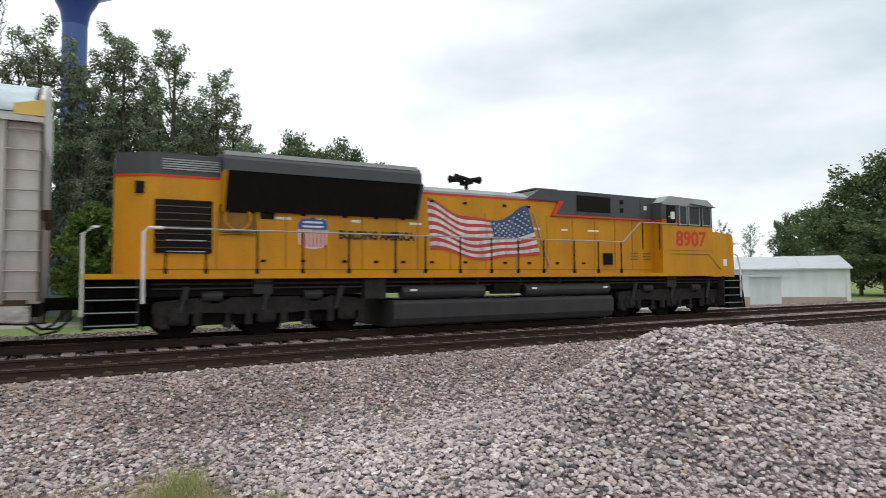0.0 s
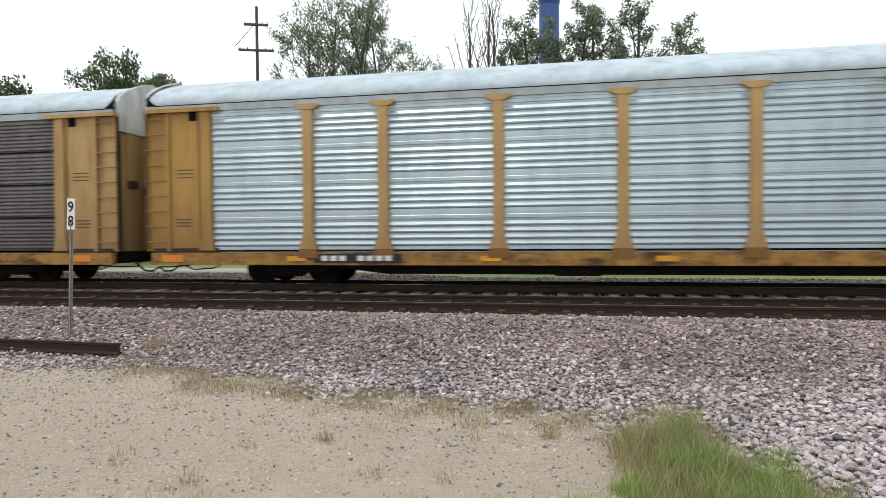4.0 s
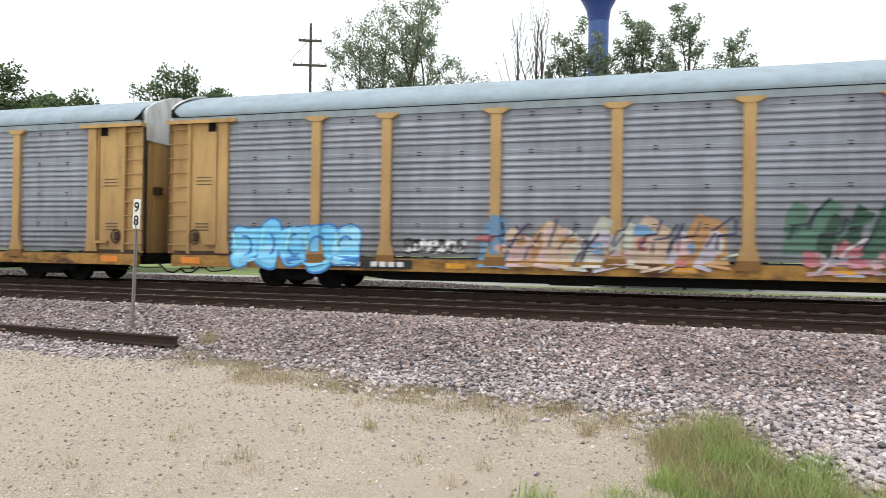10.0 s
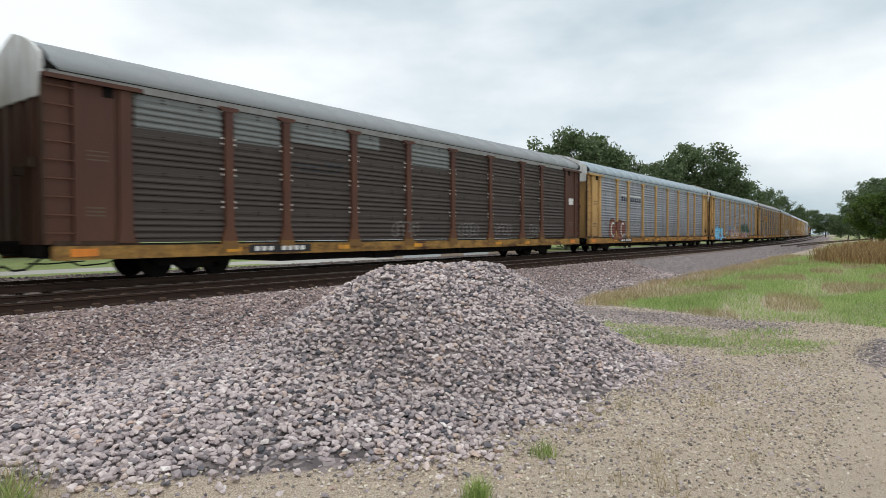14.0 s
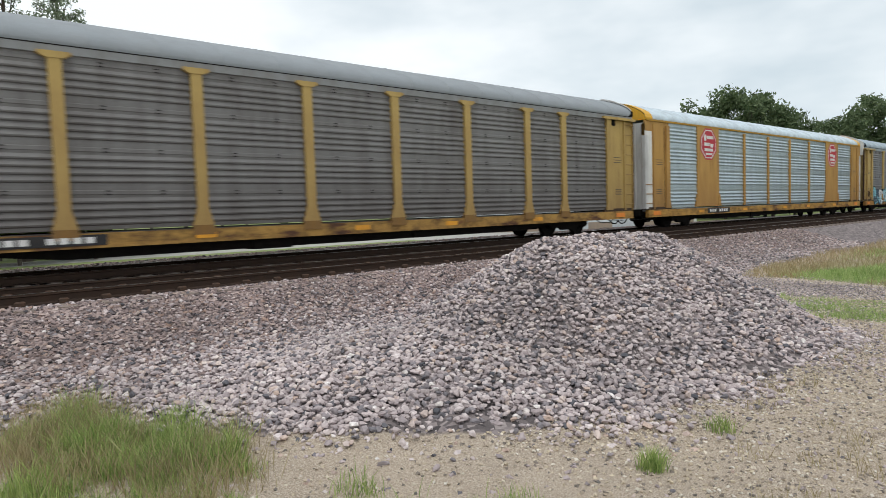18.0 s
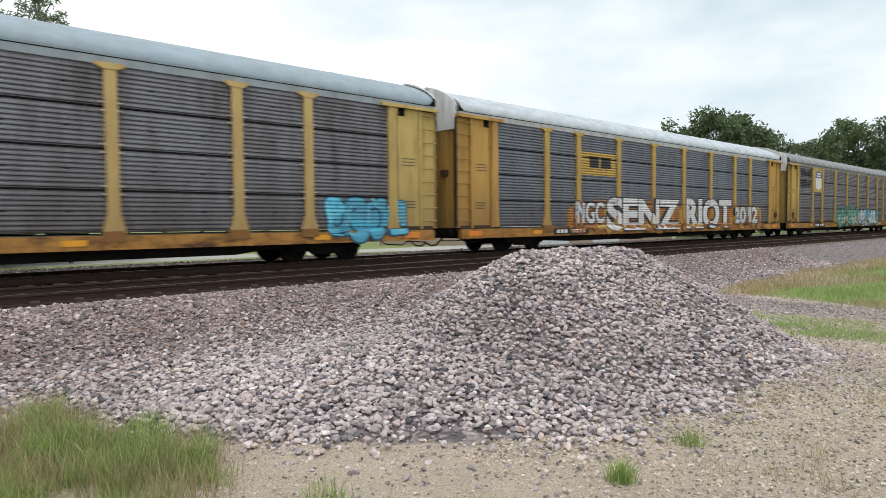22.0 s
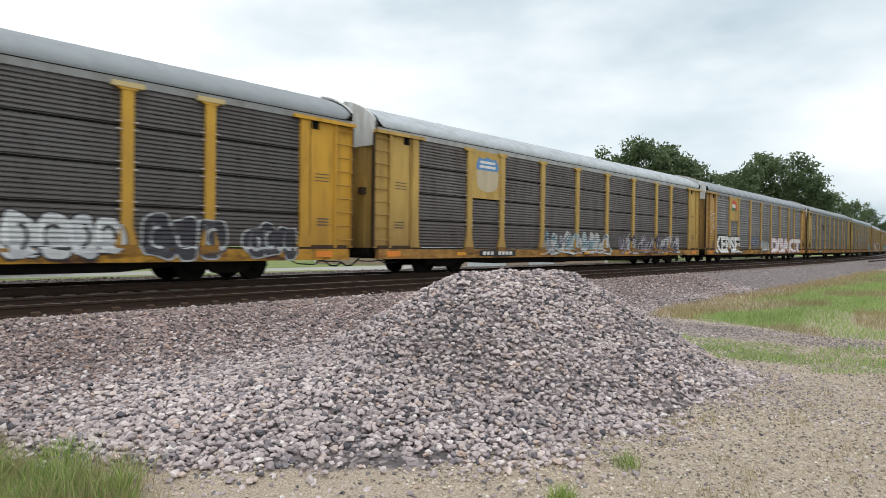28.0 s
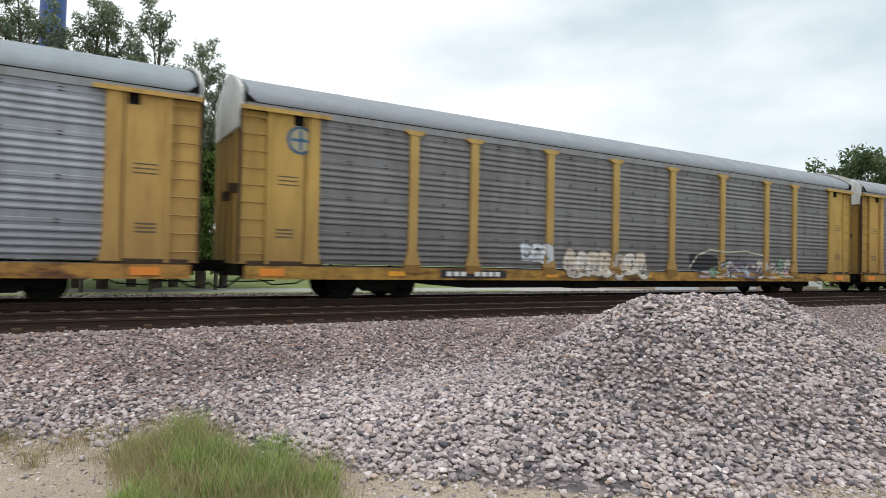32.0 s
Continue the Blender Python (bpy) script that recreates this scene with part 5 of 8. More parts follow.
    def scribble(self, x0, x1, z0, z1, colour, seed):
        """Loose hollow letters drawn with one thin sprayed line."""
        r = random.Random(seed)
        h = z1 - z0
        n = max(1, round((x1 - x0) / (0.55 * h)))
        for i in range(n):
            cx, cz = x0 + (x1 - x0) * (i + 0.5) / n, (z0 + z1) / 2 + r.uniform(-0.06, 0.06) * h
            ring = bubble(cx, cz, 0.5 * (x1 - x0) / n, 0.42 * h, r, 22)
            self.patch("graffiti_line", ribbon(ring[:r.randint(15, 22)] + ring[:1] * r.randint(0, 1), 0.028), colour, -0.008, "thin sprayed outline")
            a = r.uniform(0, 6.3)
            self.patch("graffiti_line", ribbon([(cx + 0.13 * math.cos(a + 0.6 * k), cz + 0.16 * h * math.sin(a + 0.6 * k)) for k in range(8)], 0.022), colour, -0.010)

    def shield(self, x0, x1, z0, z1, px0, px1, pz0, pz1, panel, lower=(0.5, 0.32, 0.28), upper=(0.03, 0.10, 0.36)):
        """A two-part heraldic shield on a painted panel."""
        pb = part("logo_panel", Shape().box(px0, -1.55, pz0, px1, -1.46, pz1), self.post_mat if panel is None else spray(panel), self.root, "flat painted panel")
        w, h = x1 - x0, z1 - z0
        X = lambda u: x0 + u * w
        Z = lambda u: z0 + u * h
        body = [(0.5, 0.0), (0.82, 0.06), (0.95, 0.16), (0.98, 0.55), (0.93, 0.62), (0.02 + 0.05, 0.62), (0.02, 0.55), (0.05, 0.16), (0.18, 0.06)]
        top = [(0.05, 0.60), (0.95, 0.60), (1.0, 0.72), (0.93, 0.84), (0.86, 0.94), (0.70, 0.90), (0.5, 0.97), (0.30, 0.90), (0.14, 0.94), (0.07, 0.84), (0.0, 0.72)]
        part("shield_lower", flat_poly([[(X(u), Z(v)) for u, v in body]], -1.556), spray(lower), pb)
        part("shield_upper", flat_poly([[(X(u), Z(v)) for u, v in top]], -1.560), spray(upper), pb)
        part("shield_bars", flat_poly([rect(X(0.17), X(0.83), Z(0.78), Z(0.85)), rect(X(0.15), X(0.85), Z(0.66), Z(0.73))], -1.564), spray(WHITE), pb)

    def emblem(self, cx, cz, r, rim, field, mark):
        circ = lambda rr: [(cx + rr * math.cos(2 * math.pi * k / 24), cz + rr * math.sin(2 * math.pi * k / 24)) for k in range(24)]
        self.flatpatch("emblem", [circ(r)], rim, -1.499, "round painted emblem")
        self.flatpatch("emblem_field", [circ(r * 0.78)], field, -1.503)
        self.flatpatch("emblem_cross", [rect(cx - 0.1 * r, cx + 0.1 * r, cz - 0.7 * r, cz + 0.7 * r), rect(cx - 0.7 * r, cx + 0.7 * r, cz - 0.1 * r, cz + 0.1 * r)], mark, -1.507)


PLACED = []
GOLD, PALE, DULL, RUSTY = (0.42, 0.235, 0.055), (0.46, 0.29, 0.115), (0.36, 0.235, 0.085), (0.34, 0.17, 0.045)
GALV, GREY, BLUEG, BROWNG, DARK = (0.50, 0.57, 0.605), (0.33, 0.345, 0.345), (0.37, 0.41, 0.44), (0.20, 0.185, 0.175), (0.15, 0.14, 0.13)
SILL = (0.38, 0.20, 0.05)
ROOFW, ROOFG, ROOFB = (0.72, 0.80, 0.84), (0.44, 0.48, 0.51), (0.48, 0.57, 0.62)

c = Car(1, "pale grey autorack car with galvanised ribbed sides", "ribbed", (0.44, 0.505, 0.54), (0.46, 0.465, 0.465), (0.47, 0.45, 0.435), (0.42, 0.41, 0.40), ROOFW, dirt=0.2, head=(0.60, 0.42, 0.12))
c.flatpatch("logo_plate", [rect(-6.83, -4.43, 2.72, 3.30)], WHITE, -1.528)
c.flatpatch("logo_bars", [rect(-6.6, -5.6, 3.03, 3.07), [(-5.75, 2.85), (-5.6, 2.85), (-5.3, 3.2), (-5.45, 3.2)], [(-5.4, 2.85), (-5.25, 2.85), (-4.98, 3.2), (-5.12, 3.2)], rect(-5.3, -4.6, 3.1, 3.14), rect(-5.35, -4.7, 3.0, 3.04)], INK, -1.532)
c.throwup(-12.9, -12.1, 2.4, 3.6, [(0.5, 0.28, 0.27), (0.48, 0.42, 0.41)], 3, 4)
c = Car(2, "golden autorack car with bright galvanised panels and white roof", "ribbed", GALV, GOLD, GOLD, GOLD, ROOFW, flush=True, dirt=0.1, head=(0.56, 0.36, 0.10))
for a in (4.75, -7.1):
    c.patch("logo_swoosh", [[(a, 3.24), (a + 2.4, 3.34), (a + 1.9, 3.40), (a, 3.30)]], INK, -0.012)
    c.patch("logo_bars", [[(a + 0.15 + 0.58 * i, 3.40), (a + 0.62 + 0.58 * i, 3.40), (a + 0.72 + 0.58 * i, 3.58), (a + 0.25 + 0.58 * i, 3.58)] for i in range(4)], (0.62, 0.10, 0.04), -0.012)
c = Car(3, "autorack car with bright ribbed sides and golden posts", "ribbed", GALV, PALE, GOLD, SILL, ROOFW, dirt=0.12)
c.patch("logo_swoosh", [[(4.7, 3.02), (7.1, 3.12), (6.6, 3.2), (4.7, 3.1)]], INK, -0.012)
c.patch("logo_bars", [[(4.85 + 0.58 * i, 3.24), (5.3 + 0.58 * i, 3.24), (5.4 + 0.58 * i, 3.5), (4.95 + 0.58 * i, 3.5)] for i in range(4)], (0.62, 0.10, 0.04), -0.012)
c = Car(4, "weathered grey-brown autorack car with faded shield panel", "lapped", BROWNG, PALE, PALE, SILL, ROOFW, dirt=0.5)
c.shield(-9.02, -7.72, 3.08, 4.62, -9.35, -7.05, 2.82, 4.62, None, (0.42, 0.27, 0.22), (0.07, 0.17, 0.42))
c.throwup(-4.0, 0.5, 0.7, 1.75, [(0.42, 0.42, 0.41), (0.33, 0.33, 0.33), (0.5, 0.5, 0.5)], 4, 11)
c = Car(5, "grey autorack car with rusting gold posts and black and white graffiti", "lapped", (0.31, 0.325, 0.33), (0.44, 0.26, 0.05), (0.40, 0.22, 0.05), SILL, ROOFB, dirt=0.4)
c.shield(-9.0, -7.7, 3.1, 4.52, -9.35, -7.05, 2.8, 4.6, None, (0.44, 0.22, 0.12), (0.04, 0.05, 0.12))
c.word("NAVE", 4.3, 8.0, 0.62, 1.82, INK, (0.58, 0.58, 0.57), 0.05, -0.25)
c.word("NAVE", 0.1, 3.8, 0.70, 1.80, (0.62, 0.62, 0.61), INK, 0.05, -0.25)
c.word("NAVE", -3.7, -0.4, 0.70, 1.85, (0.62, 0.62, 0.61), INK, 0.05, -0.25)
gr = random.Random(5)
for i in range(8):
    x, z, d = -12.95 + 0.12 * (i % 3), 2.05 + 0.2 * i, gr.uniform(-0.2, 0.2)
    c.flatpatch("graffiti_stroke", ribbon([(x, z), (x + 0.2, z + d), (x + 0.4, z - d * 0.5), (x + 0.55, z + 0.05)], 0.035), (0.6, 0.58, 0.55), -1.503)
for i in range(14):
    x, z = gr.uniform(12.0, 13.1), gr.uniform(1.4, 3.2)
    c.flatpatch("rust_spot", [blob(x, z, gr.uniform(0.04, 0.13), gr.uniform(0.04, 0.10), gr, 9, 0.4)], (0.06, 0.03, 0.018), -1.501)
c = Car(6, "dark brown-grey autorack car with pale posts and white caps", "lapped", (0.165, 0.155, 0.15), PALE, PALE, SILL, (0.44, 0.44, 0.43), dirt=0.4, cap=(0.62, 0.6, 0.55))
c.patch("logo_panel", [rect(-6.98, -4.5, 2.80, 3.72)], (0.46, 0.23, 0.05), -0.010)
c.patch("logo_letters", [rect(-6.45, -4.9, 2.90, 2.97)] + [rect(-6.45 + 0.56 * i, -6.02 + 0.56 * i, 3.06, 3.52) for i in range(3)], (0.05, 0.035, 0.025), -0.016)
for i, (a, b) in enumerate(((-8.6, -7.65), (-6.7, -5.1), (-4.1, -3.2), (-1.25, 1.05))):
    c.scribble(a, b, 1.0, 1.9 + 0.05 * i, (0.36, 0.36, 0.36), 60 + i)
c = Car(7, "blue-grey autorack car covered in colourful graffiti", "ribbed", (0.36, 0.385, 0.405), PALE, (0.50, 0.31, 0.115), SILL, ROOFB, dirt=0.22)
c.throwup(-11.8, -7.9, 0.55, 1.8, [(0.16, 0.50, 0.76), (0.30, 0.62, 0.82), (0.20, 0.55, 0.80)], 70, 8, (0.05, 0.2, 0.5))
c.throwup(-6.7, -5.1, 1.0, 1.4, [INK, (0.6, 0.6, 0.6)], 71, 4)
c.wildstyle(-4.6, 1.0, 0.60, 2.05, [(0.48, 0.36, 0.27), (0.36, 0.12, 0.13), (0.14, 0.26, 0.40), (0.50, 0.34, 0.34), (0.46, 0.46, 0.40), (0.40, 0.22, 0.10), (0.42, 0.38, 0.44)], 72, (0.05, 0.05, 0.09))
c.wildstyle(2.2, 7.2, 1.0, 2.45, [(0.03, 0.07, 0.05), (0.09, 0.17, 0.13), (0.05, 0.11, 0.08)], 73, (0.02, 0.03, 0.04))
c.wildstyle(2.6, 6.4, 0.62, 1.55, [(0.36, 0.13, 0.15), (0.42, 0.24, 0.27), (0.30, 0.30, 0.36), (0.25, 0.06, 0.08)], 74, (0.45, 0.40, 0.42))
c = Car(8, "blue-grey autorack car with dark faded lettering", "ribbed", (0.38, 0.41, 0.43), PALE, (0.50, 0.31, 0.115), SILL, ROOFB, dirt=0.22)
c.patch("logo_letters", [rect(-8.35 + 0.42 * i, -8.07 + 0.42 * i, 3.27, 3.52 + 0.08 * (i == 0)) for i in range(9)], (0.03, 0.04, 0.07), -0.012)
c.patch("logo_line", [rect(-8.4, -4.6, 3.62, 3.72)], (0.55, 0.58, 0.6), -0.012)
c.throwup(-10.3, -7.7, 0.75, 2.05, [(0.16, 0.05, 0.032), (0.20, 0.07, 0.045)], 80, 3, (0.045, 0.02, 0.016))
for cx in (-9.85, -8.15):
    c.patch("graffiti_stroke", ribbon([(cx + 0.32 * math.cos(0.9 + 0.35 * k), 1.4 + 0.42 * math.sin(0.9 + 0.35 * k)) for k in range(14)], 0.06), (0.58, 0.56, 0.54), -0.03)
c = Car(9, "dark brown autorack car with grimy ribbed sides", "ribbed", (0.07, 0.058, 0.048), (0.058, 0.017, 0.010), (0.058, 0.017, 0.010), (0.34, 0.19, 0.05), (0.40, 0.41, 0.41), dirt=0.3)
for a, b, z in ((-11.8, -9.4, 3.75), (-9.0, -7.4, 3.72), (-7.0, -4.5, 3.95), (-4.1, -3.0, 4.1), (-1.2, 1.2, 3.75)):
    c.patch("paler_row", [rect(a, b, z, 4.58)], (0.15, 0.165, 0.165), -0.003, "paler blue-grey upper row")
c.patch("logo_bars", [rect(-7.1, -5.9, 3.25, 3.33), rect(-6.6, -5.0, 3.12, 3.2), rect(-5.6, -4.8, 3.3, 3.45)], INK, -0.012)
for i, (a, b) in enumerate(((-2.3, -0.8), (1.9, 3.4), (4.8, 6.2), (8.0, 9.0))):
    c.scribble(a, b, 1.0, 1.6, (0.15, 0.14, 0.13), 90 + i)
for x in POSTS:
    tagged(c.flatpatch("bolt_heads", [rect(x + d - 0.045, x + d + 0.045, z, z + 0.05) for d in (-0.2, 0.2) for z in (1.85, 2.0, 2.75, 2.9, 3.6, 3.75, 4.5)], (0.5, 0.47, 0.44), -1.53), kind="stuff")
c.flatpatch("notice", [rect(12.45, 13.0, 2.75, 3.1)], WHITE, -1.502)
c = Car(10, "grey autorack car with yellow posts and blue-white graffiti", "ribbed", (0.27, 0.28, 0.27), (0.42, 0.31, 0.11), (0.43, 0.31, 0.11), SILL, ROOFB, dirt=0.35)
c.throwup(-11.6, -4.0, 0.6, 1.85, [(0.18, 0.42, 0.52), (0.6, 0.62, 0.62), (0.25, 0.5, 0.6), (0.04, 0.08, 0.12)], 100, 16)
c.scribble(-3.0, 10.0, 0.65, 1.6, (0.46, 0.47, 0.46), 101)
c = Car(11, "golden autorack car with red octagon emblems and white roof", "ribbed", GALV, GOLD, GOLD, GOLD, ROOFW, flush=True, dirt=0.12, head=(0.66, 0.36, 0.03))
for cx in (-8.3, 8.3):
    oc = lambda r: [(cx + r * math.cos(math.pi / 8 + math.pi / 4 * k), 3.95 + 0.95 * r * math.sin(math.pi / 8 + math.pi / 4 * k)) for k in range(8)]
    c.flatpatch("emblem", [oc(0.86)], (0.45, 0.03, 0.05), -1.537, "red octagon emblem")
    c.flatpatch("emblem_ring", [oc(0.78)], WHITE, -1.541)
    c.flatpatch("emblem_field", [oc(0.72)], (0.45, 0.03, 0.05), -1.545)
    c.flatpatch("emblem_bars", [rect(cx - 0.45, cx - 0.25, 4.1, 4.4), rect(cx - 0.2, cx + 0.45, 4.2, 4.35), rect(cx - 0.45, cx + 0.1, 3.86, 4.02), rect(cx + 0.15, cx + 0.45, 3.8, 3.98), rect(cx - 0.42, cx + 0.42, 3.6, 3.74), rect(cx - 0.3, cx + 0.35, 3.42, 3.52)], WHITE, -1.549)
c.flatpatch("white_corner", [rect(-13.85, -13.3, 0.95, 4.3)], (0.66, 0.66, 0.64), -1.503)
c = Car(12, "dingy grey autorack car with dull yellow posts and round emblem", "ribbed", (0.235, 0.235, 0.215), (0.40, 0.28, 0.09), (0.42, 0.29, 0.09), (0.38, 0.22, 0.06), (0.40, 0.42, 0.43), dirt=0.35)
c.emblem(-12.25, 4.1, 0.34, (0.10, 0.12, 0.13), (0.32, 0.32, 0.26), (0.08, 0.16, 0.22))
c = Car(13, "grey autorack car with dark rows, shield panel and green graffiti", "lapped", (0.23, 0.225, 0.22), (0.41, 0.28, 0.08), (0.47, 0.32, 0.08), SILL, (0.36, 0.35, 0.34), dirt=0.45)
c.shield(-8.72, -7.42, 3.15, 4.5, -9.3, -7.0, 2.98, 4.62, (0.46, 0.31, 0.09), (0.66, 0.66, 0.65), (0.04, 0.07, 0.2))
c.word("We will", -11.5, -9.5, 3.98, 4.47, (0.022, 0.021, 0.02), None, 0.06, name="slogan_letter")
c.word("deliver", -11.5, -9.5, 3.28, 3.77, (0.022, 0.021, 0.02), None, 0.06, name="slogan_letter")
c.throwup(-3.8, 1.5, 0.6, 2.05, [(0.08, 0.22, 0.16), (0.35, 0.48, 0.42), (0.12, 0.30, 0.24), (0.5, 0.55, 0.52)], 130, 10, (0.03, 0.07, 0.06))
c.throwup(1.7, 7.6, 0.6, 1.85, [(0.12, 0.34, 0.42), (0.42, 0.50, 0.52), (0.10, 0.25, 0.3), (0.5, 0.52, 0.54)], 131, 11, (0.03, 0.08, 0.09))
c = Car(14, "blue-grey autorack car with white roof and large silver graffiti", "lapped", (0.205, 0.225, 0.245), (0.44, 0.29, 0.07), (0.46, 0.27, 0.06), (0.40, 0.19, 0.04), (0.70, 0.73, 0.75), dirt=0.3)
c.patch("logo_panel", [rect(-7.0, -4.5, 2.98, 3.92)], (0.46, 0.30, 0.07), -0.010)
c.patch("logo_block", [rect(-6.4, -5.75, 3.3, 3.76)], INK, -0.016)
c.patch("logo_block", [rect(-5.6, -4.86, 3.3, 3.76)], INK, -0.016)
c.throwup(-7.8, 10.8, 0.62, 1.95, [(0.36, 0.15, 0.035), (0.42, 0.26, 0.07), (0.27, 0.11, 0.035)], 140, 22, (0.27, 0.12, 0.04))
c.word("NGC", -7.4, -5.4, 1.0, 1.9, SILVER, INK, 0.03)
c.word("SENZ", -5.2, 1.0, 0.68, 2.1, (0.62, 0.62, 0.62), INK, 0.045)
c.word("RIOT", 1.6, 6.8, 0.68, 2.2, (0.62, 0.62, 0.62), INK, 0.045)
c.word("2012", 7.1, 10.3, 0.9, 1.85, SILVER, INK, 0.04)
c = Car(15, "grey autorack car with rust-dark lower rows and blue graffiti block", "lapped", (0.23, 0.235, 0.24), (0.47, 0.34, 0.13), (0.50, 0.37, 0.12), (0.40, 0.20, 0.05), ROOFB, dirt=0.6)
c.patch("logo_panel", [rect(-7.0, -4.5, 2.95, 3.85)], (0.48, 0.35, 0.13), -0.010)
c.patch("logo_line", [rect(-6.4, -5.0, 3.05, 3.12)], INK, -0.016)
for a in (-6.4, -5.92, -5.44):
    c.patch("logo_block", [rect(a, a + 0.40, 3.2, 3.66)], INK, -0.016)
c.throwup(9.7, 12.5, 0.62, 1.85, [(0.07, 0.36, 0.50), (0.12, 0.45, 0.60), (0.08, 0.30, 0.42)], 150, 7, (0.02, 0.08, 0.14))
c = Car(16, "grimy grey autorack car with black speed lettering and orange post feet", "ribbed", (0.225, 0.225, 0.21), (0.41, 0.30, 0.11), (0.44, 0.34, 0.13), SILL, (0.40, 0.42, 0.43), dirt=0.4)
c.patch("logo_bars", [rect(-6.6, -5.3, 3.42, 3.48), rect(-6.5, -5.2, 3.52, 3.58), [(-5.5, 3.2), (-4.7, 3.2), (-4.55, 3.5), (-5.35, 3.5)], rect(-5.9, -4.5, 3.08, 3.16)], INK, -0.012)
for x in POSTS[::2] + (9.2,):
    c.flatpatch("reflector", [rect(x - 0.13, x + 0.13, 1.0, 1.3)], (0.72, 0.30, 0.02), -1.592)
c.flatpatch("reflector", [rect(13.25, 13.4, 0.95, 1.9)], (0.72, 0.36, 0.02), -1.556)
c = Car(17, "grey autorack car with flag panel and large white graffiti", "ribbed", (0.265, 0.27, 0.255), (0.42, 0.275, 0.085), (0.44, 0.26, 0.08), SILL, (0.44, 0.46, 0.48), dirt=0.3)
pb = part("logo_panel", Shape().box(-9.1, -1.55, 2.95, -7.3, -1.46, 4.62), c.post_mat, c.root)
part("flag_green", flat_poly([[(-8.85, 3.62), (-8.2, 3.72), (-7.75, 3.55), (-7.75, 3.85), (-8.7, 3.9)]], -1.556), spray((0.03, 0.16, 0.08)), pb)
part("flag_white", flat_poly([[(-8.7, 3.9), (-7.75, 3.85), (-7.75, 4.12), (-8.6, 4.15)]], -1.556), spray(WHITE), pb)
part("flag_red", flat_poly([[(-8.6, 4.15), (-7.75, 4.12), (-7.72, 4.2), (-8.3, 4.42), (-8.8, 4.38)], [(-8.1, 3.78), (-7.72, 3.7), (-7.72, 4.12), (-8.0, 4.12)]], -1.559), spray((0.55, 0.06, 0.04)), pb)
part("flag_bars", flat_poly([rect(-8.7 + 0.22 * i, -8.54 + 0.22 * i, 3.88, 4.12) for i in range(3)], -1.562), spray(WHITE), pb)
c.patch("graffiti_ground", [[(-12.4, 0.62), (-6.8, 0.62), (-6.7, 1.5), (-7.4, 1.95), (-9.0, 1.8), (-10.4, 1.95), (-12.2, 1.9), (-12.6, 1.2)]], (0.05, 0.05, 0.052), -0.003)
c.word("KERSE", -12.1, -7.1, 0.66, 1.82, (0.66, 0.66, 0.65), INK, 0.045, -0.12)
c.word("DEACT", 1.4, 11.8, 0.66, 1.85, (0.64, 0.62, 0.63), (0.62, 0.40, 0.42), 0.05)
c.throwup(-4.0, -2.0, 1.2, 1.9, [(0.10, 0.13, 0.22), (0.2, 0.22, 0.28)], 171, 5)
c.throwup(-1.6, 1.0, 0.7, 1.6, [(0.32, 0.34, 0.34), (0.42, 0.43, 0.43)], 172, 5)
gr = random.Random(17)
for i in range(16):
    x, z, d = gr.uniform(-13.1, -12.2), gr.uniform(2.0, 3.5), gr.uniform(-0.06, 0.14)
    c.flatpatch("graffiti_stroke", ribbon([(x, z), (x + gr.uniform(0.1, 0.3), z + d)], gr.uniform(0.02, 0.055)), (0.52, 0.54, 0.56), -1.502 - 0.001 * (i % 3))
for x, z in ((-12.75, 1.62), (12.65, 2.15)):
    plate = c.flatpatch("warning_plate", [rect(x - 0.32, x + 0.32, z - 0.08, z + 0.08)], (0.60, 0.38, 0.03), -1.506, "yellow warning plate")
    part("plate_bar", flat_poly([rect(x - 0.26, x + 0.26, z - 0.02, z + 0.02)], -1.509), M_INK, plate)
c = Car(18, "rust-stained dark autorack car with faded shield and graffiti", "lapped", (0.185, 0.17, 0.155), (0.45, 0.30, 0.08), (0.47, 0.31, 0.08), SILL, (0.60, 0.62, 0.63), dirt=0.55)
c.shield(-8.85, -7.45, 3.05, 4.45, -9.3, -7.0, 2.8, 4.6, None, (0.5, 0.42, 0.3), (0.10, 0.25, 0.5))
c.wildstyle(-4.3, 1.8, 0.6, 1.75, [(0.36, 0.43, 0.46), (0.20, 0.30, 0.35), (0.45, 0.45, 0.45), (0.28, 0.30, 0.33)], 180, (0.06, 0.08, 0.10))
c.wildstyle(3.0, 10.5, 0.6, 1.8, [(0.05, 0.05, 0.07), (0.36, 0.36, 0.38), (0.18, 0.15, 0.2), (0.12, 0.11, 0.12)], 181, (0.5, 0.5, 0.52))
c = Car(19, "dark grimy autorack car with bright yellow posts and black graffiti", "lapped", (0.135, 0.13, 0.12), (0.50, 0.29, 0.03), (0.56, 0.31, 0.025), (0.46, 0.24, 0.03), (0.42, 0.44, 0.45), dirt=0.45, cap=(0.5, 0.4, 0.2))
c.patch("logo_panel", [rect(-1.3, 1.3, 2.88, 3.75)], (0.52, 0.30, 0.04), -0.010)
for a, b in ((-1.05, -0.45), (-0.3, 0.33), (0.45, 1.2)):
    c.patch("logo_block", [rect(a, b, 3.05, 3.62)], INK, -0.016)
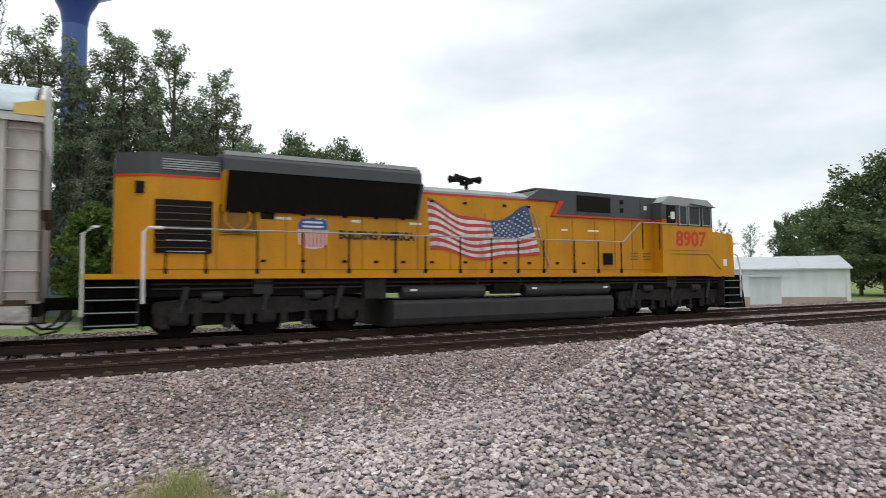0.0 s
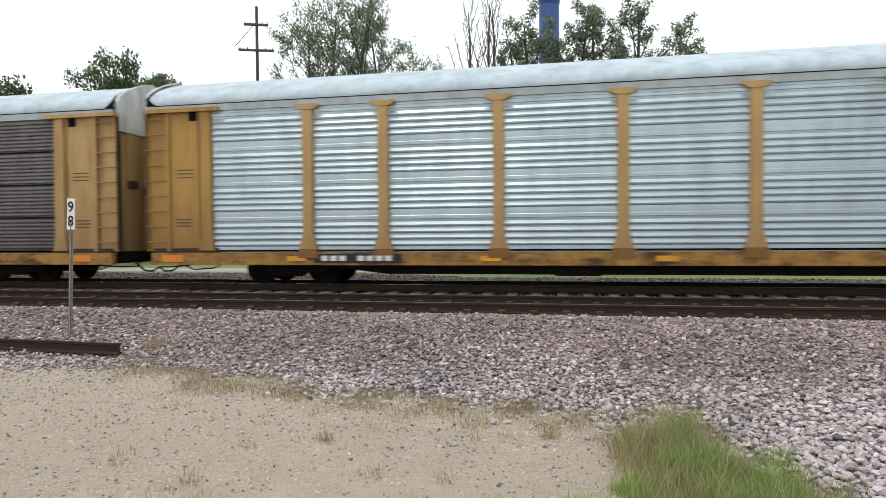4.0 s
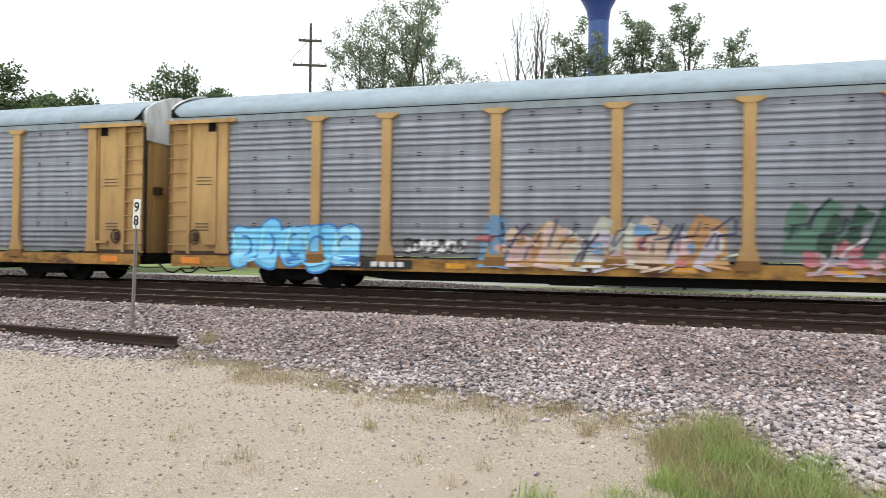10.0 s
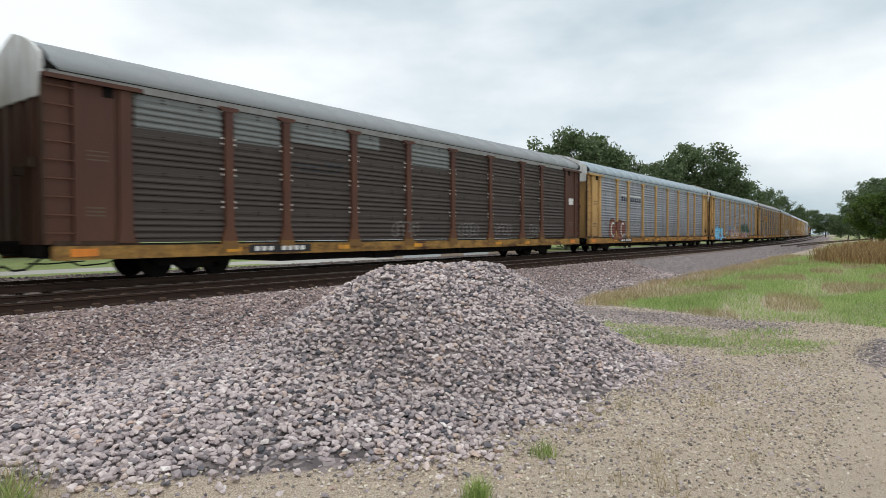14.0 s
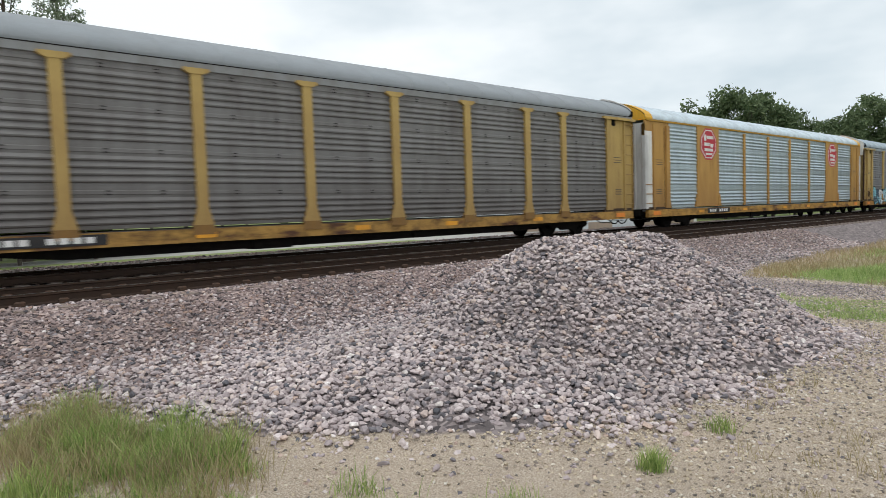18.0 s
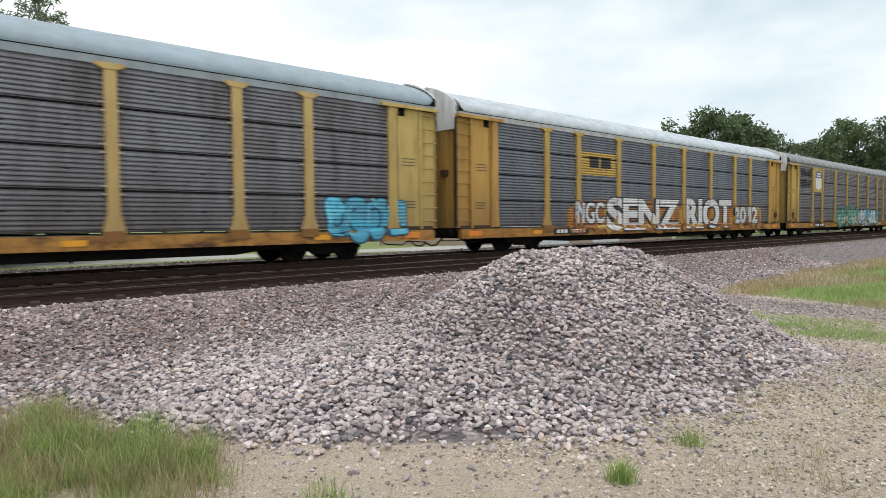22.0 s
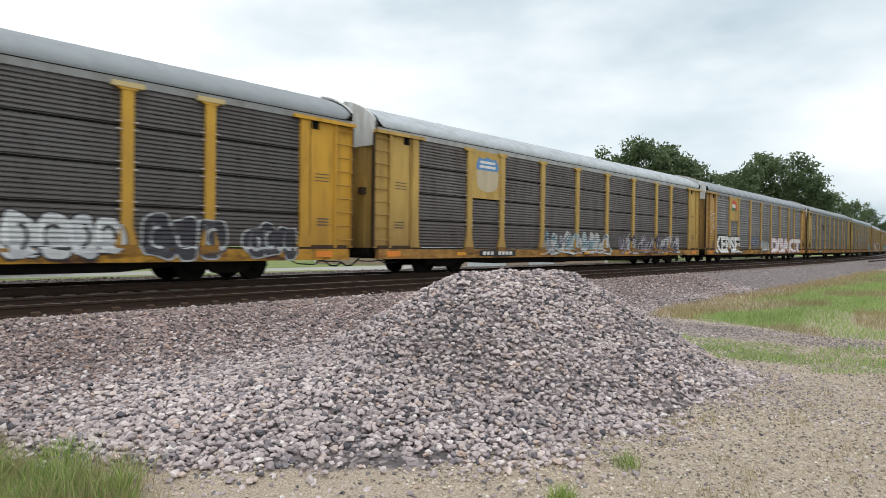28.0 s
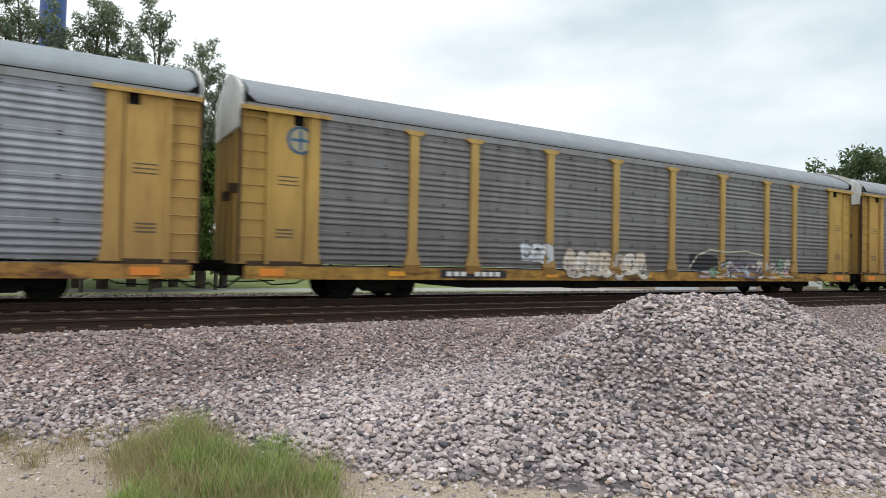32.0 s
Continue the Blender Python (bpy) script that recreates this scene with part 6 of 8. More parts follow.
for i, (a, b) in enumerate(((-1.2, 1.8), (1.9, 4.4), (4.8, 7.1), (7.6, 9.6), (10.2, 11.8))):
    c.throwup(a, b, 0.6, 1.75 - 0.05 * i, [(0.04, 0.04, 0.05), (0.055, 0.055, 0.065)] if i != 2 else [(0.5, 0.52, 0.53), (0.42, 0.44, 0.46)], 190 + i, 6, (0.40, 0.42, 0.43) if i != 2 else INK)
c.flatpatch("emblem_ring", [blob(-12.65, 3.53, 0.27, 0.2, random.Random(1), 18, 0.02)], (0.45, 0.10, 0.03), -1.499)
c.flatpatch("emblem_bar", [[(-13.0, 3.4), (-12.3, 3.5), (-12.3, 3.66), (-13.0, 3.56)]], INK, -1.503)
c = Car(20, "grey autorack car with red sign panel and block-letter graffiti", "ribbed", (0.255, 0.26, 0.245), (0.42, 0.28, 0.08), (0.45, 0.28, 0.07), (0.40, 0.22, 0.05), (0.43, 0.45, 0.47), dirt=0.28)
c.patch("sign_panel", [rect(-7.0, -4.5, 2.9, 4.55)], (0.55, 0.085, 0.02), -0.010, "orange-red sign panel")
c.patch("sign_bars", [rect(-6.7 + 0.22 * i, -6.52 + 0.22 * i, 3.95 - 0.42 * r, 4.13 - 0.42 * r) for r, n_ in ((0, 8), (1, 7), (2, 7)) for i in range(n_)], WHITE, -0.018)
c.patch("sign_bars", [rect(-6.7, -6.5, 3.93 - 0.42 * r, 4.22 - 0.42 * r) for r in range(3)], WHITE, -0.018)
c.patch("graffiti_ground", [rect(-1.75, 4.6, 0.60, 1.80)], (0.42, 0.47, 0.50), -0.003)
c.word("GNAR", -1.0, 4.3, 0.68, 1.75, (0.22, 0.035, 0.03), (0.55, 0.58, 0.58), 0.03)
c.patch("graffiti", [rect(-1.75, -1.15, 0.62, 1.75)], (0.42, 0.55, 0.6), -0.01)
c.throwup(4.8, 9.0, 0.62, 1.5, [(0.5, 0.55, 0.5), (0.42, 0.50, 0.45), (0.58, 0.6, 0.56)], 200, 8)
c = Car(21, "grey autorack car with pastel graffiti along its lower edge", "ribbed", (0.255, 0.26, 0.25), (0.42, 0.28, 0.085), (0.46, 0.30, 0.075), (0.40, 0.23, 0.05), (0.43, 0.45, 0.48), dirt=0.3)
c.wildstyle(3.0, 8.8, 0.62, 1.55, [(0.34, 0.27, 0.32), (0.16, 0.26, 0.20), (0.42, 0.40, 0.34), (0.13, 0.11, 0.15), (0.33, 0.38, 0.43), (0.46, 0.42, 0.38)], 210, (0.05, 0.05, 0.07))
c.patch("graffiti_shape", [bubble(3.2, 1.25, 0.75, 0.32, random.Random(4))], (0.02, 0.02, 0.025), -0.026, "black sprayed shape")
c.patch("graffiti_stroke", ribbon([(2.4, 1.0), (2.9, 1.5), (3.6, 1.72), (4.6, 1.66), (5.8, 1.72), (7.0, 1.6)], 0.035), (0.46, 0.44, 0.36), -0.028)
c.throwup(-3.7, 0.1, 0.6, 1.5, [(0.52, 0.46, 0.38), (0.4, 0.36, 0.32), (0.55, 0.52, 0.48)], 211, 8)
c.throwup(-5.4, -4.2, 1.05, 1.7, [(0.55, 0.58, 0.62), (0.45, 0.5, 0.56)], 212, 3)
c.emblem(-12.4, 4.0, 0.36, (0.06, 0.12, 0.2), (0.36, 0.33, 0.22), (0.06, 0.14, 0.26))
c = Car(22, "silvery blue autorack car with golden end panels", "ribbed", (0.40, 0.44, 0.46), PALE, (0.46, 0.29, 0.08), SILL, ROOFG, dirt=0.25)
c.throwup(-4, 6, 0.7, 1.5, [(0.4, 0.45, 0.42), (0.3, 0.36, 0.36)], 220, 9)
# ---- the locomotive: origin at its middle, front +x, near side -y, z above the rail ----
engine = thing("diesel_locomotive", "yellow and grey six-axle diesel locomotive with flag mural", "locomotive")
L_YEL = rough_paint("engine_yellow", (0.50, 0.222, 0.004), 0.45, 0, (0.27, 0.12, 0.01), 0.5, 0.8, 0.04)
L_GREY = rough_paint("engine_grey", (0.055, 0.060, 0.067), 0.42, 0, (0.05, 0.05, 0.05), 0.5, 0.8, 0.05)
L_PALE = rough_paint("roof_grey", (0.30, 0.32, 0.33), 0.5, 0, (0.15, 0.15, 0.15), 0.5, 0.8, 0.05, False)
L_RED = rough_paint("engine_red", (0.50, 0.035, 0.012), 0.4, 0, (0.3, 0.05, 0.02), 0.3, 2, 0.02)
L_DARK = rough_paint("dark_grille", (0.006, 0.005, 0.005), 0.6, 0.2, (0.016, 0.011, 0.008), 0.5, 3, 0.2)
L_TANK = rough_paint("tank_grey", (0.035, 0.035, 0.037), 0.5, 0, (0.06, 0.052, 0.046), 0.5, 1.0, 0.1)
L_WHITE = rough_paint("handrail_white", (0.70, 0.70, 0.68), 0.5, 0, (0.3, 0.26, 0.2), 0.4, 5, 0.02)
L_LINE = rough_paint("panel_seam", (0.22, 0.11, 0.01), 0.5, 0, (0.12, 0.06, 0.01), 0.4, 5, 0.02)

for m_ in (L_DARK, L_TANK):
    m_.node_tree.nodes["Principled BSDF"].inputs["Specular IOR Level"].default_value = 0.15
HB = 1.02   # half width of the hood
# plan of the rear hood with its cut-off corners
plan = [(-10.15, -0.55), (-9.45, -HB), (8.0, -HB), (8.0, HB), (-9.45, HB), (-10.15, 0.55)]
part("hood", Shape().prism(plan, 1.50, 3.78, "z"), L_YEL, engine, "yellow long hood")
part("hood_roof_rear", Shape().prism([(-10.15, -0.5), (-9.45, -HB), (-7.9, -HB), (-7.9, HB), (-9.45, HB), (-10.15, 0.5)], 3.78, 4.30, "z"), L_GREY, engine, "dark grey roof")
part("red_stripe", Shape().prism([(-10.16, -0.56), (-9.455, -HB - 0.008), (-7.85, -HB - 0.008), (-7.85, HB), (-9.45, HB), (-10.16, 0.55)], 3.74, 3.80, "z"), L_RED, engine)
for k in range(5):
    part("louvre", Shape().box(-9.2 + 0.0, -HB - 0.025, 3.92 + 0.055 * k, -7.95, -HB + 0.01, 3.95 + 0.055 * k), L_PALE, engine)
# flared radiators
part("radiator_hood", Shape().prism([(-1.50, 3.93), (-1.50, 4.20), (-1.35, 4.36), (-0.6, 4.46), (0.6, 4.46), (1.35, 4.36), (1.50, 4.20), (1.50, 3.93)], -7.9, -2.75, "x"), L_GREY, engine, "flared grey radiator housing")
part("radiator_edge", Shape().box(-7.9, -1.42, 4.30, -2.85, -1.30, 4.40), L_PALE, engine)
part("radiator_grille", Shape().prism([(-1.46, 3.925), (-1.12, 3.02), (1.12, 3.02), (1.46, 3.925)], -7.8, -2.8, "x"), L_DARK, engine, "black sloping radiator grille")
for x in (-7.87, -2.72):
    part("radiator_cheek", Shape().prism([(-1.50, 3.93), (-1.10, 2.98), (-1.0, 3.93)], x - 0.04, x + 0.04, "x"), L_YEL if x < -5 else L_GREY, engine)
for x in (-6.6, -5.3, -4.0):
    part("roof_fan", Shape().prism([(x + 0.55 * math.cos(0.524 * k), 0.55 * math.sin(0.524 * k)) for k in range(12)], 4.46, 4.54, "z"), L_DARK, engine)
# middle hood
part("hood_roof_mid", Shape().prism([(-HB, 3.78), (-HB, 3.86), (-0.75, 4.0), (0.75, 4.0), (HB, 3.86), (HB, 3.78)], -2.72, 1.2, "x"), L_PALE, engine, "pale grey mid roof")
part("red_stripe", Shape().box(-2.7, -HB - 0.008, 3.74, 2.55, -HB + 0.01, 3.80), L_RED, engine)
horn = part("horn", Shape().tube([(-0.42, 0, 3.98), (-0.42, 0, 4.35)], 0.06, 6).box(-0.52, -0.25, 4.28, -0.32, 0.25, 4.38), L_DARK, engine, "roof horn cluster")
for y, a in ((-0.18, -1), (0.0, 1), (0.18, -1)):
    part("trumpet", Shape().tube([(-0.42, y, 4.42), (-0.42 + 0.35 * a, y, 4.45), (-0.42 + 0.5 * a, y, 4.45)], 0.045, 8, 2.8), L_DARK, horn)
# inertial filter and dynamic brake housing
part("filter_housing", Shape().prism([(1.1, 3.80), (1.6, 4.12), (3.0, 4.16), (7.3, 4.12), (7.3, 3.36), (2.12, 3.36), (2.46, 3.78)], -HB - 0.06, HB + 0.06), L_GREY, engine, "grey equipment housing")
part("red_stripe", Shape().prism([(2.36, 3.80), (2.56, 3.80), (2.24, 3.37), (8.0, 3.37), (8.0, 3.31), (2.06, 3.31)], -HB - 0.075, -HB), L_RED, engine)
part("filter_grille", Shape().box(3.1, -HB - 0.085, 3.50, 4.55, -HB, 4.02), L_DARK, engine, "dark intake screen")
part("grille_frame", Shape().box(3.02, -HB - 0.075, 3.44, 4.63, -HB, 3.49).box(3.02, -HB - 0.075, 4.03, 4.63, -HB, 4.08), L_GREY, engine)
part("roof_hatch", Shape().box(1.7, -0.7, 4.14, 2.7, 0.7, 4.24, 0.03), L_GREY, engine)
for x, z in ((5.0, 3.9), (5.0, 3.62), (6.1, 3.75)):
    part("cover", Shape().box(x, -HB - 0.08, z - 0.07, x + 0.14, -HB, z + 0.07), L_DARK if x < 6 else L_WHITE, engine)
part("louvre_door", Shape().box(5.95, -HB - 0.078, 3.45, 6.45, -HB, 4.02), L_GREY, engine)
# cab
cab = part("cab", Shape().prism([(6.55, 1.50), (6.55, 3.95), (6.9, 4.15), (8.8, 4.10), (9.12, 3.92), (9.15, 3.0), (9.15, 1.5)], -1.50, 1.50), L_YEL, engine, "wide operator's cab")
part("cab_roof", Shape().prism([(6.5, 3.93), (6.85, 4.17), (8.85, 4.12), (9.2, 3.90), (9.1, 3.86), (6.55, 3.86)], -1.54, 1.54), L_PALE, cab, "pale grey cab roof")
part("cab_upper", Shape().box(6.54, -1.512, 3.36, 8.02, -1.49, 3.92), L_GREY, cab)
# black sheet on the solid cab gives the panes an unlit interior
part("window_backing", Shape().box(7.3, -1.51, 3.16, 9.12, -1.49, 3.90), L_DARK, cab, "black backing for the unlit cab behind the windows")
part("cab_back", Shape().box(6.50, -1.51, 3.34, 6.56, -0.9, 3.93), L_GREY, cab, "grey upper cab back wall")
part("red_stripe", Shape().box(6.49, -1.515, 3.29, 6.56, -0.9, 3.34).box(6.5, -1.518, 3.29, 7.35, -1.49, 3.34), L_RED, cab)
for a, b in ((6.75, 7.2), (7.42, 7.75), (7.90, 8.42), (8.62, 9.02)):
    win = part("window", Shape().box(a, -1.522, 3.22, b, -1.512, 3.84), M_GLASS if a > 7.3 else L_DARK, cab, "side window")
    if a > 7.3:
        part("frame", Shape().box(a - 0.04, -1.53, 3.18, a, -1.51, 3.88).box(b, -1.53, 3.18, b + 0.04, -1.51, 3.88).box(a, -1.53, 3.84, b, -1.51, 3.88).box(a, -1.53, 3.18, b, -1.51, 3.22), L_PALE, win)
part("windshield", Shape().box(9.15, -1.35, 3.15, 9.18, 1.35, 3.8), M_GLASS, cab)
part("sunshade", Shape().prism([(7.9, 3.92), (9.05, 3.84), (9.05, 3.87), (7.9, 3.96)], -1.72, -1.5), L_PALE, cab)
part("mirror", Shape().box(6.78, -1.72, 3.35, 6.92, -1.66, 3.6).tube([(6.85, -1.5, 3.45), (6.85, -1.68, 3.45)], 0.015), L_WHITE, cab)
for i in range(3):
    part("antenna_dome", Shape().box(7.0 + 0.5 * i, -0.3, 4.14, 7.25 + 0.5 * i, 0.3, 4.26, 0.05), L_GREY, cab)
part("nose", Shape().prism([(9.1, 1.35), (9.1, 3.02), (10.15, 2.92), (10.35, 2.75), (10.4, 1.35)], -1.28, 1.28), L_YEL, engine, "yellow short nose")
part("nose_side", Shape().prism([(9.1, 1.35), (9.1, 3.0), (10.25, 2.93), (10.32, 2.8), (10.36, 1.35)], -1.46, -1.25), L_YEL, engine)
part("white_placard", Shape().box(9.75, -1.468, 1.75, 9.95, -1.458, 2.0), L_WHITE, engine)
part("number_board", fit_text("8907", 7.2, 8.8, 2.42, 2.98, -1.506, 0.03), L_RED, cab, "red road number")
part("cab_line", Shape().box(6.7, -1.505, 2.28, 9.1, -1.50, 2.30).box(7.0, -1.505, 2.16, 8.6, -1.50, 2.18), L_LINE, cab)
# hood doors, seams and fittings
for x in (-8.0, -7.05, -6.35, -5.3, -4.3, -3.3, -2.65, -1.6, -0.4, 0.7, 1.9, 2.95, 3.9, 4.8, 5.6):
    part("door_seam", Shape().box(x - 0.012, -HB - 0.008, 1.62, x + 0.012, -HB, 3.0 if x < -2.8 else 3.3), L_LINE, engine)
part("door_seam", Shape().box(-9.4, -HB - 0.008, 1.60, 6.5, -HB, 1.62), L_LINE, engine)
srng = random.Random(8)
for x in (-6.9, -5.9, -4.8, -3.9, -3.1, -2.2, -1.1, 0.3, 1.2, 2.3, 3.4):
    for z in (1.82, 3.0 if x < -2.7 else 3.55):
        part("latch", Shape().box(x - 0.06, -HB - 0.03, z - 0.03, x + 0.06, -HB, z + 0.03), L_DARK, engine)
    if srng.random() < 0.8:
        part("notice", Shape().box(x + 0.2, -HB - 0.006, 2.86, x + 0.2 + srng.uniform(0.15, 0.5), -HB, 2.92), L_WHITE, engine)
part("rear_screen", Shape().box(-9.35, -HB - 0.03, 1.98, -8.1, -HB + 0.01, 3.22), L_DARK, engine, "dark mesh screen")
for k in range(7):
    part("screen_slat", Shape().box(-9.33, -HB - 0.045, 2.1 + 0.16 * k, -8.12, -HB - 0.02, 2.12 + 0.16 * k), rough_paint("rust_bar", (0.12, 0.06, 0.03)) if k == 0 else bpy.data.materials["rust_bar"], engine)
part("rear_number_box", Shape().box(-9.75, -0.95, 3.35, -9.5, -0.82, 3.62), L_DARK, engine)
part("valve_recess", Shape().box(-7.95, -HB - 0.02, 2.45, -7.1, -HB + 0.01, 3.2, 0.05), L_LINE, engine, "recessed valve bay")
part("valve_wheel", Shape().tube([(-7.52 + 0.3 * math.cos(0.4 * k), -HB - 0.06, 2.85 + 0.3 * math.sin(0.4 * k)) for k in range(17)], 0.03, 6), L_YEL, engine)
part("gauge_window", Shape().box(-6.98, -HB - 0.012, 2.85, -6.62, -HB, 3.15), L_DARK, engine)
part("vent_block", Shape().box(4.25, -HB - 0.08, 1.78, 4.62, -HB, 2.16), L_DARK, engine)
for x in (5.5, 6.1):
    for z in (1.95, 2.05, 2.15):
        part("louvre", Shape().box(x, -HB - 0.012, z, x + 0.36, -HB, z + 0.045), L_LINE, engine)
# shield, slogan and flag
sh = lambda pts: [(-6.05 + 0.80 * u, 2.12 + 0.85 * v) for u, v in pts]
# dark arch laid on the hood as the shaded upper part of the valve recess
part("recess_dark_arch", Shape().prism([(-7.92, 3.05), (-7.75, 3.2), (-7.3, 3.2), (-7.12, 3.05), (-7.12, 2.98), (-7.92, 2.98)], -HB - 0.05, -HB), L_DARK, engine, "dark arch for the shaded top of the recess")
part("shield_lower", flat_poly([sh([(0.5, 0.0), (0.82, 0.06), (0.95, 0.16), (0.98, 0.60), (0.02, 0.60), (0.05, 0.16), (0.18, 0.06)])], -HB - 0.010), spray((0.62, 0.60, 0.58)), engine)
part("shield_stripes", flat_poly([[(-6.05 + 0.8 * (0.10 + 0.125 * i), 2.20), (-6.05 + 0.8 * (0.16 + 0.125 * i), 2.17), (-6.05 + 0.8 * (0.16 + 0.125 * i), 2.62), (-6.05 + 0.8 * (0.10 + 0.125 * i), 2.62)] for i in range(7)], -HB - 0.014), L_RED, engine)
part("shield_upper", flat_poly([sh([(0.05, 0.60), (0.95, 0.60), (1.0, 0.72), (0.93, 0.84), (0.86, 0.94), (0.70, 0.90), (0.5, 0.97), (0.30, 0.90), (0.14, 0.94), (0.07, 0.84), (0.0, 0.72)])], -HB - 0.014), spray((0.03, 0.09, 0.30)), engine)
part("shield_bars", flat_poly([rect(-5.9, -5.4, 2.79, 2.84), rect(-5.92, -5.38, 2.68, 2.73)], -HB - 0.018), L_WHITE, engine)
part("slogan", fit_text("BUILDING AMERICA", -4.95, -2.75, 2.40, 2.64, -HB - 0.010, 0.045), spray((0.035, 0.015, 0.012)), engine, "dark slogan lettering")


def flag_at(u, v):
    """A point of the waving flag: u along it, v up it."""
    w = 0.25 * math.sin(6.4 * u + 1.4) + 0.10 * math.sin(12 * u + 2 * v)
    return (-2.35 + 3.75 * u + 0.42 * (0.5 - v) * u * 1.1 + 0.10 * (1 - v) * (u < 0.02), 1.98 + 1.28 * v + w * (0.45 + 0.55 * v) + 0.16 * (1 - u) * 0.4)


def flag_piece(u0, u1, v0, v1, n):
    lo = [flag_at(u0 + (u1 - u0) * k / n, v0) for k in range(n + 1)]
    hi = [flag_at(u0 + (u1 - u0) * k / n, v1) for k in range(n + 1)]
    return [[lo[k], lo[k + 1], hi[k + 1], hi[k]] for k in range(n)]


FLAG_R = rough_paint("mural_red", (0.42, 0.05, 0.04), 0.45, 0, (0.22, 0.05, 0.05), 0.5, 2.5, 0.02)
FLAG_W = rough_paint("mural_white", (0.62, 0.60, 0.60), 0.45, 0, (0.24, 0.23, 0.27), 0.85, 2.5, 0.02)
FLAG_B = rough_paint("mural_blue", (0.035, 0.06, 0.14), 0.45, 0, (0.08, 0.14, 0.24), 0.5, 2.5, 0.02)
for k in range(13):
    part("flag_stripe", flat_poly(flag_piece(0, 1, k / 13, (k + 1) / 13, 26), -HB - 0.012), FLAG_R if k % 2 == 0 else FLAG_W, engine)
part("flag_canton", flat_poly(flag_piece(0.60, 1.0, 6 / 13, 1.0, 12), -HB - 0.017), FLAG_B, engine)
stars = []
for r_ in range(7):
    for q in range(7):
        u, v = 0.63 + 0.052 * q + 0.026 * (r_ % 2), 0.50 + 0.067 * r_
        if u < 0.985:
            cx, cz = flag_at(u, v)
            stars.append([(cx + (0.042 if k % 2 == 0 else 0.018) * math.sin(k * math.pi / 5), cz + (0.042 if k % 2 == 0 else 0.018) * math.cos(k * math.pi / 5)) for k in range(10)])
tagged(part("flag_stars", flat_poly(stars, -HB - 0.021), FLAG_W, engine), kind="stuff")
part("flag_pole", Shape().tube([(1.35, -HB - 0.03, 3.38), (1.98, -HB - 0.03, 1.70)], 0.02, 6), L_PALE, engine)
# walkway, frame and end platforms
part("walkway", Shape().box(-10.75, -1.54, 1.40, 9.1, 1.54, 1.50), L_YEL, engine, "yellow-edged walkway")
part("sill_stripe", Shape().box(-10.75, -1.552, 1.385, 10.1, -1.54, 1.44), L_YEL, engine)
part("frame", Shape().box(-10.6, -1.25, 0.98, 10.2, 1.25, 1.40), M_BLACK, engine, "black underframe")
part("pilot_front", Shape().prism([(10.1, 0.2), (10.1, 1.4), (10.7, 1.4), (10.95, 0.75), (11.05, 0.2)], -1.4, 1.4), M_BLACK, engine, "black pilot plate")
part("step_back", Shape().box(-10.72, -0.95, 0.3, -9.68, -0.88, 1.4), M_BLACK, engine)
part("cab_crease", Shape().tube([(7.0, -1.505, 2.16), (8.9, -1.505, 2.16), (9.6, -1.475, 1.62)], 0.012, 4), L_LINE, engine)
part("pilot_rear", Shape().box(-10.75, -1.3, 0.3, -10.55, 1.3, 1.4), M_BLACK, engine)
for s_ in (-1, 1):
    a, b = (10.6, 11.35) if s_ > 0 else (-11.35, -10.6)
    part("coupler", Shape().box(a, -0.15, 0.7, b, 0.15, 0.98, 0.03), M_BLACK, engine)
    st = part("step_well", Shape().box(s_ * 10.2 - 0.5, -1.0, 0.35, s_ * 10.2 + 0.5, -0.96, 1.40), M_BLACK, engine, "boarding steps")
    for d in (-0.515, 0.515):
        part("step_side", Shape().box(s_ * 10.2 + d - 0.015, -1.52, 0.30, s_ * 10.2 + d + 0.015, -0.9, 1.42), M_TRUCK, st)
    for k in range(4):
        part("tread", Shape().box(s_ * 10.2 - 0.5, -1.54, 0.38 + 0.27 * k, s_ * 10.2 + 0.5, -1.1, 0.41 + 0.27 * k), M_TRUCK, st)
        part("tread_nosing", Shape().box(s_ * 10.2 - 0.5, -1.55, 0.395 + 0.27 * k, s_ * 10.2 + 0.5, -1.53, 0.415 + 0.27 * k), L_PALE, st)
    part("air_hose", Shape().tube([(s_ * 11.0, -0.5, 0.75), (s_ * 11.3, -0.52, 0.4), (s_ * 11.5, -0.5, 0.3), (s_ * 11.75, -0.45, 0.5)], 0.03, 6), M_HOSE, engine)
    part("air_hose", Shape().tube([(s_ * 10.9, -0.8, 0.6), (s_ * 11.2, -0.82, 0.28), (s_ * 11.5, -0.8, 0.22), (s_ * 11.8, -0.7, 0.4)], 0.025, 6), M_HOSE, engine)
part("grab_rail", Shape().tube([(-10.75, -1.5, 0.6), (-10.75, -1.5, 2.35), (-10.55, -1.5, 2.5), (-10.45, -1.5, 2.5)], 0.028, 8), L_WHITE, engine, "white corner handrail")
part("grab_rail", Shape().tube([(-9.6, -1.56, 0.85), (-9.6, -1.56, 2.42), (-9.5, -1.54, 2.52), (-9.2, -1.5, 2.52)], 0.035, 8), L_WHITE, engine, "white corner handrail")
part("grab_rail", Shape().tube([(10.3, -1.5, 2.2), (10.5, -1.5, 2.15), (10.65, -1.5, 1.7), (10.65, -1.5, 0.6)], 0.03, 8), L_WHITE, engine, "white corner handrail")
part("handrail", Shape().tube([(-9.2, -1.5, 2.52), (4.75, -1.5, 2.52)], 0.022, 6), L_PALE, engine, "long side handrail")
part("handrail", Shape().tube([(4.7, -1.5, 2.52), (5.5, -1.5, 3.2), (7.3, -1.52, 3.2)], 0.022, 6), L_PALE, engine)
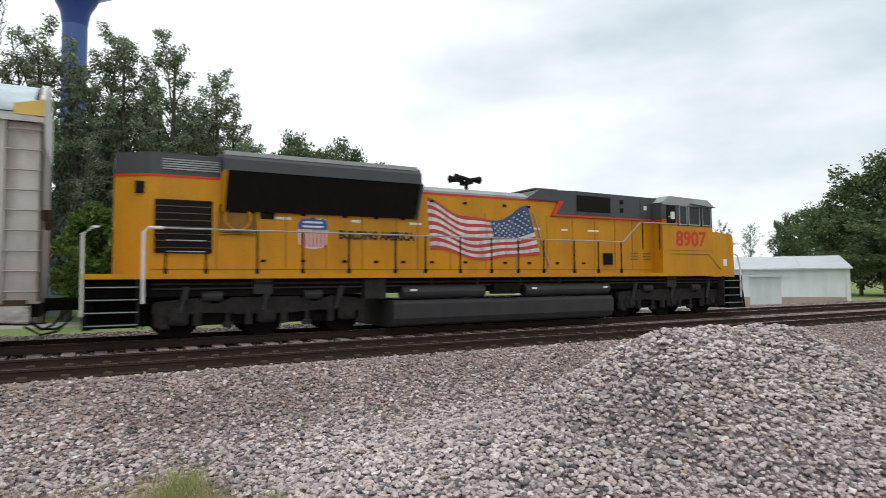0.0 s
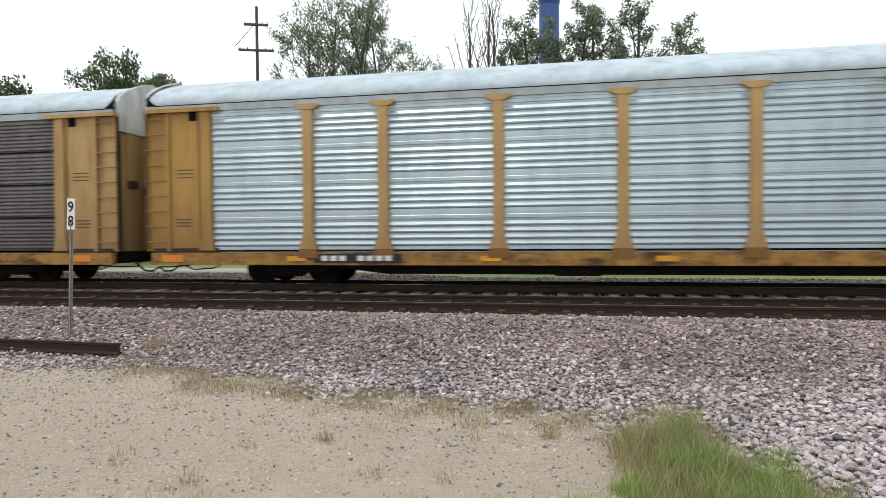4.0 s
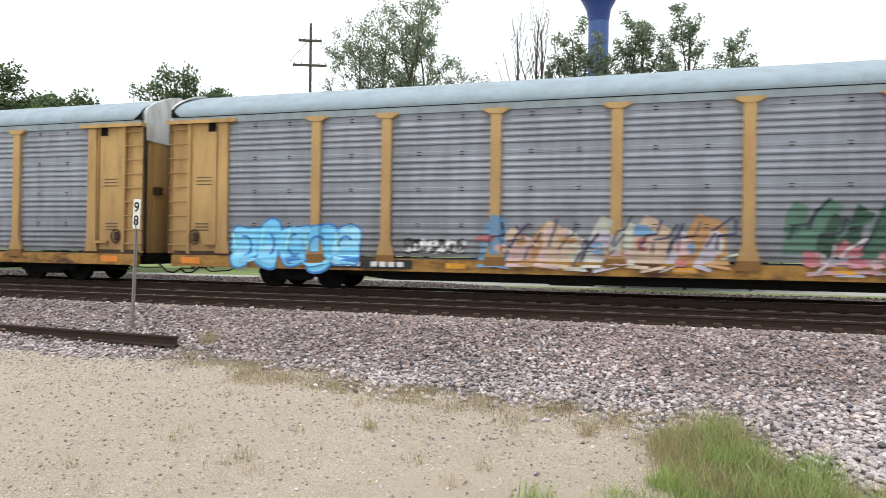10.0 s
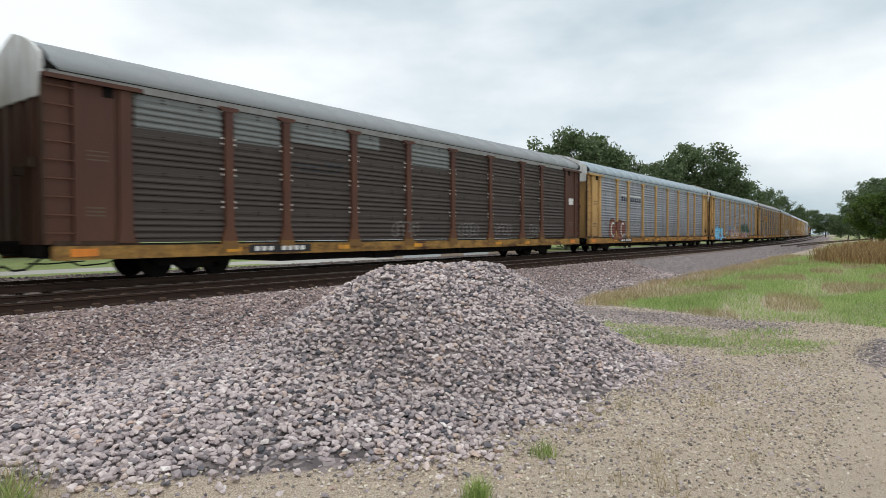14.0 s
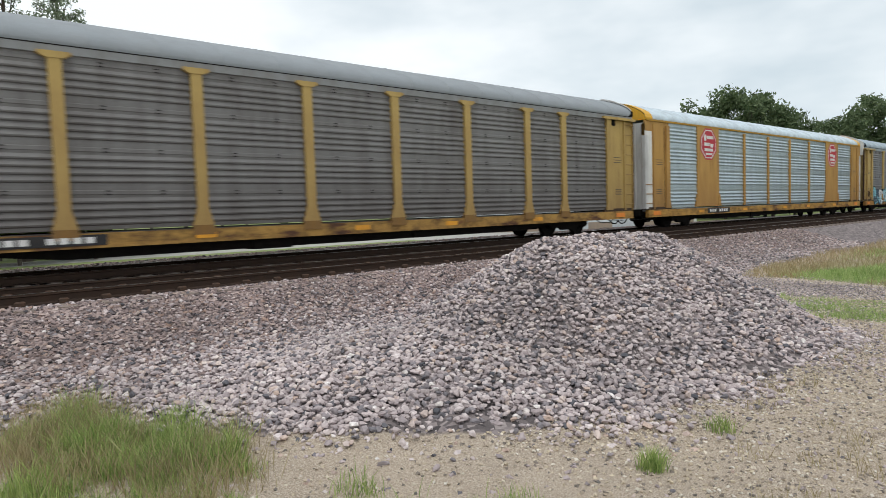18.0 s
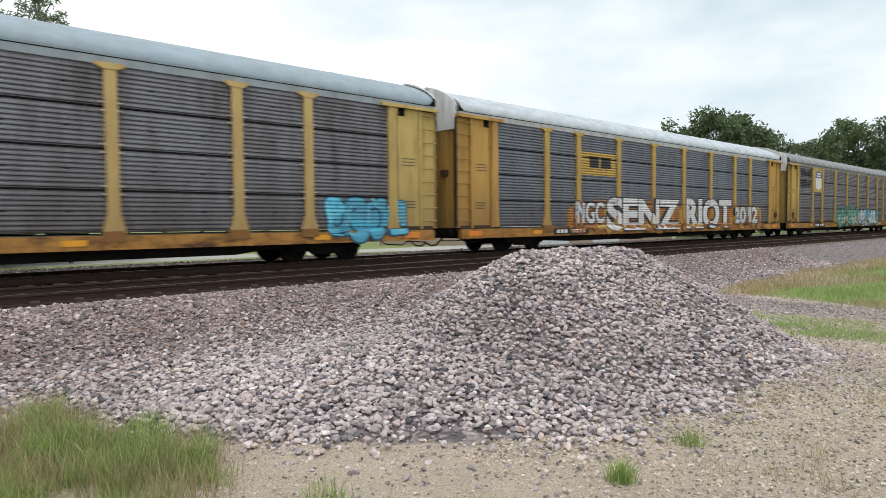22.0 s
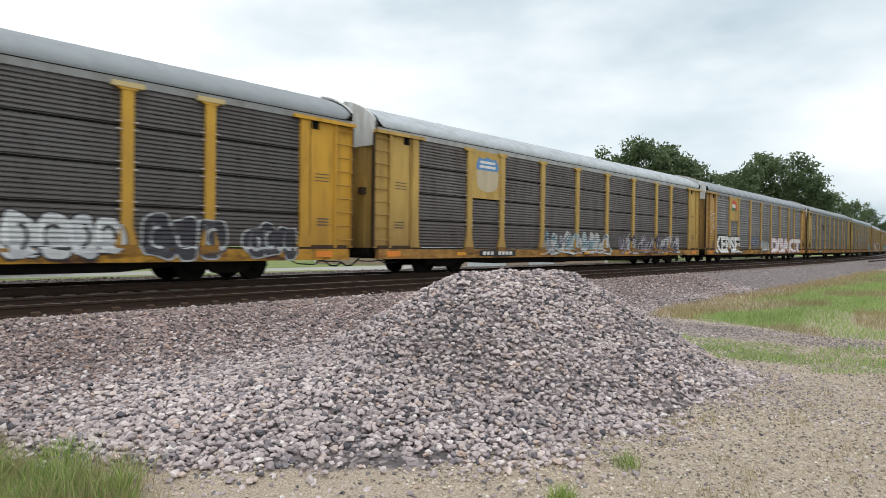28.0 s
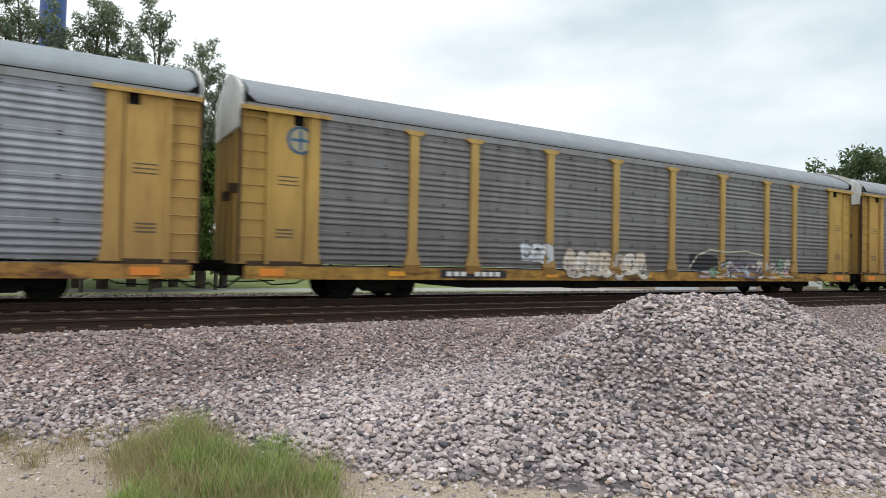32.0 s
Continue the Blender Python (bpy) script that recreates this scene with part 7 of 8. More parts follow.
for x in (-9.15, -8.3, -7.15, -6.05, -4.85, -3.55, -2.65, -1.55, -0.5, 0.45, 1.4, 2.6, 3.6, 4.6):
    part("stanchion", Shape().tube([(x, -1.5, 1.5), (x, -1.5, 2.52)], 0.024, 6).box(x - 0.04, -1.53, 1.5, x + 0.04, -1.47, 1.62), L_DARK, engine)
for x in (5.6, 6.4):
    part("stanchion", Shape().tube([(x, -1.5, 2.3), (x, -1.5, 3.2)], 0.024, 6), L_DARK, engine)
part("midrail", Shape().tube([(-9.15, -1.5, 2.0), (-8.3, -1.5, 2.0)], 0.015, 6).tube([(-9.15, -1.5, 2.25), (-8.3, -1.5, 2.25)], 0.015, 6), L_PALE, engine)
# tank and reservoirs
part("fuel_tank", Shape().prism([(-1.42, 0.14), (-1.52, 0.30), (-1.52, 0.68), (-1.40, 0.78), (1.40, 0.78), (1.52, 0.68), (1.52, 0.30), (1.42, 0.14), (1.1, 0.06), (-1.1, 0.06)], -3.6, 4.2, "x"), L_TANK, engine, "grey fuel tank")
for a, b in ((-3.3, -0.7), (0.75, 4.1)):
    part("air_reservoir", Shape().tube([(a, -1.30, 1.0), (a + 0.05, -1.30, 1.0), (b - 0.05, -1.30, 1.0), (b, -1.30, 1.0)], 0.19, 14), L_TANK, engine, "cylindrical air reservoir")
for x in (-3.9, -2.4, -0.9, 0.6, 2.1, 3.6):
    part("pipe_clamp", Shape().box(x - 0.03, -1.40, 1.18, x + 0.03, -1.2, 1.38), M_TRUCK, engine)
part("brake_pipe", Shape().tube([(-9.4, -1.34, 1.27), (-4.0, -1.36, 1.27), (4.4, -1.36, 1.27), (9.6, -1.34, 1.27)], 0.03, 6), M_TRUCK, engine)
part("brake_pipe", Shape().tube([(-9.4, -1.30, 1.16), (4.4, -1.33, 1.17), (9.6, -1.30, 1.16)], 0.022, 6), L_TANK, engine)
for x, z in ((-3.1, 1.02), (0.95, 1.02), (3.8, 1.02)):
    part("stencil", Shape().box(x, -1.495, z, x + 0.18, -1.488, z + 0.06), L_WHITE, engine)
part("gauge_box", Shape().box(-0.4, -1.5, 0.9, 0.5, -1.2, 1.2).box(0.2, -1.53, 0.9, 0.4, -1.5, 1.05), M_BLACK, engine)
part("gauge_box", Shape().box(-4.4, -1.45, 0.85, -3.8, -1.1, 1.35), M_TRUCK, engine)


def engine_wheel():
    s = Shape().disc(0, -0.80, -0.66, 0, 0.53, 30).disc(0, -0.66, -0.63, 0, 0.56, 30).disc(0, 0.66, 0.80, 0, 0.53, 30).disc(0, 0.63, 0.66, 0, 0.56, 30).disc(0, -1.0, 1.0, 0, 0.1, 12)
    return s.mesh("wheelset")


for cx in (-6.85, 7.25):
    tr = part("truck", Shape().prism([(-2.55, 0.62), (-2.5, 0.86), (-1.6, 0.95), (-1.2, 0.80), (-0.8, 0.95), (0.8, 0.95), (1.2, 0.80), (1.6, 0.95), (2.5, 0.86), (2.55, 0.62), (2.3, 0.55), (1.3, 0.60), (0.6, 0.55), (-0.6, 0.55), (-1.3, 0.60), (-2.3, 0.55)], -1.22, -1.04).box(-1.0, -1.0, 0.6, 1.0, 1.0, 0.9), M_TRUCK, engine, "dark three-axle truck frame", at=pose(cx, 0, 0))
    for i, dx in enumerate((-2.0, 0.0, 2.05)):
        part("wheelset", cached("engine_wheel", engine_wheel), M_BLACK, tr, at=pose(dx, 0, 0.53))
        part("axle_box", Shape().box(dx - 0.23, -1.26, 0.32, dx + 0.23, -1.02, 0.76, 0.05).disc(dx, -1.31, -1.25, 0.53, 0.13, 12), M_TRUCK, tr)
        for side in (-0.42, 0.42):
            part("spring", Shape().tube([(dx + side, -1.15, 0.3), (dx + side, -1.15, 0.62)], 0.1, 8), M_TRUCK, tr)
    # added black blocks stand in for the unlit gaps behind the wheels
    part("truck_dark_fill", Shape().box(-2.75, -0.62, 0.30, 2.75, 0.62, 0.95).box(-1.55, -1.02, 0.30, -0.5, -0.8, 0.62).box(0.5, -1.02, 0.30, 1.55, -0.8, 0.62), M_BLACK, tr, "black blocks filling the dark inside of the truck")
    for dx in (-1.2, 1.2):
        part("brake_cylinder", Shape().tube([(dx - 0.3, -1.25, 0.98), (dx + 0.15, -1.25, 0.98)], 0.12, 10), L_TANK, tr)
    for dx in (-2.3, -0.9, 1.0, 2.4):
        part("brake_hanger", Shape().box(dx - 0.05, -1.2, 0.25, dx + 0.05, -1.1, 0.7).box(dx - 0.11, -1.22, 0.24, dx + 0.11, -1.06, 0.36, 0.02), M_TRUCK, tr)
    for dx in (-1.95, -0.1, 1.75):
        part("snubber", Shape().tube([(dx, -1.27, 0.62), (dx + 0.1, -1.30, 1.16)], 0.055, 8).tube([(dx + 0.06, -1.285, 0.9), (dx + 0.12, -1.30, 1.2)], 0.075, 8), L_TANK, tr, "grey damper")
    part("sand_pipe", Shape().tube([(-2.5, -1.05, 1.3), (-2.62, -1.0, 0.9), (-2.7, -0.85, 0.25)], 0.022, 6), M_TRUCK, tr)
    part("sand_box", Shape().box(-0.35, -1.35, 1.02, 0.1, -1.1, 1.38), L_TANK, tr)
# ---- trees ----
def tree_meshes(seed, tall, wide, leaves, leaf_size, bare=0.0, low=0.3, leaf=None, steep=0.6, puff=0.075, narrow=0.35):
    """Trunk, limbs, branches and twigs, with the leaves strewn along the twigs."""
    r = random.Random(seed)
    rg = np.random.default_rng(seed)
    wood = Shape()
    lean = (r.uniform(-0.05, 0.05) * tall, r.uniform(-0.05, 0.05) * tall)
    ts = (0, 0.15, 0.3, 0.45, 0.6, 0.75, 0.9, 1.0)
    spine = [Vector((lean[0] * t * t + 0.015 * tall * math.sin(5 * t + seed), lean[1] * t * t, tall * 0.93 * t)) for t in ts]
    wood.tube(spine, tall * 0.016, 8, 0.1)
    twigs = [(spine[-2], spine[-1] + Vector((0, 0, 0.04 * tall)))]
    n = 24
    for i in range(n):
        t = low + (0.97 - low) * i / n
        k = t * (len(spine) - 1)
        p = spine[int(k)].lerp(spine[min(int(k) + 1, len(spine) - 1)], k - int(k))
        a = i * 2.4 + r.uniform(-0.6, 0.6)
        u = (t - low) / (1 - low)
        reach = wide * (0.35 + 0.65 * math.sin(math.pi * min(1.0, 0.18 + 0.82 * u)) ** 0.7) * r.uniform(0.55, 1.2) * (1 - narrow * u)
        d = Vector((math.cos(a), math.sin(a), steep * r.uniform(0.6, 1.5))) * reach
        mid = p + d * 0.5 + Vector((0, 0, -0.06 * reach))
        tip = p + d + Vector((0, 0, 0.12 * reach))
        wood.tube([p, mid, tip], tall * 0.0055 * (1.2 - t), 5, 0.25)
        for b in range(5):
            q0 = mid.lerp(tip, b / 4.5) if b else p.lerp(mid, 0.75)
            e = (d.normalized() * 0.6 + Vector((r.uniform(-1, 1), r.uniform(-1, 1), r.uniform(-0.35, 0.9)))) * reach * r.uniform(0.2, 0.42)
            wood.tube([q0, q0 + e], tall * 0.0018, 4, 0.4)
            twigs.append((q0, q0 + e))
            for _ in range(2):
                g = (e.normalized() * 0.5 + Vector((r.uniform(-1, 1), r.uniform(-1, 1), r.uniform(-0.5, 0.7)))) * reach * r.uniform(0.12, 0.26)
                s0 = q0 + e * r.uniform(0.35, 1.0)
                twigs.append((s0, s0 + g))
    twigs = [t for t in twigs if r.random() > bare]
    if bare > 0.9:
        return wood.mesh("trunk"), None
    A = np.array([tuple(t[0]) for t in twigs])
    B = np.array([tuple(t[1]) for t in twigs])
    w = np.linalg.norm(B - A, axis=1) * rg.uniform(0.3, 1.5, len(A))
    pick = rg.choice(len(A), leaves, p=w / w.sum())
    pos = A[pick] + (B - A)[pick] * (rg.random((leaves, 1)) ** 0.7) + rg.uniform(-1.5, 1.5, (leaves, 3)) * wide * puff * np.array([1, 1, 0.8])
    ax = rg.normal(size=(leaves, 3))
    ax /= np.linalg.norm(ax, axis=1)[:, None]
    bx = np.cross(ax, rg.normal(size=(leaves, 3)))
    bx /= np.linalg.norm(bx, axis=1)[:, None]
    s = leaf_size * rg.uniform(0.5, 1.3, (leaves, 1))
    v = np.stack([pos - ax * s, pos + bx * s * 0.5, pos + ax * s, pos - bx * s * 0.5], 1).reshape(-1, 3)
    q = 4 * np.arange(leaves)[:, None] + np.array([0, 1, 2, 3])
    return wood.mesh("trunk"), fast_mesh("crown", v, q, leaf or M_LEAF)


KINDS = {
    "poplar": [tree_meshes(11 + i, 16, 2.5, 11500, 0.08, 0.18, 0.10, M_LEAF2, 2.1, 0.06, 0.6) for i in range(5)],
    "oak": [tree_meshes(31 + i, 13, 5.0, 25000, 0.155, 0.0, 0.18, M_LEAF, 0.55, 0.085) for i in range(4)],
    "far_oak": [tree_meshes(41 + i, 13, 5.0, 13000, 0.22, 0.0, 0.06, M_LEAF, 0.55, 0.1) for i in range(3)],
    "willow": [tree_meshes(51 + i, 15, 3.4, 8000, 0.085, 0.3, 0.2, M_LEAF2, 1.0, 0.06) for i in range(3)],
    "light": [tree_meshes(61, 9, 3.6, 12000, 0.2, 0.0, 0.12, M_LEAF3, 0.6, 0.09)],
    "snag": [tree_meshes(71 + i, 15, 1.5, 60, 0.15, 0.95, 0.35, M_LEAF2, 2.2) for i in range(2)],
}
BASE_TALL = {"poplar": 16.5, "oak": 14.0, "far_oak": 14.0, "willow": 16.2, "light": 10.2, "snag": 15}
LABELS = {"poplar": ("slender grey-green tree with feathery foliage", "tree"), "oak": ("broad dark green deciduous tree", "tree"),
          "far_oak": ("broad dark green tree in the distance", "tree"), "willow": ("open-crowned pale green tree", "tree"), "light": ("light green leafy shrub tree", "tree"), "snag": ("bare dead tree with upright branches", "tree")}
FIRST = {}
trg = random.Random(17)


def tree(kind, az, dist, top, widen=1.0):
    """A tree that stands at a bearing (degrees left of straight ahead) and distance, its top at that elevation."""
    if kind == "oak" and dist > 85:
        kind = "far_oak"
    a = radians(az)
    x, y = -dist * math.sin(a), dist * math.cos(a)
    base = float(height(np.array([x]), np.array([y]))[0]) - 0.1
    h = 2.05 + dist * math.tan(radians(top)) - base
    k = trg.randrange(len(KINDS[kind]))
    s = h / BASE_TALL[kind]
    m = Matrix.LocRotScale((x, y, base), Euler((0, 0, trg.uniform(0, 6.28))), None) @ Matrix.Diagonal((s * widen, s * widen, s, 1))
    wood, crown = KINDS[kind][k]
    ob = thing("tree", LABELS[kind][0], LABELS[kind][1], "trees behind the line")
    ob.matrix_basis = m
    part("trunk", wood, M_BARK, ob)
    if crown:
        part("crown", crown, crown.materials[0], ob, "leafy crown")


# beyond the line, from the west to the east
for row in (("oak", 61, 52, 15.5), ("oak", 58, 58, 14.3), ("oak", 54.5, 62, 11.9, 1.1), ("oak", 51, 64, 12.2, 1.2), ("oak", 47.5, 60, 12.0, 1.1), ("light", 45.5, 55, 10.8, 1.2), ("light", 43, 60, 10.0),
            ("oak", 37.0, 62, 14.0, 0.75), ("oak", 35.6, 66, 13.0, 0.7), ("oak", 34.2, 70, 12.0, 0.6),
            ("willow", 22.9, 44, 20.8, 0.75), ("willow", 21.2, 46, 23.0, 0.8), ("willow", 18.9, 45, 24.6, 0.85), ("willow", 16.6, 46, 22.2, 0.75), ("poplar", 20, 48, 19, 1.0), ("willow", 11.6, 48, 17.3, 0.5),
            ("snag", 8.3, 42, 21.2, 0.8), ("snag", 7.4, 43, 22.2, 0.7), ("snag", 6.1, 42, 21.4, 0.8), ("poplar", 7.6, 45, 14.5, 0.9),
            ("poplar", 5.0, 42, 18.3, 1.2), ("poplar", 3.2, 41, 20.6, 1.2), ("poplar", 1.4, 42, 19.4, 1.25), ("poplar", -0.4, 43, 19.0, 1.2), ("poplar", -2.3, 42, 20.9, 1.15), ("poplar", -4.4, 44, 18.0, 1.2),
            ("poplar", -6.2, 42, 19.9, 1.2), ("poplar", -7.8, 44, 16.8, 1.3), ("poplar", -9.7, 42, 18.6, 1.25), ("poplar", -11.4, 43, 15.0, 1.3), 
            ("light", -11, 40, 10.5, 0.9), ("oak", -13.2, 62, 12.0, 0.55), ("oak", -15.2, 66, 11.6, 0.6), ("oak", -17.8, 64, 13.0, 0.75), ("oak", -20.6, 66, 12.0, 0.75), ("oak", -22.8, 72, 10.6, 0.6), ("oak", -26, 90, 7.5),
            ("oak", 2, 52, 13.2, 0.9), ("oak", -2.2, 52, 14.2, 0.9), ("oak", -6.2, 52, 13.6, 0.9), ("oak", -10, 54, 12.5, 0.8), ("light", -1, 38, 7, 1.2), ("light", -6, 38, 6.5, 1.2),
            ("far_oak", -64.4, 84, 4.5, 1.7), ("far_oak", -66.2, 84, 4.5, 1.7), ("far_oak", -68, 84, 4.2, 1.7), ("far_oak", -69.8, 84, 4, 1.7), ("oak", -72, 90, 3.6, 1.7), ("oak", -74.5, 100, 3.4, 1.7),
            ("willow", -53.4, 130, 5.2, 0.7), ("willow", -55.2, 132, 5.0, 0.7), ("oak", -57.6, 120, 4.8, 0.55), ("oak", -58.7, 118, 5.6, 0.6), ("oak", -61.2, 92, 6.2, 0.8), ("oak", -62.8, 90, 8.4), ("oak", -65.0, 92, 9.4, 1.05), ("oak", -67.2, 92, 9.2, 1.0), ("oak", -69.4, 94, 7.6, 0.9),
            ("oak", -71.6, 118, 6.6), ("oak", -73.4, 126, 7.2), ("oak", -75.4, 130, 7.9, 1.1), ("oak", -77.4, 140, 6.0), ("oak", -78.9, 160, 4.6), ("oak", -80.2, 190, 3.9, 0.8), ("oak", -81.5, 220, 3.3, 0.8),
            ("oak", -82.6, 300, 2.1, 1.4), ("oak", -83.6, 330, 1.9, 1.5), ("oak", -84.6, 340, 1.7, 1.6), ("oak", -85.6, 330, 1.5, 1.6), ("oak", -86.1, 250, 1.9, 1.3), ("oak", -86.8, 200, 2.7, 1.2), ("oak", -87.6, 165, 3.6, 1.2),
            ("oak", -88.8, 140, 4.6, 1.2), ("light", -88.2, 110, 3.2, 1.2), ("oak", -90.2, 125, 5.6, 1.2), ("oak", -91.8, 112, 6.4, 1.2), ("oak", -93.6, 105, 7.2, 1.2), ("oak", -95.8, 95, 8.0, 1.2), ("light", -91, 90, 3.2, 1.2), ("light", -94, 80, 3.4, 1.2), ("oak", -98, 90, 8.6, 1.2), ("oak", -101, 86, 9, 1.2)):
    tree(*row)

# ---- water tower ----
T_BLUE = rough_paint("tower_blue", (0.035, 0.06, 0.26), 0.35, 0, (0.05, 0.09, 0.30), 0.5, 0.3, 0.02)
T_PALE = rough_paint("tower_pale_blue", (0.07, 0.13, 0.36), 0.4, 0, (0.06, 0.10, 0.30), 0.5, 0.3, 0.02)
tower = thing("water_tower", "dark blue pedestal water tower rising behind the trees", "water tower", at=pose(-2.6, 96, 0))


def turned(profile_, sides=40):
    s, n = Shape(), len(profile_)
    v = [(r * math.cos(2 * math.pi * k / sides), r * math.sin(2 * math.pi * k / sides), z) for k in range(sides) for r, z in profile_]
    f = [(k * n + i, ((k + 1) % sides) * n + i, ((k + 1) % sides) * n + i + 1, k * n + i + 1) for k in range(sides) for i in range(n - 1)]
    return s.add(v, f).mesh("turned", True)


part("pedestal", turned([(2.6, 0), (1.75, 4), (1.55, 10), (1.5, 28), (1.5, 36.5)]), T_PALE, tower, "pale blue pedestal")
part("tank", turned([(1.5, 36.5), (1.8, 38.4), (3.0, 40.8), (6.2, 42.8), (8.2, 46), (8.6, 49), (7.6, 52.5), (4.5, 55), (0.01, 56)]), T_BLUE, tower, "dark blue bulb tank")

# ---- utility pole ----
M_POLE = rough_paint("weathered_pole", (0.11, 0.09, 0.075), 0.95, 0, (0.05, 0.045, 0.04), 0.6, 2, 0.4)
pole = thing("utility_pole", "weathered wooden utility pole with two crossarms", "utility pole", at=pose(-19.85, 38.0, 0.0, 0, 0, 20))
part("pole", Shape().tube([(0, 0, 0), (0.05, 0, 8), (0.02, 0, 17.2)], 0.14, 10, 0.6), M_POLE, pole)
for z, w in ((16.0, 0.76), (14.35, 1.12)):
    arm = part("crossarm", Shape().box(-w, -0.16, z - 0.07, w, -0.04, z + 0.07), M_POLE, pole)
    for x in (-0.92 * w, -0.5 * w, 0.5 * w, 0.92 * w):
        part("insulator", Shape().tube([(x, -0.1, z + 0.07), (x, -0.1, z + 0.18)], 0.028, 6), M_POLE, arm)
part("brace", Shape().tube([(-0.05, -0.1, 16.1), (-1.3, -0.1, 14.6)], 0.02, 5), M_POLE, pole)

# ---- white metal warehouse ----
W_WALL = rough_paint("white_metal_siding", (0.62, 0.66, 0.68), 0.5, 0, (0.45, 0.47, 0.47), 0.4, 0.5, 0.05)
W_ROOF = rough_paint("galvanised_roof", (0.50, 0.53, 0.55), 0.4, 0.2, (0.36, 0.38, 0.38), 0.5, 0.4, 0.05)
W_BASE = rough_paint("tan_masonry_base", (0.34, 0.27, 0.21), 0.9, 0, (0.24, 0.2, 0.17), 0.5, 1.0, 0.2)
shed = thing("warehouse", "long low white metal warehouse with pale roof", "building", at=pose(49.4, 26.3, 0.0, 0, 0, 125.0))
D, LEN = 14.0, 26.0
part("wall_front", Shape().box(0, -0.15, 0.7, LEN, 0.0, 2.95), W_WALL, shed, "ribbed white siding")
ribs_ = Shape()
for k in range(64):
    ribs_.box(0.2 + 0.4 * k, 0.0, 0.7, 0.24 + 0.4 * k, 0.03, 2.95)
tagged(part("siding_ribs", ribs_, W_WALL, shed), kind="stuff")
part("base_course", Shape().box(0, -0.15, 0, LEN, 0.04, 0.72), W_BASE, shed, "tan masonry base")
part("end_wall", Shape().prism([(0.0, 0), (0.0, 2.95), (-D / 2, 4.0), (-D, 2.95), (-D, 0)], -0.15, 0.0, "x"), W_WALL, shed)
part("end_wall", Shape().prism([(0.0, 0), (0.0, 2.95), (-D / 2, 4.0), (-D, 2.95), (-D, 0)], LEN, LEN + 0.15, "x"), W_WALL, shed)
part("back_wall", Shape().box(0, -D - 0.15, 0, LEN, -D, 2.95), W_WALL, shed)
part("roof", Shape().prism([(0.35, 2.93), (-D / 2, 4.06), (-D - 0.35, 2.93), (-D - 0.35, 2.83), (-D / 2, 3.96), (0.35, 2.83)], -0.3, LEN + 0.3, "x"), W_ROOF, shed, "shallow pale metal roof")
for k in range(5):
    part("roof_sheet_edge", Shape().prism([(0.36, 2.94), (-D / 2, 4.07), (-D / 2, 4.10), (0.36, 2.97)], 3 + 5 * k, 3.06 + 5 * k, "x"), W_ROOF, shed)
W_DOOR = rough_paint("grey_roller_door", (0.50, 0.54, 0.56), 0.5, 0, (0.36, 0.38, 0.38), 0.4, 1, 0.1)
for a, b, z in ((4.4, 6.6, 2.3), (8.6, 12.0, 2.55)):
    dr = part("roller_door", Shape().box(a, 0.0, 0.02, b, 0.06, z), W_DOOR, shed, "grey roller door")
    part("door_hood", Shape().box(a - 0.1, 0.0, z, b + 0.1, 0.35, z + 0.1), W_ROOF, dr)
part("corner_trim", Shape().box(-0.08, -0.1, 0, 0.1, 0.07, 2.95), paint((0.66, 0.66, 0.64)), shed)

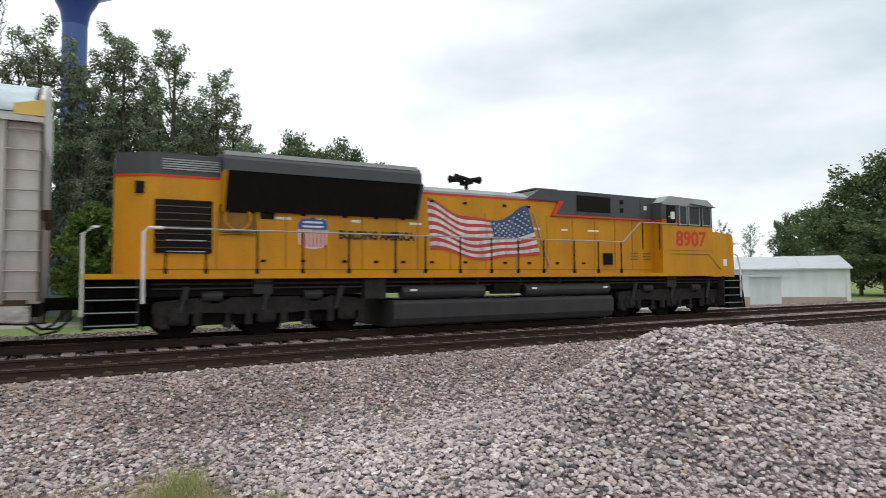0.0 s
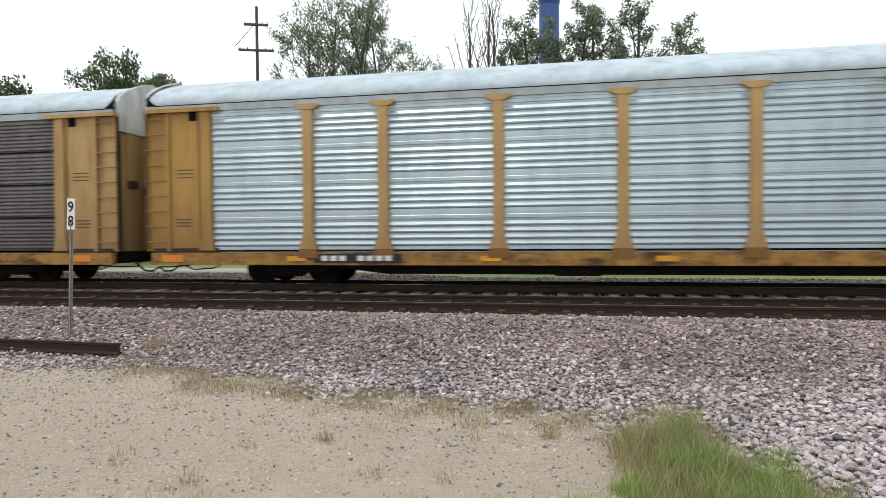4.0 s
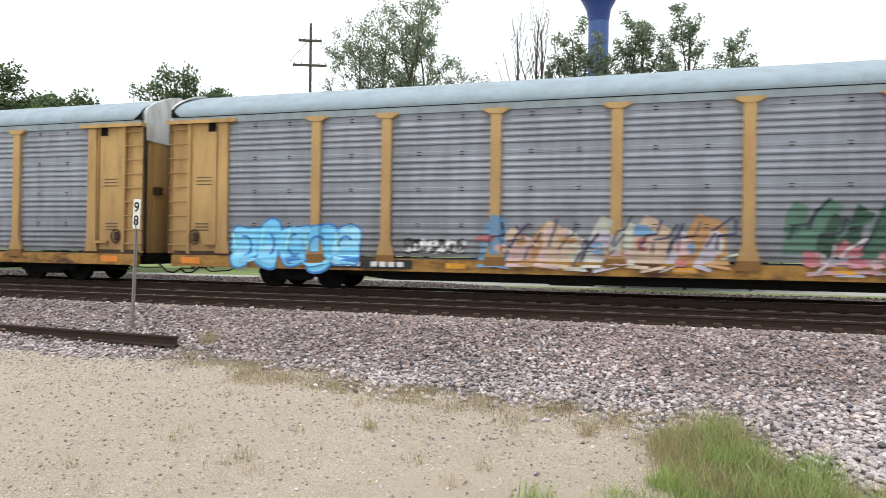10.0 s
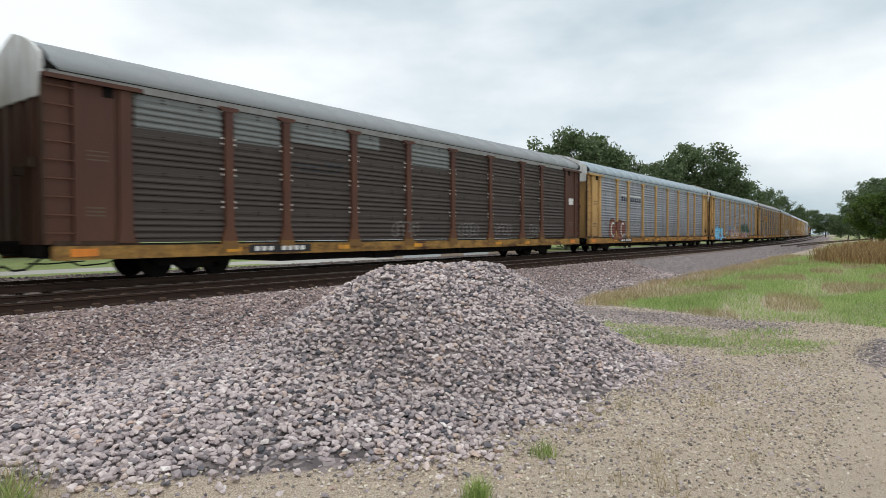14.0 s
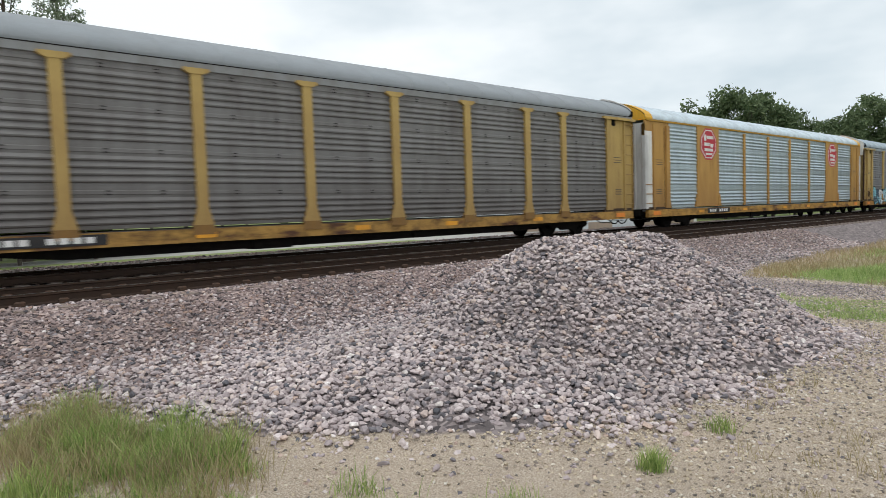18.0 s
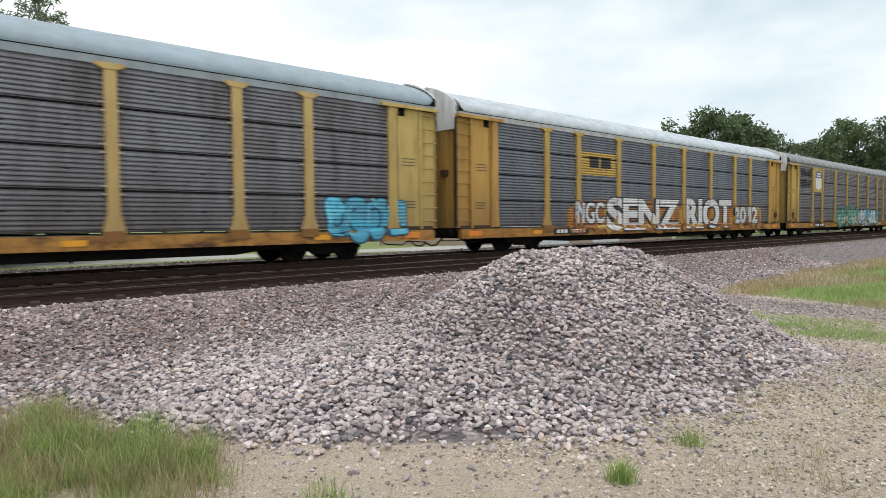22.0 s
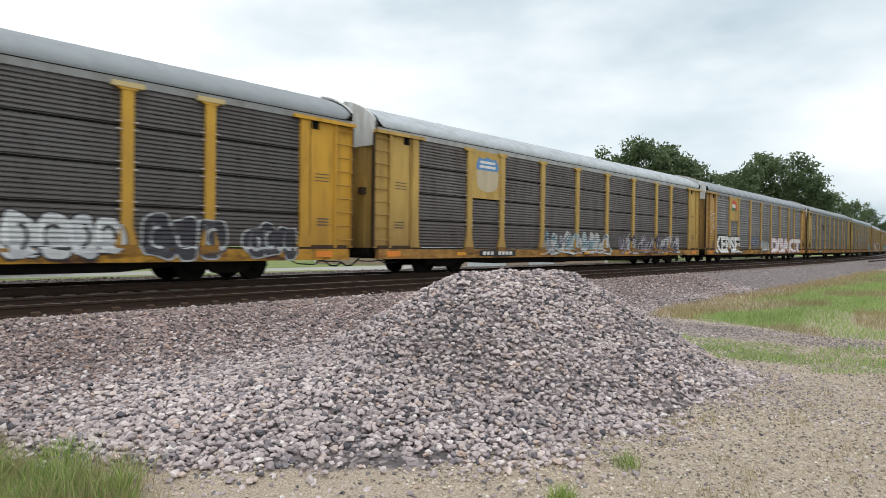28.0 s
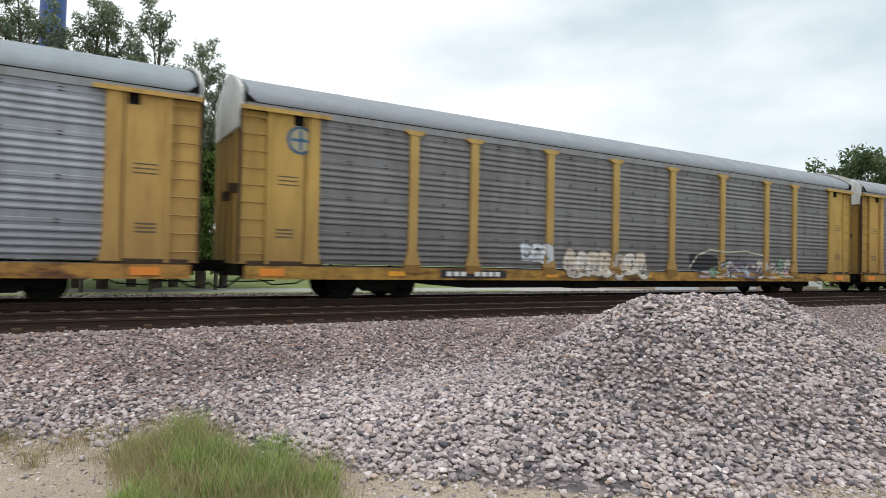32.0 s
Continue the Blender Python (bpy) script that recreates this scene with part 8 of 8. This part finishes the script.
# ---- a grey-blue house glimpsed between the cars ----
H_WALL = rough_paint("blue_grey_clapboard", (0.26, 0.34, 0.38), 0.7, 0, (0.18, 0.22, 0.24), 0.4, 0.8, 0.1)
house = thing("house", "blue-grey clapboard house with dark roof and chimney", "house", at=pose(-6.5, 50, 0, 0, 0, 8))
part("walls", Shape().box(-4.5, -3.5, 0, 4.5, 3.5, 5.4), H_WALL, house)
for k in range(26):
    part("clapboard", cached("clap", lambda: Shape().prism([(-3.5, 0), (-3.53, 0), (-3.5, 0.2)], -4.5, 4.5, "x").mesh("clapboard")), H_WALL, house, at=pose(0, 0, 0.1 + 0.2 * k))
part("roof", Shape().prism([(-3.9, 5.3), (0, 7.9), (3.9, 5.3), (3.9, 5.45), (0, 8.05), (-3.9, 5.45)], -4.8, 4.8, "x"), rough_paint("dark_shingles", (0.08, 0.08, 0.085), 0.9, 0, (0.05, 0.05, 0.05), 0.5, 2, 0.3, False), house)
part("gable", Shape().prism([(-3.5, 5.4), (0, 7.75), (3.5, 5.4)], -4.5, 4.5, "x"), H_WALL, house)
part("chimney", Shape().box(2.0, -0.6, 6.6, 2.7, 0.1, 9.0), rough_paint("brick_red", (0.22, 0.1, 0.07), 0.9), house)
for x in (-2.8, 0.0, 2.8):
    for z in (1.0, 3.4):
        w_ = part("window", Shape().box(x - 0.5, -3.56, z, x + 0.5, -3.52, z + 1.4), M_GLASS, house)
        part("frame", Shape().box(x - 0.6, -3.58, z - 0.1, x - 0.5, -3.5, z + 1.5).box(x + 0.5, -3.58, z - 0.1, x + 0.6, -3.5, z + 1.5).box(x - 0.6, -3.58, z + 1.4, x + 0.6, -3.5, z + 1.5).box(x - 0.6, -3.58, z - 0.1, x + 0.6, -3.5, z), paint((0.6, 0.6, 0.58)), w_)
# ---- everything that moves ----
def head_of_train(t):
    """Where the coupling between engine and first car stands at t seconds."""
    ease = float(np.interp(t, [0, 1, 2, 3, 4, 5, 6, 9, 11, 13, 17, 20, 23, 24, 26, 29, 30, 31, 32], [0.3, 0.24, 0.05, -0.15, -0.45, -0.3, -0.05, -0.1, -0.15, 0.0, 0.12, 0.2, 0.3, 0.34, 0.14, 0.12, 0.16, 0.14, 0.28]))
    return 0.003005 * t * t + 18.774 * t - 0.58 + ease


def rolling(offset):
    rows = []
    for k in range(0, 33):
        x = head_of_train(k) + offset
        b, a = bend(x)
        rows.append((float(k), pose(x, FAR_Y + b, RAIL, 0, 0, math.degrees(a))))
    return rows


def motions():
    walk(engine, rolling(11.05))
    for car in PLACED:
        walk(car.root, rolling(-(car.k - 1) * PITCH - PITCH / 2))


motions()
